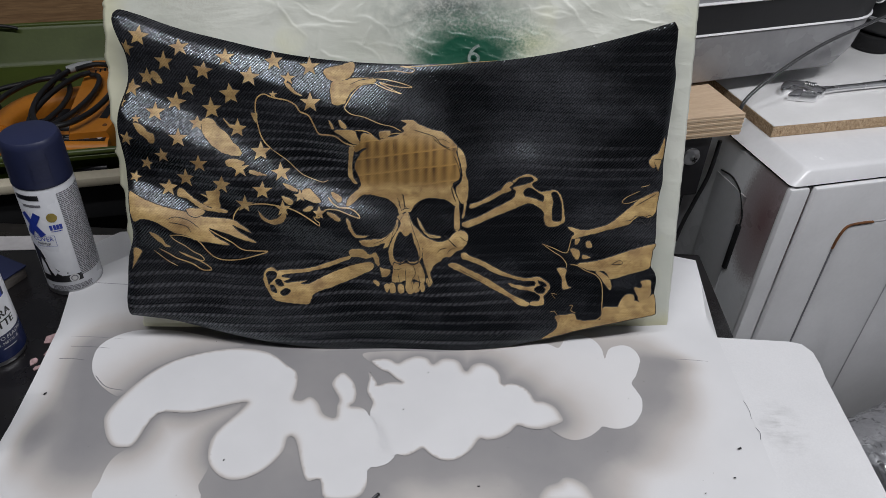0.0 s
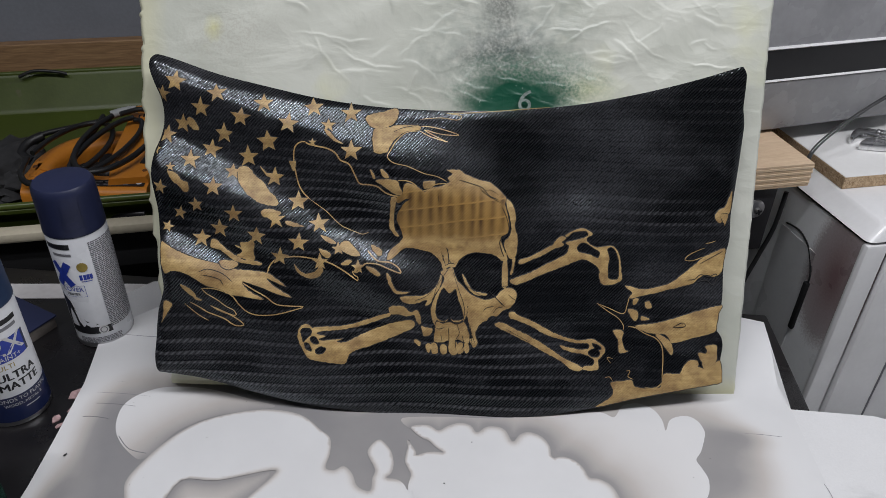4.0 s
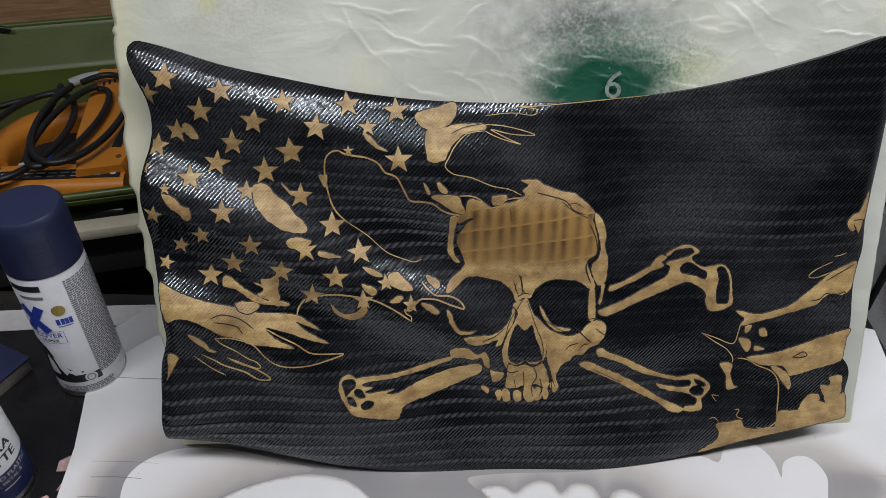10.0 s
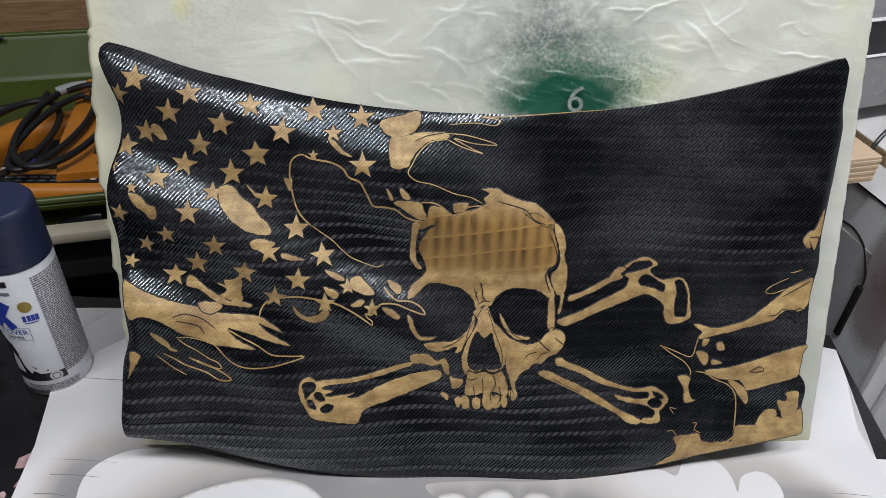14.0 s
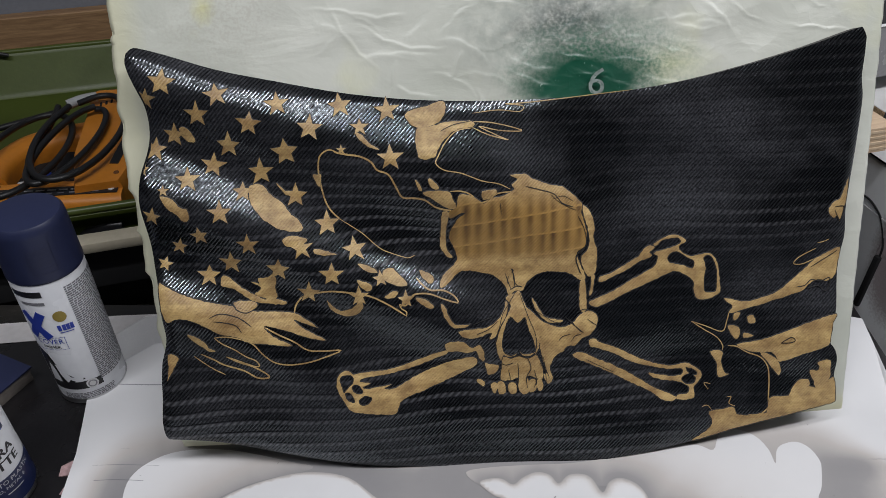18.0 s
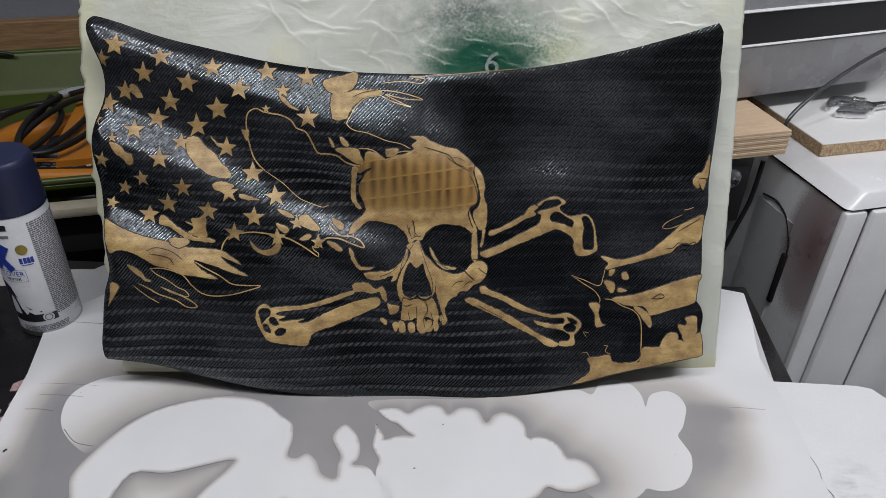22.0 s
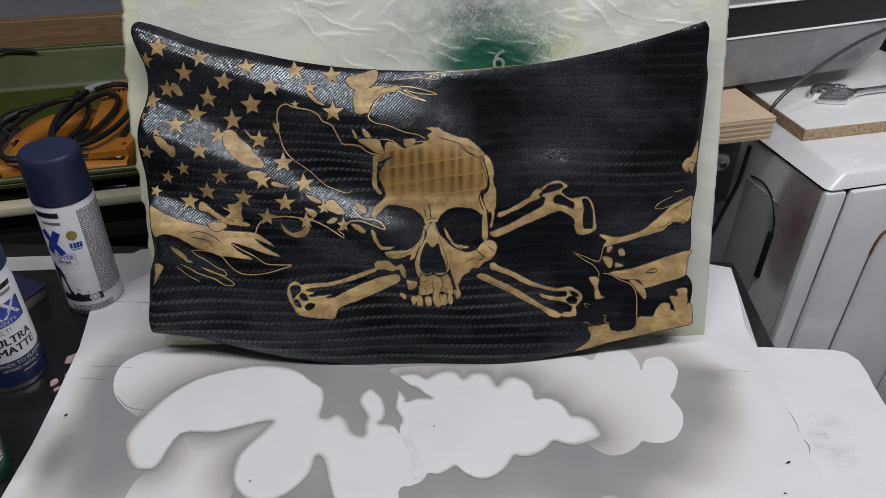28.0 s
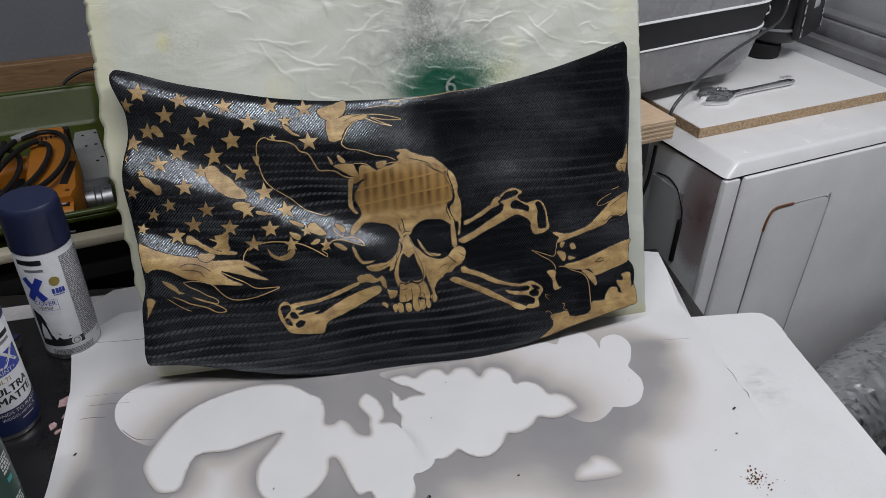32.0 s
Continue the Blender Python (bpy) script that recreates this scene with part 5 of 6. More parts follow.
def sheet(outline, lift, material, name, parent, tint, thick=0.0, step=0.004):
    from mathutils.geometry import delaunay_2d_cdt
    outer = np.array(outline)
    lo, hi = outer.min(0), outer.max(0)
    gx, gy = np.meshgrid(np.arange(lo[0], hi[0], step), np.arange(lo[1], hi[1], step))
    grid = np.c_[gx.ravel(), gy.ravel()] + 0.0005
    grid = grid[inside(grid, outer) & (distance_to(grid, outer) > step * 0.4)]
    pts = [Vector(q) for q in outer.tolist()] + [Vector(q) for q in grid.tolist()]
    n = len(outer)
    vs, _, fs, *_ = delaunay_2d_cdt(pts, [(i, (i + 1) % n) for i in range(n)], [], 0, 1e-7)
    xy = np.array([(v.x, v.y) for v in vs])
    fs = [f for f, k in zip(fs, inside(np.array([xy[list(f)].mean(0) for f in fs]), outer)) if k]
    bm = bmesh.new()
    layer = bm.verts.layers.float.new("overspray")
    bv = []
    for (x, y), g in zip(xy.tolist(), tint(xy).tolist()):
        v = bm.verts.new((x, y, card_height(x, y) + lift))
        v[layer] = g
        bv.append(v)
    for f in fs:
        bm.faces.new([bv[i] for i in f])
    bmesh.ops.recalc_face_normals(bm, faces=bm.faces[:])
    if sum(f.normal.z for f in bm.faces) < 0:
        bmesh.ops.reverse_faces(bm, faces=bm.faces[:])
    if thick:
        made = bmesh.ops.extrude_edge_only(bm, edges=[e for e in bm.edges if e.is_boundary])["geom"]
        for v in (g for g in made if isinstance(g, bmesh.types.BMVert)):
            v.co.z -= thick
    return part(name, bm, material, parent)


card = thing("cardboard_sheet", pose(0, 0, 0), "white cardboard sheet with grey overspray around masked shapes", "cardboard")
MAIN = [(-0.330, 0.800), (-0.394, 0.792), (-0.4395, 0.745), (-0.4375, 0.715), (-0.431, 0.687), (-0.4225, 0.648), (-0.414, 0.563), (-0.4090, 0.5050), (-0.4080, 0.4270), (-0.4060, 0.2160), (0.3780, 0.2330), (0.379, 0.452), (0.379, 0.55), (0.376, 0.64), (0.375, 0.682), (0.3695, 0.797), (0.335, 0.806), (0.300, 0.828)]
sheet(MAIN, 0, CARD, "main_face", card, overspray, 0.004)
FLAP = [(0.375, 0.682), (0.4640, 0.6805), (0.4780, 0.677), (0.4870, 0.6640), (0.4880, 0.6440), (0.4860, 0.6230), (0.4850, 0.4720), (0.484, 0.235), (0.3780, 0.2330), (0.379, 0.452), (0.379, 0.55), (0.376, 0.64)]
sheet(FLAP, 0.0, CARD_CLEAN, "side_flap", card, lambda p: p[:, 0] * 0, 0.004, 0.012)


def main_rim(p):
    return np.minimum(distance_to(p, MASKS["left"]), distance_to(p, MASKS["right"]))


def fringe(p, loop, beside):
    """Paint that crept a little under the mask's edge, more at some places, but not where it joins the mask beside it."""
    apart = np.clip((distance_to(p, beside) - 0.003) / 0.01, 0, 1) * ~inside(p, beside)
    creep = np.array([0.0022 + 0.0030 * noise.noise(Vector((x * 14, y * 14, 5))) for x, y in p])
    return 0.75 * np.clip(overspray(p), 0, 0.7) * apart * np.exp(-distance_to(p, loop) / np.clip(creep, 0.0006, 0.005))


for key, loop in MASKS.items():
    sheet(loop[loop[:, 1] > 0.25], 0.0007 if key in ("left", "right") else 0.0003, CARD, "masked_shape", card, {
        "left": lambda p: fringe(p, MASKS["left"], MASKS["right"]),
        "right": lambda p: fringe(p, MASKS["right"], MASKS["left"]),
        "lobes": lambda p: 0.48 * np.exp(-main_rim(p) / 0.016) + 0.30 * np.exp(-main_rim(p) / 0.055),
        "ghost": lambda p: 0.70 * np.exp(-main_rim(p) / 0.026),
        "low_left": lambda p: 0.75 * np.exp(-main_rim(p) / 0.020),
        "low_right": lambda p: 0.6 * np.exp(-distance_to(p, MASKS["low_right"]) / 0.006)}[key], step=0.0035)
back = bmesh.new()
rows = []
for x, y, h in ((-0.4392, 0.7452, 0.004), (-0.4285, 0.7560, 0.020), (-0.4165, 0.7680, 0.033), (-0.3930, 0.7918, 0.035), (-0.3300, 0.7995, 0.037)):
    rows.append([back.verts.new((x - 0.003 * (k / 3) ** 2, y + 0.005 * (k / 3) ** 2, CARD_TOP - 0.002 + (h + 0.002) * k / 3)) for k in range(4)])
for a, b in zip(rows, rows[1:]):
    for k in range(3):
        back.faces.new((a[k], b[k], b[k + 1], a[k + 1]))
bmesh.ops.recalc_face_normals(back, faces=back.faces[:])
bmesh.ops.solidify(back, geom=back.faces[:], thickness=0.002)
part("back_flap", back, CARD_CLEAN, card, "white corner flap bent up along the fold")
part("crease", tube([(-0.4380, 0.7330, CARD_TOP), (-0.3680, 0.7310, CARD_TOP + 0.0004), (-0.3080, 0.7360, CARD_TOP)], 0.0006, 4, 6), INK_GREY, card)
part("fold_tear", merged(tube([(0.3760, 0.5800, CARD_TOP), (0.3780, 0.5660, CARD_TOP + 0.0006), (0.3770, 0.5540, CARD_TOP)], 0.0002, 4, 6), tube([(0.3780, 0.5420, CARD_TOP), (0.3800, 0.5340, CARD_TOP + 0.0008), (0.3780, 0.5260, CARD_TOP)], 0.0003, 4, 6)), INK_GREY, card, "torn grey nick along the fold")
for x0, x1, y in ((-0.405, -0.352, 0.667), (-0.398, -0.365, 0.652), (-0.402, -0.340, 0.634), (-0.395, -0.350, 0.618), (-0.400, -0.372, 0.598), (0.30, 0.352, 0.640)):
    part("crease", tube([(x0, y, CARD_TOP - 0.0001), ((x0 + x1) / 2, y + 0.0008, CARD_TOP + 0.0001), (x1, y - 0.0004, CARD_TOP - 0.0001)], 0.0003, 4, 5), INK_GREY, card)
part("scratch", tube([(-0.3490, 0.5740, CARD_TOP + 0.0004), (-0.3320, 0.5590, CARD_TOP + 0.0004), (-0.3120, 0.5550, CARD_TOP + 0.0004)], 0.0004, 4, 6), INK_GREY, card)


# ---- spray cans on the table ----
def slanted(width, height, lean, cuts=14):
    """A leaning bar about the origin, cut along its length so that it can be bent."""
    bm = bmesh.new()
    bmesh.ops.create_grid(bm, x_segments=3, y_segments=cuts, size=0.5)
    return moved(bm, pose(0, 0, 0, 0, 0, lean) @ Matrix.Diagonal((width, height, 1, 1)))


def dashes(width, height, rows, seed, gap=0.35):
    """Rows of short bars, for print too small to read."""
    rnd, out = random.Random(seed), []
    pitch = height / rows
    for k in range(rows):
        x = -width / 2
        while x < width / 2 - 0.001:
            run = min(rnd.uniform(0.0015, 0.0055), width / 2 - x)
            bm = strip(run, pitch * (1 - gap), 2)
            out.append(moved(bm, pose(x + run / 2, height - (k + 1) * pitch, 0)))
            x += run + rnd.uniform(0.0005, 0.001)
    return merged(*out)


R_CAN = 0.033
CAN_BODY = [(0, 0.004), (0.026, 0.0035), (0.0305, 0.0), (0.0325, 0.0012), (0.0332, 0.004), (0.0325, 0.0065), (R_CAN, 0.009), (R_CAN, 0.144), (0.031, 0.148), (0.0, 0.148)]
CAN_CAP = [(0.0332, 0.1455), (0.0335, 0.1460), (0.0335, 0.1490), (0.0333, 0.1500), (0.0327, 0.190), (0.0319, 0.1955), (0.0296, 0.1983), (0.024, 0.1994), (0.0, 0.1998)]


def spray_can(m, label, cap_material, body_material=LABEL):
    can = thing("spray_can", m, label, "spray can", "spray cans on the table")
    body = part("can_body", lathe(CAN_BODY), body_material, can)
    part("base_rim", lathe([(0.0322, 0.0006), (0.0336, 0.0012), (0.0338, 0.004), (0.0329, 0.0068), (0.0325, 0.006)], 48), STEEL, can)
    cap = part("cap", lathe(CAN_CAP), cap_material, can, "moulded plastic cap")
    return can, body, cap


def art(bm, material, parent, name, angle, z, lift=0.00035, label=""):
    return part(name, wrap(bm, R_CAN + lift, angle, z), material, parent, label, False)


def thumb_notch(cap, material, angle):
    """The sunk thumb grip on the side of a cap, with its ridges."""
    for k in range(5):
        part("grip_ridge", wrap(strip(0.017, 0.0011, 6), 0.03335, angle, 0.160 + 0.0046 * k), material, cap)
    for x in (-0.0105, 0.0105):
        part("grip_edge", wrap(moved(strip(0.0009, 0.030, 2), pose(x, 0, 0)), 0.0337, angle, 0.156), material, cap)
    part("grip_edge", wrap(strip(0.021, 0.0009, 8), 0.0338, angle, 0.155), material, cap)


can, body, cap = spray_can(pose(-0.4425, 0.7440, TABLE) @ Matrix.Diagonal((1.0, 1.0, 1.075, 1)), "white primer spray can with a navy cap", NAVY)
thumb_notch(cap, NAVY, -58)
art(dashes(0.043, 0.112, 50, 1), INK_GREY, body, "small_print", -8, 0.026)
art(moved(lathe([(0, 0), (0.0058, 0)], 28), pose(0, 0.006, 0)), INK_GOLD, body, "gold_seal", -66, 0.1035)
art(merged(*(moved(strip(0.003, 0.0065, 3), pose(x, 0, 0)) for x in (-0.0052, -0.0012, 0.0022, 0.0056)), moved(strip(0.012, 0.0009, 4), pose(0, -0.0024, 0))), INK_BLUE, body, "blue_mark", -64, 0.0935)
for lean in (33, -33):
    art(slanted(0.0085, 0.034, lean), INK_BLUE, body, "blue_sign", -108, 0.1005, 0.0005 + 0.0002 * (lean > 0))
art(letters("COVER", 0.0080), INK_BLUE, body, "lettering", -97, 0.0790)
art(letters("PRIMER", 0.0052), INK, body, "lettering", -97, 0.0735)
art(merged(strip(0.034, 0.0003, 10), moved(strip(0.034, 0.0003, 10), pose(0, 0.0145, 0)), moved(strip(0.0004, 0.0145, 2), pose(0.017, 0, 0))), INK_BLUE, body, "label_frame", -101, 0.0718)
art(strip(0.030, 0.0062, 8), INK, body, "brand_bar", -104, 0.1325)
art(strip(0.022, 0.0030, 8), INK_GREY, body, "script_bar", -98, 0.1240)
art(strip(0.052, 0.0095, 14), INK, body, "black_band", -88, 0.0200)
art(merged(moved(lathe([(0, 0), (0.0058, 0)], 24), pose(0, 0.0048, 0))), INK_WHITE, body, "round_mark", -60, 0.0200, 0.0006)
art(merged(moved(lathe([(0.0030, 0), (0.0042, 0)], 24), pose(0, 0.0048, 0))), INK_GREY, body, "ring_mark", -60, 0.0200, 0.0008)
art(dashes(0.050, 0.008, 4, 9), INK_GREY, body, "small_print", -70, 0.0075)
shade_swatch = bmesh.new()
row = [shade_swatch.verts.new(p) for p in ((-0.022, 0, 0), (-0.006, 0, 0), (0.004, 0, 0), (0.016, 0.0035, 0), (0.004, 0.0075, 0), (-0.008, 0.024, 0), (-0.012, 0.036, 0), (-0.022, 0.042, 0))]
shade_swatch.faces.new(row)
bmesh.ops.triangulate(shade_swatch, faces=shade_swatch.faces[:])
art(shade_swatch, INK, body, "black_swatch", -95, 0.029)

can, body, cap = spray_can(pose(-0.4805, 0.6125, TABLE), "white paint spray can with a dull blue cap and navy foot", BLUE)
thumb_notch(cap, BLUE, -66)
art(strip(0.095, 0.034, 30), INK_NAVY, body, "navy_foot", -42, 0.0062)
art(strip(0.060, 0.027, 20), INK_NAVY, body, "navy_block", -45, 0.0845)
art(strip(0.038, 0.0265, 14), INK_BLUE, body, "blue_block", -32, 0.0848, 0.0005)
art(bold(letters("2X", 0.030)), INK_WHITE, body, "lettering", -32, 0.0925, 0.0008)
art(letters("PAINT+", 0.0078), INK_WHITE, body, "lettering", -35, 0.0862, 0.0008)
art(letters("ULTI", 0.0085), INK_GOLD, body, "lettering", -44, 0.0755)
art(bold(letters("ULTRA", 0.0135)), INK, body, "lettering", -32, 0.0612)
art(bold(letters("MATTE", 0.0135)), INK, body, "lettering", -32, 0.0485)
art(letters("BONDS TO PLASTIC", 0.0066), INK_WHITE, body, "lettering", -34, 0.0335, 0.0008)
art(letters("WOOD, METAL &", 0.0052), INK_WHITE, body, "lettering", -36, 0.0272, 0.0008)
art(strip(0.016, 0.0012, 6), INK_WHITE, body, "fine_bar", -24, 0.0215, 0.0008)
art(strip(0.034, 0.0058, 10), INK, body, "brand_bar", -27, 0.1275)
art(strip(0.024, 0.0040, 8), INK_GREY, body, "brand_bar", -22, 0.1205)
art(dashes(0.020, 0.078, 38, 4), INK_GREY, body, "small_print", -112, 0.044)

can = thing("spray_can", pose(-0.4515, 0.474, TABLE), "dark green spray tin without cap, blue nozzle on a steel dome", "spray can", "spray cans on the table")
body = part("can_body", lathe([(0, 0.004), (0.028, 0.003), (0.0312, 0.0), (0.0334, 0.0015), (0.0334, 0.005), (R_CAN, 0.007), (R_CAN, 0.138), (0.0322, 0.1405), (0.0, 0.1405)]), DARK_GREEN, can)
part("dome", lathe([(R_CAN, 0.1385), (0.0343, 0.1395), (0.0346, 0.1425), (0.0332, 0.1448), (0.0318, 0.145), (0.030, 0.1495), (0.0255, 0.1555), (0.0195, 0.1595), (0.0175, 0.1605), (0.0172, 0.1635), (0.0155, 0.1648), (0.0138, 0.1638), (0.0132, 0.1600), (0.0105, 0.1590), (0.0060, 0.1595), (0.0045, 0.1625), (0, 0.1628)]), STEEL, can, "steel dome with a rolled rim")
nozzle = part("nozzle", lathe([(0.0052, 0.162), (0.0056, 0.163), (0.0056, 0.170), (0.0050, 0.1735), (0.0046, 0.179), (0.0030, 0.180), (0, 0.1795)], 24), BRIGHT_BLUE, can, "bright blue nozzle")
art(strip(0.024, 0.008, 8), INK_RED, body, "red_band", -24, 0.1235)
art(merged(moved(strip(0.0032, 0.016, 2), pose(-0.0042, 0, 0)), moved(strip(0.0032, 0.016, 2), pose(0.0042, 0, 0)), moved(strip(0.007, 0.003, 2), pose(0, 0.0065, 0))), INK_YELLOW, body, "yellow_sign", -6, 0.100)
art(dashes(0.030, 0.010, 5, 21), INK_GREY, body, "small_print", -60, 0.118)
art(dashes(0.043, 0.066, 24, 22), INK_GREY, body, "small_print", -72, 0.046)
art(merged(strip(0.050, 0.0004, 12), moved(strip(0.0004, 0.105, 2), pose(0.025, -0.032, 0))), INK_GREY, body, "label_frame", -70, 0.1145)
art(strip(0.024, 0.027, 8), INK_WHITE, body, "barcode_ground", -46, 0.0125)
art(merged(*(moved(strip(0.022, h, 4), pose(0, y, 0)) for y, h in ((0.003, 0.001), (0.0055, 0.0016), (0.0085, 0.0008), (0.0108, 0.0018), (0.014, 0.001), (0.0163, 0.0015), (0.0194, 0.0008), (0.0215, 0.0018), (0.0245, 0.001)))), INK, body, "barcode_bars", -46, 0.0125, 0.0006)
art(strip(0.008, 0.006, 4), INK_TEAL, body, "teal_bar", -5, 0.060)
art(dashes(0.012, 0.018, 5, 23), INK_WHITE, body, "small_print", -3, 0.022)
art(dashes(0.014, 0.022, 5, 24), INK_WHITE, body, "small_print", -2, 0.072)

can = thing("paint_tin", pose(-0.4690, 0.380, TABLE), "used grey-blue spray tin with a paint-crusted open rim", "spray can", "spray cans on the table")
part("can_body", lathe([(0, 0.004), (0.0312, 0.0), (R_CAN, 0.003), (R_CAN, 0.150), (0.0, 0.150)]), plain("pale_blue_label", (0.34, 0.39, 0.46), 0.4, vary=0.35, scale=40), can)
part("collar", lathe([(R_CAN, 0.142), (0.0334, 0.150), (0.0322, 0.158), (0.028, 0.1655), (0.0245, 0.167)]), plain("brown_black_paint", (0.030, 0.014, 0.014), 0.4), can)
part("rim", lathe([(0.0245, 0.166), (0.0262, 0.169), (0.0256, 0.1725), (0.0238, 0.1730), (0.0225, 0.170), (0.0212, 0.163), (0.0, 0.161)]), plain("crusted_steel", (0.40, 0.39, 0.36), 0.55, 0.6, vary=0.5, scale=120, dirt=(0.06, 0.05, 0.04), dirt_at=0.5), can, "paint-crusted steel rim")

# Loose flecks, a blue-covered board and a strip of paper beside the cans.
flecks = random.Random(5)
for x, y, s in ((-0.424, 0.632, 0.012), (-0.416, 0.612, 0.010), (-0.430, 0.596, 0.008), (-0.422, 0.585, 0.006)):
    bm = slab([(s * math.cos(a) * flecks.uniform(0.5, 1), s * math.sin(a) * flecks.uniform(0.3, 0.8)) for a in (0.2, 1.3, 2.4, 3.6, 4.6, 5.6)], 0, 0.0012)
    ob = part("paint_fleck", bm, plain("pink_white_fleck", (0.45, 0.30, 0.30), 0.6, vary=0.4, scale=200))
    ob.matrix_world = pose(x, y, TABLE + 0.0002, 0, 0, flecks.uniform(0, 180))
    tagged(ob, "torn fleck of pinkish white paint on the table", "paint fleck", "paint flecks")
book = thing("blue_board", pose(-0.62, 0.715, TABLE, 0, 0, -24), "dark blue covered board with a worn grey edge", "board")
part("cover", box(-0.13, -0.09, 0.016, 0.095, 0.075, 0.0185, 0.0008), NAVY, book)
part("core", box(-0.128, -0.088, 0, 0.093, 0.073, 0.016, 0.001), plain("worn_grey_core", (0.16, 0.14, 0.125), 0.8, vary=0.4, scale=60), book)
paper = part("paper_strip", slab([(-0.16, -0.012), (0.13, -0.020), (0.15, 0.004), (0.02, 0.014), (-0.15, 0.020)], 0, 0.0008), plain("white_paper", (0.60, 0.58, 0.58), 0.7))
paper.matrix_world = pose(-0.47, 0.822, TABLE + 0.0004, 0, 0, 8)
tagged(paper, "crumpled strip of white paper on the table", "paper")

# ---- the green tub on its shelf ----
shelf = thing("tool_shelf", room(-0.62, 1.34, FLOOR), "shelf unit blacked out as shadow, with a cream front edge and a grey rail", "shelf")
zs = 0.675 - FLOOR
part("shelf_board", box(-0.55, -0.267, zs - 0.02, 0.72, 0.33, zs, 0.002), DARK, shelf)
part("front_edge", box(-0.55, -0.294, zs + 0.047, 0.72, -0.268, zs + 0.063, 0.004), CREAM, shelf, "cream front edge")
# Near-black panel hides the tub's front, standing in for its shadow.
part("shadow_panel", box(-0.55, -0.275, zs - 0.02, 0.72, -0.268, zs + 0.0465, 0.001), DARK, shelf)
part("rail", box(-0.55, -0.235, zs - 0.128, 0.72, -0.21, zs - 0.112, 0.003), plain("dull_cream_rail", (0.22, 0.20, 0.16), 0.5), shelf)
part("lower_rail", box(-0.55, -0.330, zs - 0.150, 0.72, -0.30, zs - 0.125, 0.003), plain("dull_grey_rail", (0.10, 0.10, 0.105), 0.4), shelf)
# Near-black block, added in place of the shadowed void below.
part("cabinet", box(-0.55, -0.20, 0, 0.72, 0.33, zs - 0.022, 0.002), DARK, shelf)


def tub(x0, y0, x1, y1, h):
    """A moulded tub: outside, rolled rim, sloping inside, flat bottom."""
    def ring(inset, z, r):
        return [(x, y, z) for x, y in rounded(x0 + inset, y0 + inset, x1 - inset, y1 - inset, r)]
    return loft([ring(0.022, 0, 0.03), ring(0.010, h - 0.012, 0.045), ring(0.001, h - 0.010, 0.05), ring(0.0, h - 0.004, 0.05), ring(0.003, h, 0.05), ring(0.009, h, 0.045), ring(0.013, h - 0.005, 0.042), ring(0.026, 0.012, 0.03), ring(0.034, 0.004, 0.026)])


tray = thing("tool_tub", room(-0.56, 1.34, 0.676), "olive green plastic tub holding tools", "tub")
part("tub_shell", tub(-0.50, -0.247, 0.455, 0.326, 0.078), GREEN_TUB, tray)
rim_line = [(x, y, 0.0795) for x, y in rounded(-0.496, -0.243, 0.451, 0.322, 0.046)]
part("rim", tube(rim_line + rim_line[:1], 0.0052, 1, 10), GREEN_TUB, tray, "rolled green rim")

ZT = 0.681
# Orange corded tool lying on its side in the tub.
tool = thing("power_tool", room(-0.285, 1.222, ZT) @ Matrix.Diagonal((1.02, 1.2, 1.0, 1)), "orange corded power tool with black grips, lying in the tub", "power tool")
grip = smooth_line([(-0.094, 0.010, 0), (-0.092, 0.048, 0), (-0.066, 0.090, 0), (-0.020, 0.108, 0), (0.03, 0.112, 0), (0.06, 0.105, 0)], 5)


def bar(line, half, z0, z1, round_by=0.008):
    """A rounded bar along a flat line, thick from z0 to z1."""
    pts = [Vector((p[0], p[1])) for p in line]
    loops = []
    for i, p in enumerate(pts):
        way = (pts[min(i + 1, len(pts) - 1)] - pts[max(i - 1, 0)]).normalized()
        side = Vector((-way.y, way.x))
        loops.append([(p.x + side.x * a, p.y + side.y * a, b) for a, b in rounded(-half, z0, half, z1, round_by, 4)])
    return loft(loops)


part("handle", bar(grip, 0.020, 0.008, 0.064, 0.016), ORANGE, tool)
part("motor_housing", loft([[(cx + x * k, y, z) for x, y in smooth_outline] for k, z, cx in ((0.94, 0.002, 0.055), (1.0, 0.012, 0.055), (1.0, 0.060, 0.055), (0.95, 0.074, 0.055), (0.86, 0.080, 0.055)) for smooth_outline in ([(-0.030, -0.060), (0.030, -0.060), (0.041, -0.035), (0.044, 0.06), (0.036, 0.120), (0.026, 0.178), (-0.022, 0.182), (-0.030, 0.175), (-0.034, 0.10), (-0.040, 0.02)],)]), ORANGE, tool)
part("lower_bar", bar([(-0.100, -0.030, 0), (-0.03, -0.038, 0), (0.04, -0.050, 0), (0.085, -0.056, 0)], 0.024, 0.006, 0.068, 0.012), ORANGE, tool)
part("front_post", bar([(-0.095, 0.030, 0), (-0.100, 0.0, 0), (-0.094, -0.032, 0)], 0.017, 0.008, 0.064, 0.014), ORANGE, tool)
part("foot_plate", bar([(-0.105, -0.068, 0), (0.08, -0.092, 0)], 0.010, 0.0, 0.045, 0.005), BLACK_PLASTIC, tool)
tag_at = pose(-0.008, -0.0475, 0.0684, 0, 0, -8.5)
tag = part("label_plate", moved(box(-0.088, -0.0085, 0, 0.088, 0.0085, 0.0008, 0.0003), tag_at), INK, tool, "black printed label")
part("blue_badge", moved(box(-0.084, -0.006, 0.0009, -0.066, 0.006, 0.0013), tag_at), BRIGHT_BLUE, tag, "blue badge")
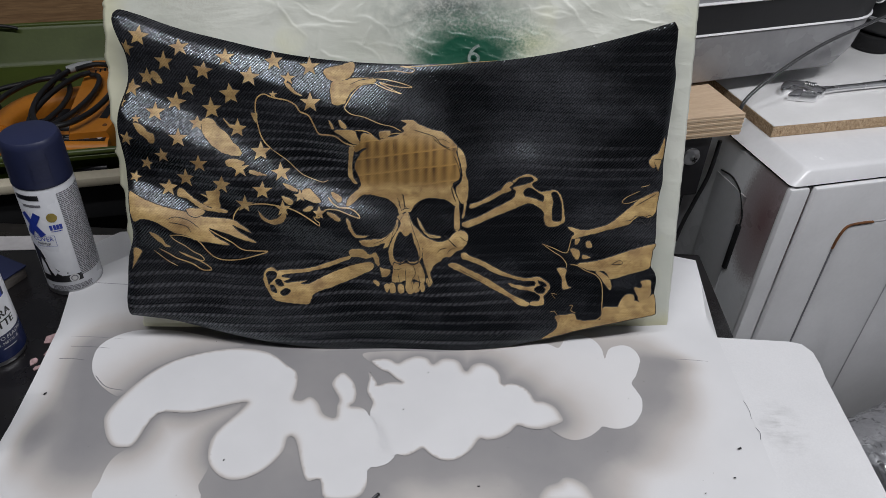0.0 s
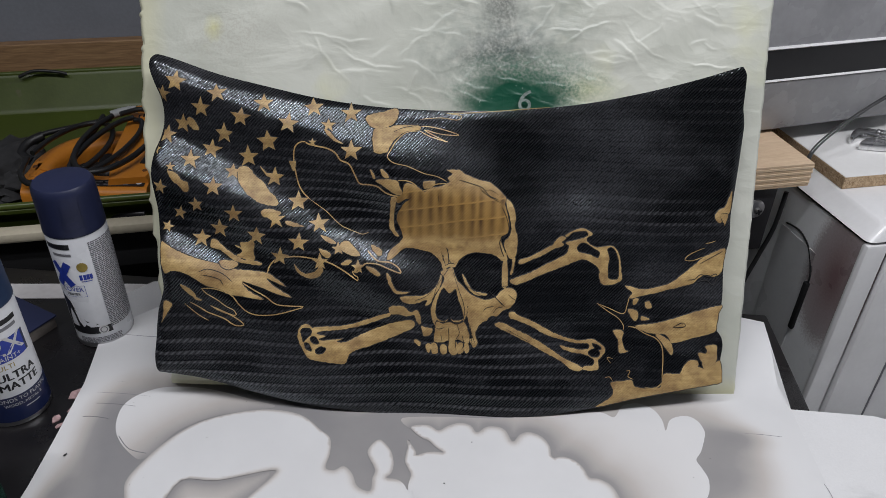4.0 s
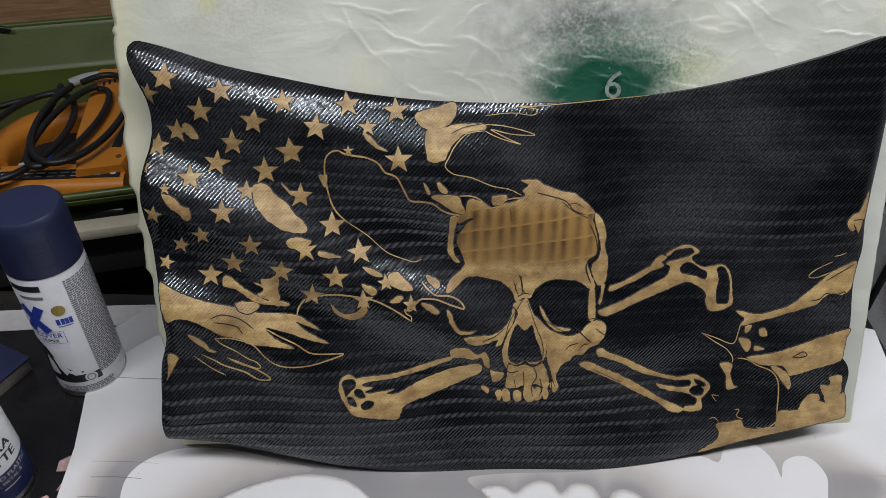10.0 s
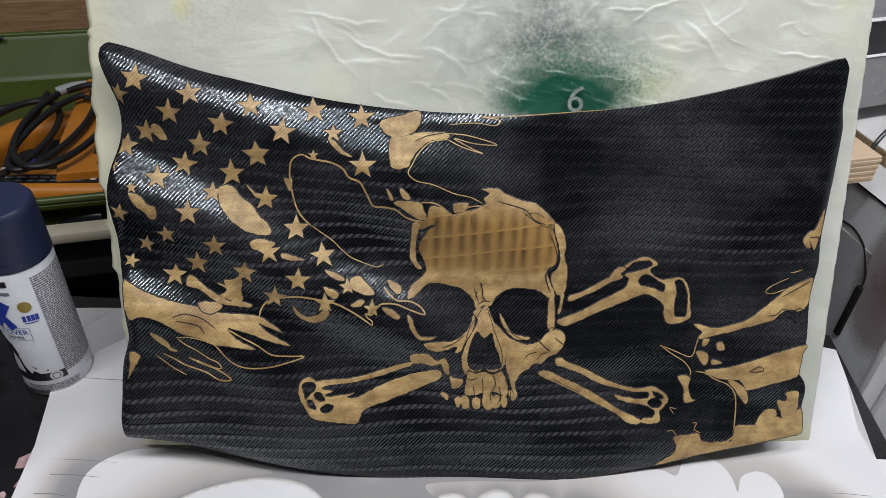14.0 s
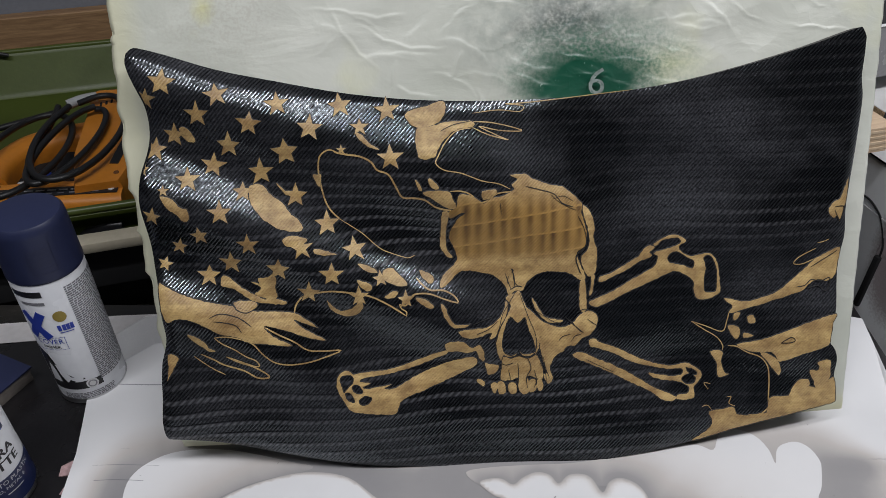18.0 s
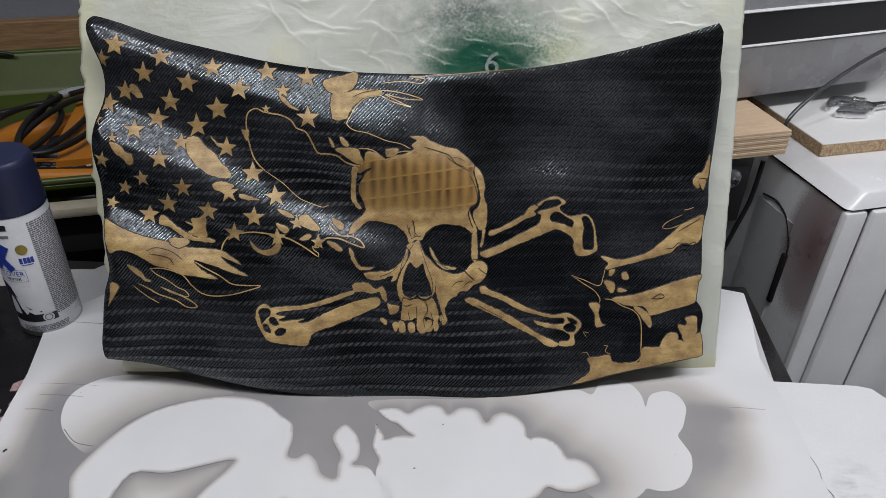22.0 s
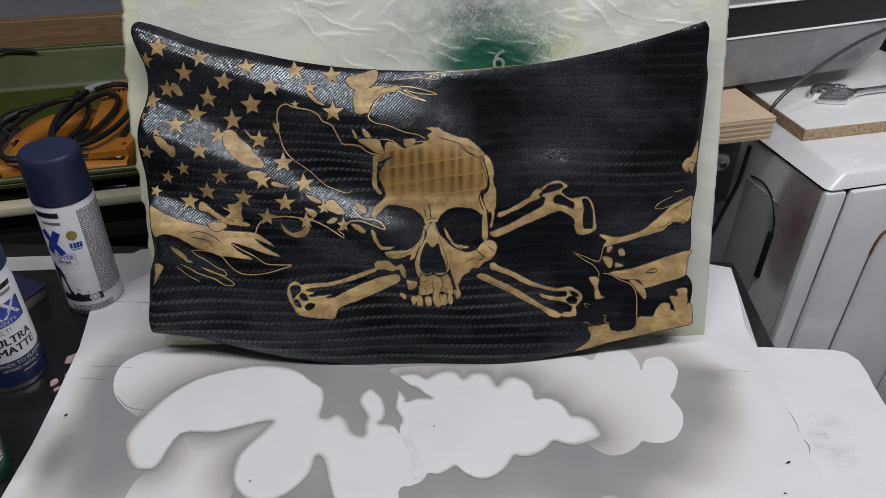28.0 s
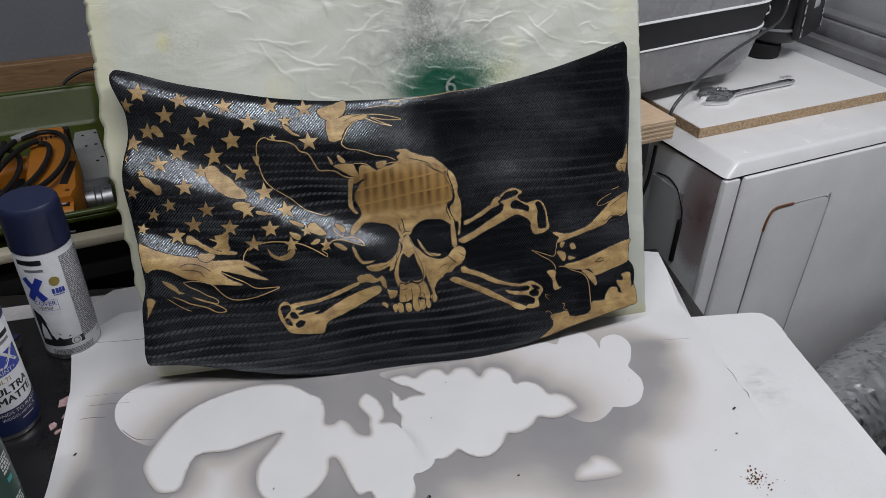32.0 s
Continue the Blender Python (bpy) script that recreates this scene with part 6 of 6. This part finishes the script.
for k in range(9):
    part("print_bar", moved(box(-0.060 + 0.0145 * k, 0.001, 0.0009, -0.049 + 0.0145 * k, 0.0035, 0.0012), tag_at), INK_WHITE, tag)
    part("print_bar", moved(box(-0.060 + 0.0145 * k, -0.005, 0.0009, -0.052 + 0.0145 * k, -0.003, 0.0012), tag_at), INK_GREY, tag)
part("round_mark", moved(lathe([(0, 0.0004), (0.004, 0.0004), (0.0042, 0)], 18), tag_at @ pose(0.079, 0, 0.0009)), INK_WHITE, tag)
part("trigger_block", box(-0.078, -0.008, 0.004, 0.048, 0.086, 0.030, 0.008), DARK, tool)
part("knob", moved(loft([[(x * k, y * k, z) for x, y in rounded(-0.020, -0.030, 0.020, 0.030, 0.010)] for k, z in ((1.0, 0.0), (1.0, 0.022), (0.92, 0.030), (0.80, 0.033))]), pose(0.010, 0.022, 0.030, 0, 0, -8)), BLACK_PLASTIC, tool, "black control block")
part("switch", box(-0.034, 0.000, 0.030, -0.020, 0.026, 0.050, 0.002), BRIGHT_BLUE, tool, "blue switch")
part("terminal", box(-0.064, 0.004, 0.030, -0.046, 0.018, 0.046, 0.002), INK_WHITE, tool)
part("end_cap", moved(loft([[(x, y, z) for x, y in rounded(-0.030, 0.0, 0.030, 0.012, 0.005)] for z in (0.006, 0.074)]), pose(0.058, 0.180, 0, 0, 0, -4)), BLACK_PLASTIC, tool, "black end cap")
part("grip_insert", moved(box(-0.006, -0.035, 0, 0.006, 0.035, 0.0012), pose(0.082, 0.012, 0.0798, 0, 0, -14)), BLACK_PLASTIC, tool, "ribbed black insert")
for k in range(6):
    part("vent_slot", moved(box(-0.0014, -0.005, 0, 0.0014, 0.005, 0.0012), pose(0.044 + 0.0075 * k, 0.138 + 0.003 * k, 0.0796)), DARK, tool)
for x, y, z in ((-0.074, -0.022, 0.068), (0.036, 0.165, 0.0796), (0.072, 0.158, 0.0796), (0.078, -0.042, 0.0796), (-0.100, 0.02, 0.064)):
    part("screw", moved(lathe([(0, 0.0012), (0.0032, 0.0012), (0.0040, 0)], 12), pose(x, y, z)), RUST, tool)


def ring_cable(cx, cy, rx, ry, z, tilt, start, turns, lift):
    out = []
    n = int(14 * turns)
    for k in range(n + 1):
        a = radians(start) + 2 * math.pi * turns * k / n
        x, y = rx * math.cos(a), ry * math.sin(a)
        c, s = math.cos(radians(tilt)), math.sin(radians(tilt))
        out.append((cx + c * x - s * y, cy + s * x + c * y, z + lift * math.sin(a * 0.5 + 0.7) + 0.004 * k / n))
    return out


cord = thing("coiled_cable", room(-0.285, 1.235, ZT) @ Matrix.Diagonal((1.0, 1.12, 1.0, 1)), "thick black rubber lead coiled over the orange tool", "cable")
part("coil", tube(ring_cable(-0.048, 0.020, 0.054, 0.104, 0.082, -16, 200, 0.97, 0.004), 0.0046), RUBBER, cord)
part("coil", tube(ring_cable(0.014, 0.018, 0.032, 0.096, 0.088, -20, 100, 1.0, 0.004), 0.0046), RUBBER, cord)
part("coil", tube(ring_cable(0.030, 0.030, 0.054, 0.110, 0.094, -14, 140, 0.97, 0.004), 0.0046), RUBBER, cord)
part("strand", tube([(-0.012, 0.122, 0.092), (-0.018, 0.07, 0.090), (-0.034, 0.01, 0.088), (-0.030, -0.05, 0.086)], 0.0046), RUBBER, cord)
part("lead", tube([(0.0, 0.122, 0.086), (-0.06, 0.126, 0.074), (-0.11, 0.124, 0.066), (-0.13, 0.120, 0.060)], 0.0046), RUBBER, cord)
part("plug", tube([(-0.118, 0.122, 0.062), (-0.14, 0.112, 0.056), (-0.150, 0.09, 0.046), (-0.13, 0.075, 0.038)], 0.0085, 4, 12), RUBBER, cord)
part("sleeve", tube([(0.0, 0.128, 0.090), (0.02, 0.136, 0.092), (0.042, 0.140, 0.092)], 0.0075, 4, 10), GREY_PLATE, cord, "grey cable sleeve")

bracket = thing("perforated_plate", room(-0.175, 1.478, ZT, -4), "grey sheet-metal plate with drilled holes, in the tub", "metal plate")
part("plate", slab([(-0.034, -0.125), (0.040, -0.125), (0.034, -0.04), (0.013, 0.112), (-0.028, 0.108)], 0.0, 0.003, 0.0006), GREY_PLATE, bracket)
for x, y in ((-0.012, 0.085), (0.012, 0.092), (-0.004, 0.03), (0.014, 0.034), (-0.022, -0.03), (0.018, -0.045), (0.026, -0.030), (-0.016, -0.075)):
    part("hole", moved(lathe([(0, 0.0004), (0.0030, 0.0004), (0.0034, 0)], 14), pose(x, y, 0.003)), DARK, bracket)
clamp = thing("pipe_clamp", room(-0.183, 1.228, ZT), "ribbed galvanised pipe fitting lying in the tub", "pipe fitting")
part("barrel", moved(lathe([(0.014, -0.046), (0.018, -0.046), (0.018, -0.030), (0.0225, -0.028), (0.0225, -0.012), (0.0195, -0.010), (0.0195, -0.004), (0.0235, -0.002), (0.0235, 0.012), (0.0200, 0.014), (0.0200, 0.022), (0.0230, 0.024), (0.0230, 0.040), (0.018, 0.043), (0.014, 0.043)], 32), pose(0, 0, 0.024, 0, 90, 0)), ZINC, clamp)
for x in (-0.020, 0.005, 0.032):
    part("rivet", moved(lathe([(0, 0.004), (0.004, 0.0035), (0.005, 0)], 14), pose(x, -0.004, 0.0445)), ZINC, clamp)
part("lug", box(-0.040, 0.018, 0.0, 0.04, 0.032, 0.050, 0.003), ZINC, clamp)


def crumple(seed, sx, sy, sz):
    bm = bmesh.new()
    bmesh.ops.create_icosphere(bm, subdivisions=4, radius=1)
    for v in bm.verts:
        n = noise.fractal(v.co * 1.6 + Vector((seed, 0, 0)), 0.9, 2.1, 4)
        v.co = Vector((v.co.x * sx, v.co.y * sy, max(0, v.co.z * sz + 0.5 * sz))) * (1 + 0.45 * n)
        v.co.z = max(v.co.z, 0)
    return bm


rag = part("dark_rag", crumple(3.0, 0.085, 0.10, 0.032), plain("dark_grey_cloth", (0.035, 0.035, 0.037), 0.95, vary=0.5, scale=60, bump=0.5))
rag.matrix_world = room(-0.475, 1.33, ZT)
tagged(rag, "crumpled dark grey work glove in the tub", "glove")
tie = part("cable_end", tube([(-0.03, 0, 0.0), (-0.012, 0.004, 0.012), (0.012, 0.008, 0.020), (0.034, 0.010, 0.022)], 0.0035), RUBBER)
tie.matrix_world = room(-0.165, 1.640, 0.770)
tagged(tie, "short black cable end lying behind the tub", "cable")

# ---- washing machine with the board on it ----
U0, V0 = 0.770, 0.747
washer = thing("washing_machine", room(U0, V0, FLOOR), "white enamel laundry machine with rust and red-brown overspray", "washing machine")
hz = LID_TOP - FLOOR
part("cabinet", box(0.003, 0.006, 0.03, 0.683, 0.66, hz - 0.027, 0.012, 3), ENAMEL_SIDE, washer, "grey-white enamel cabinet")
part("lid", loft([[(x, y, z) for x, y in rounded(j, i, 0.686 - i, 0.665 - i, r)] for i, j, r, z in ((0.003, 0.003, 0.008, hz - 0.0245), (0.0, 0.0, 0.011, hz - 0.0225), (0.007, 0.0205, 0.010, hz - 0.0050), (0.011, 0.0235, 0.010, hz - 0.0014), (0.018, 0.027, 0.010, hz))]), ENAMEL, washer, "white enamel lid with a bevelled edge")
part("lid_gap", loft([[(x, y, z) for x, y in rounded(0.006, 0.006, 0.680, 0.658, 0.01)] for z in (hz - 0.029, hz - 0.0242)]), DARK, washer, "dark gap under the lid")
part("front_sheet", box(0.040, -0.006, 0.06, 0.683, 0.0055, hz - 0.0265, 0.004), ENAMEL, washer, "white enamel front sheet")
part("front_corner", box(0.0, -0.002, 0.05, 0.0355, 0.012, hz - 0.0267, 0.006), ENAMEL, washer)
part("door", loft([[(x, y, z) for x, z in rounded(0.118 + i, 0.28 + i, 0.266 - i, 0.826 - i, 0.022 - i * 0.5)] for i, y in ((0.0, -0.006), (0.0, -0.0072), (0.003, -0.0082))]), ENAMEL, washer, "raised enamel door")
part("door_seam", tube([(0.117, -0.0066, 0.30), (0.1155, -0.0066, 0.74), (0.117, -0.0066, 0.800), (0.126, -0.0066, 0.826), (0.145, -0.0066, 0.8285)], 0.0014, 8, 8), INK_GREY, washer)
part("rust_streak", tube([(0.1150, -0.0075, 0.785), (0.1175, -0.0075, 0.808), (0.1265, -0.0075, 0.826), (0.150, -0.0075, 0.829), (0.172, -0.0075, 0.8285)], 0.0021, 8, 8), RUST, washer, "brown rust along the door edge")
part("door_seam", tube([(0.172, -0.0066, 0.8280), (0.240, -0.0066, 0.8270), (0.258, -0.0066, 0.8230), (0.2665, -0.0066, 0.80), (0.268, -0.0066, 0.50), (0.269, -0.0066, 0.32)], 0.0012, 8, 8), plain("pale_seam_grey", (0.42, 0.42, 0.43), 0.5), washer)
part("side_seam", tube([(0.002, 0.160, 0.843), (0.002, 0.131, 0.848), (0.002, 0.108, 0.841), (0.002, 0.095, 0.830), (0.002, 0.080, 0.805), (0.002, 0.077, 0.786)], 0.0014, 8, 8), DARK, washer)
part("side_slot", box(-0.003, 0.073, 0.698, 0.004, 0.082, 0.787, 0.002), DARK, washer)
part("side_trim", box(0.0016, 0.083, 0.30, 0.0032, 0.168, 0.836), ENAMEL_SIDE, washer)

board = thing("chipboard_panel", room(0.797, 0.852, LID_TOP, -0.5), "white melamine chipboard with raw speckled edges on the machine", "board")
chip_m, ct, cb = nodes_of("raw_chipboard_edge")
cv = coords(ct)
chips = ct.nodes.new("ShaderNodeTexVoronoi")
chips.inputs["Scale"].default_value = 620
ct.links.new(cv, chips.inputs["Vector"])
ct.links.new(blend(ct, 0.5, ramp(ct, chips.outputs["Color"], [(0.1, (0.14, 0.07, 0.03)), (0.45, (0.52, 0.36, 0.21)), (0.9, (0.74, 0.58, 0.40))]), ramp(ct, noise_of(ct, cv, 160, 4), [(0.35, (0.34, 0.21, 0.11)), (0.65, (0.66, 0.50, 0.32))])), cb.inputs["Base Color"])
cb.inputs["Roughness"].default_value = 0.85
bumped(ct, cb, chips.outputs["Distance"], 0.5, 0.002)
part("core", box(0, 0, 0.0004, 0.475, 0.36, 0.0185, 0.0006, 1), chip_m, board, "raw speckled chipboard core")
part("facing", box(0.0004, 0.0004, 0.0188, 0.4746, 0.3596, 0.0200, 0.0004, 1), MELAMINE, board, "white melamine facing")
part("barcode_stamp", merged(*(moved(strip(0.0009 + 0.0006 * (k % 3), 0.011, 1), pose(0.318 + 0.0031 * k, 0.128, 0.0203)) for k in range(10)), moved(strip(0.038, 0.0012, 2), pose(0.318, 0.122, 0.0203)), moved(strip(0.030, 0.0012, 2), pose(0.310, 0.118, 0.0203))), plain("faded_grey_ink", (0.36, 0.36, 0.36), 0.5), board, "faded grey stamp", False)

# Adjustable wrench.
wrench = thing("adjustable_wrench", room(0.888, 0.950, BOARD_TOP + 0.0004), "worn chrome adjustable wrench lying on the white board", "wrench")
shaft = []
for x, y, half, z0, z1 in ((0.046, -0.009, 0.0115, 0.001, 0.0115), (0.060, -0.0085, 0.0090, 0.0015, 0.0105), (0.085, -0.007, 0.0066, 0.002, 0.0100), (0.14, -0.005, 0.0070, 0.002, 0.0098), (0.190, -0.0025, 0.0084, 0.0018, 0.0098), (0.212, -0.0015, 0.0088, 0.0015, 0.0095), (0.222, -0.001, 0.0070, 0.0015, 0.0092), (0.227, -0.001, 0.0040, 0.002, 0.0085)):
    shaft.append([(x, y + w, z) for w, z in rounded(-half, z0, half, z1, min(0.0045, half * 0.6), 5)])
part("shaft", loft(shaft), CHROME, wrench)
part("shaft_recess", moved(box(0.085, -0.0026, 0.0096, 0.185, 0.0026, 0.0103, 0.0006), pose(0, -0.0095, 0, 0, 0, 2)), STEEL, wrench)
part("hang_hole", moved(lathe([(0, 0.0005), (0.0050, 0.0005), (0.0062, 0.0012), (0.0068, 0)], 20), pose(0.213, -0.0015, 0.0092) @ Matrix.Scale(0.75, 4)), DARK, wrench)
part("fixed_jaw", slab([(p.x, p.y) for p in smooth_line([(0.062, -0.016, 0), (0.058, 0.000, 0), (0.051, 0.008, 0), (0.043, 0.019, 0), (0.032, 0.026, 0), (0.018, 0.027, 0), (0.002, 0.018, 0), (-0.012, 0.004, 0), (-0.013, -0.004, 0), (0.000, 0.002, 0), (0.012, 0.007, 0), (0.022, 0.003, 0), (0.032, -0.012, 0), (0.046, -0.026, 0)], 4, True)], 0.0, 0.0125, 0.003), CHROME, wrench)
part("moving_jaw", slab([(p.x, p.y) for p in smooth_line([(-0.014, -0.021, 0), (0.002, -0.010, 0), (0.020, -0.004, 0), (0.030, -0.012, 0), (0.037, -0.026, 0), (0.030, -0.036, 0), (0.016, -0.034, 0), (0.000, -0.028, 0)], 4, True)], 0.001, 0.0118, 0.0028), CHROME, wrench)
part("knurl", moved(lathe([(0, -0.009), (0.0055, -0.009), (0.0064, -0.006), (0.0050, -0.0045), (0.0064, -0.003), (0.0050, -0.0015), (0.0064, 0), (0.0050, 0.0015), (0.0064, 0.003), (0.0050, 0.0045), (0.0064, 0.006), (0.0055, 0.009), (0, 0.009)], 18), pose(0.042, 0.000, 0.0125, 0, 90, -35)), STEEL, wrench)

# Dark grey case with two bright trims, on the bench and the board.
case = thing("equipment_case", room(0.965, 1.253, BENCH_TOP + 0.001, 5.5), "glossy dark grey equipment case with two silver trim lines", "case")


def case_ring(inset_x, inset_y, z, r):
    return [(x, y, z) for x, y in rounded(-0.62 + inset_x, -0.275 + inset_y, 0.072 - inset_x, 0.275 - inset_y, r, 8)]


part("lower_shell", loft([case_ring(0.028, 0.016, 0.0, 0.075), case_ring(0.014, 0.004, 0.006, 0.085), case_ring(0.000, -0.006, 0.032, 0.09), case_ring(-0.010, -0.014, 0.089, 0.095)]), CASE_GREY, case)
part("silver_trim", loft([case_ring(-0.012, -0.014, 0.0895, 0.096), case_ring(-0.014, -0.016, 0.091, 0.097), case_ring(-0.012, -0.014, 0.0930, 0.096)]), SILVER, case, "bright silver trim line")
part("middle_shell", loft([case_ring(-0.0115, -0.013, 0.0930, 0.095), case_ring(-0.0155, -0.016, 0.138, 0.095)]), BLACK_PLASTIC, case)
part("silver_trim", loft([case_ring(-0.0165, -0.0175, 0.138, 0.096), case_ring(-0.018, -0.019, 0.1395, 0.096), case_ring(-0.0165, -0.0175, 0.1418, 0.096)]), SILVER, case, "bright silver trim line")
part("upper_shell", loft([case_ring(-0.015, -0.015, 0.1418, 0.095), case_ring(-0.014, -0.014, 0.25, 0.095), case_ring(0.004, 0.004, 0.275, 0.085), case_ring(0.03, 0.03, 0.285, 0.07)]), CASE_GREY, case)

# Round black appliance with its power pack beyond the case.
pot = thing("round_appliance", room(1.21, 1.118, BOARD_TOP), "black round appliance with a finned panel on a rough foot", "appliance")
part("foot", moved(lathe([(0, 0), (0.036, 0), (0.0385, 0.004), (0.0375, 0.008), (0.0385, 0.013), (0.037, 0.028), (0.034, 0.031), (0, 0.031)]), pose(-0.022, -0.008, 0)), plain("rough_black_foam", (0.014, 0.014, 0.015), 0.95, grain=220, bump=1.0), pot, "rough black foot")
part("drum", lathe([(0.0, 0.0315), (0.046, 0.0315), (0.056, 0.036), (0.062, 0.046), (0.065, 0.070), (0.066, 0.22), (0.058, 0.232), (0, 0.234)]), BLACK_PLASTIC, pot)
part("band", lathe([(0.0655, 0.062), (0.0672, 0.063), (0.0672, 0.067), (0.0655, 0.068)]), CASE_GREY, pot)
part("hub", moved(lathe([(0, 0.0), (0.010, 0.0), (0.012, 0.003), (0.010, 0.006), (0, 0.0065)], 24), pose(-0.062, -0.028, 0.105, 0, -75, 20)), CHROME, pot)
plate = part("side_panel", moved(box(0, -0.006, 0.0, 0.135, 0.010, 0.20, 0.003), pose(-0.010, -0.078, 0.048, -5, 0, 24)), BLACK_PLASTIC, pot, "flat black panel")
part("panel_label", moved(box(0.062, -0.0078, 0.055, 0.094, -0.0066, 0.095, 0.0003), pose(-0.010, -0.078, 0.048, -5, 0, 24)), INK_WHITE, plate, "white label")
for x in (0.001, 0.126):
    for k in range(8):
        part("fin", moved(box(x, -0.0085, 0.006 + 0.024 * k, x + 0.008, -0.0064, 0.024 + 0.024 * k, 0.0008), pose(-0.010, -0.078, 0.048, -5, 0, 24)), CHROME, plate, "chrome fin")

cable = part("cable", tube([(0.752, 0.880, BENCH_TOP - 0.030), (0.760, 0.888, BENCH_TOP + 0.004), (0.815, 0.905, BENCH_TOP + 0.036), (0.905, 0.930, BENCH_TOP + 0.068), (1.01, 0.965, BENCH_TOP + 0.082), (1.085, 0.995, BENCH_TOP + 0.090), (1.125, 1.02, BENCH_TOP + 0.112), (1.140, 1.035, BENCH_TOP + 0.162), (1.150, 1.045, BENCH_TOP + 0.252)], 0.0030, 8), CABLE_SILVER)
cable.matrix_world = room(0, 0)
tagged(cable, "glossy dark cable looping from the bench to the appliance", "cable")

ledge = thing("machine_console", room(1.388, 0.74, LID_TOP), "dark grey ledge along the machine's far edge", "ledge")
part("ledge_base", box(0.0, 0.0, 0.001, 0.035, 0.66, 0.022, 0.003), plain("mid_grey_plastic", (0.20, 0.20, 0.205), 0.35), ledge, "mid grey ledge")
part("ledge_groove", box(0.036, 0.0, 0.001, 0.10, 0.66, 0.012, 0.001), DARK, ledge)
part("ledge_face", box(0.050, 0.0, 0.0125, 0.085, 0.66, 0.052, 0.003), CASE_GREY, ledge)
part("ledge_top", box(0.060, 0.0, 0.0525, 0.11, 0.66, 0.064, 0.004), plain("soft_grey_plastic", (0.26, 0.26, 0.265), 0.4), ledge)
structure("wall_partition", box(1.52, 0.3, FLOOR, 1.555, 1.698, 2.298), WALL_PALE, room(0, 0), "pale grey painted partition wall")


# ---- foil duct on the floor side ----
def duct(knots, radius, ribs):
    """Thin foil crumpled between the turns of a wire spiral."""
    line = smooth_line(knots, 60)
    bm, rings, side, n, round_by = bmesh.new(), [], Vector((0, 0, 1)), len(line), 110
    for i, p in enumerate(line):
        ahead = (line[min(i + 1, n - 1)] - line[max(i - 1, 0)]).normalized()
        side = (side - ahead * side.dot(ahead)).normalized()
        other = ahead.cross(side)
        rib = abs(math.cos(math.pi * ribs * i / n)) ** 14
        ring = []
        for k in range(round_by):
            a = 2 * math.pi * k / round_by
            way = math.cos(a) * side + math.sin(a) * other
            at = p + way * radius
            slack = (1 - rib) * (0.0050 * abs(noise.noise(at * 55)) + 0.0040 * abs(noise.noise(at * 120 + ahead)) + 0.0016 * noise.noise(at * 260))
            ring.append(bm.verts.new(p + way * (radius * (0.965 + 0.03 * rib) + slack)))
        rings.append(ring)
    for a, b in zip(rings, rings[1:]):
        for k in range(round_by):
            bm.faces.new((a[k], a[(k + 1) % round_by], b[(k + 1) % round_by], b[k]))
    bmesh.ops.recalc_face_normals(bm, faces=bm.faces[:])
    return bm


pipe = part("vent_duct", duct([(0.70, 0.505, 0.335), (0.95, 0.540, 0.345), (1.20, 0.585, 0.355), (1.44, 0.63, 0.365)], 0.088, 20), FOIL)
pipe.matrix_world = room(0, 0)
tagged(pipe, "crinkled silver foil vent duct beside the machine", "duct")

# Small litter on the card.
grit = random.Random(8)
dots = []
for k in range(70):
    r = abs(grit.gauss(0, 0.5))
    a = grit.uniform(0, 6.28)
    dots.append(moved(box(-1, -0.7, 0, 1, 0.7, 0.8), pose(0.326 + 0.026 * r * math.cos(a), 0.412 - 0.016 * r * math.sin(a) - 0.006 * r * math.cos(a), CARD_TOP + 0.0006, 0, 0, grit.uniform(0, 90)) @ Matrix.Scale(grit.uniform(0.0003, 0.0011), 4)))
crumbs = part("rust_crumbs", merged(*dots), RUST)
tagged(crumbs, "scatter of brown rust crumbs on the white card", "rust crumbs", kind="stuff")
sliver = thing("dark_sliver", pose(-0.032, 0.426, CARD_TOP + 0.0012, 0, 0, 50), "thin dark splinter of plastic lying on the card", "splinter")
part("blade", box(-0.016, -0.0016, 0, 0.016, 0.0016, 0.0018, 0.0005), INK, sliver)
part("edge", box(-0.015, -0.0004, 0.0019, 0.014, 0.0003, 0.0022), INK_GREY, sliver)
for x, y, s, a in ((0.351, 0.512, 0.0022, 30), (-0.392, 0.545, 0.0018, 60), (0.075, 0.452, 0.0012, 10), (-0.18, 0.47, 0.001, 80), (0.335, 0.475, 0.0012, 0), (0.30, 0.455, 0.0010, 40), (-0.005, 0.545, 0.0008, 0), (0.02, 0.60, 0.0008, 30)):
    ob = part("paint_speck", box(-s, -s * 0.4, 0, s, s * 0.4, 0.0006), INK)
    ob.matrix_world = pose(x, y, CARD_TOP + 0.0008, 0, 0, a)
    tagged(ob, "tiny dark speck on the white card", "paint speck", "paint specks")
tail = part("cable_end", tube([(-0.05, 0, 0.0), (-0.02, 0.003, 0.010), (0.02, 0.004, 0.006), (0.04, 0.005, 0.0)], 0.0035), RUBBER)
tail.matrix_world = room(-0.455, 1.640, 0.756)
tagged(tail, "short black cable end lying behind the tub", "cable")

lead = part("hanging_cable", tube([(0.726, 0.874, 0.800), (0.722, 0.872, 0.740), (0.708, 0.870, 0.690), (0.694, 0.869, 0.630), (0.690, 0.869, 0.520), (0.692, 0.869, FLOOR + 0.20), (0.694, 0.868, FLOOR + 0.002)], 0.0034, 8), RUBBER)
lead.matrix_world = room(0, 0)
tagged(lead, "black cable hanging down beside the bench leg", "cable")
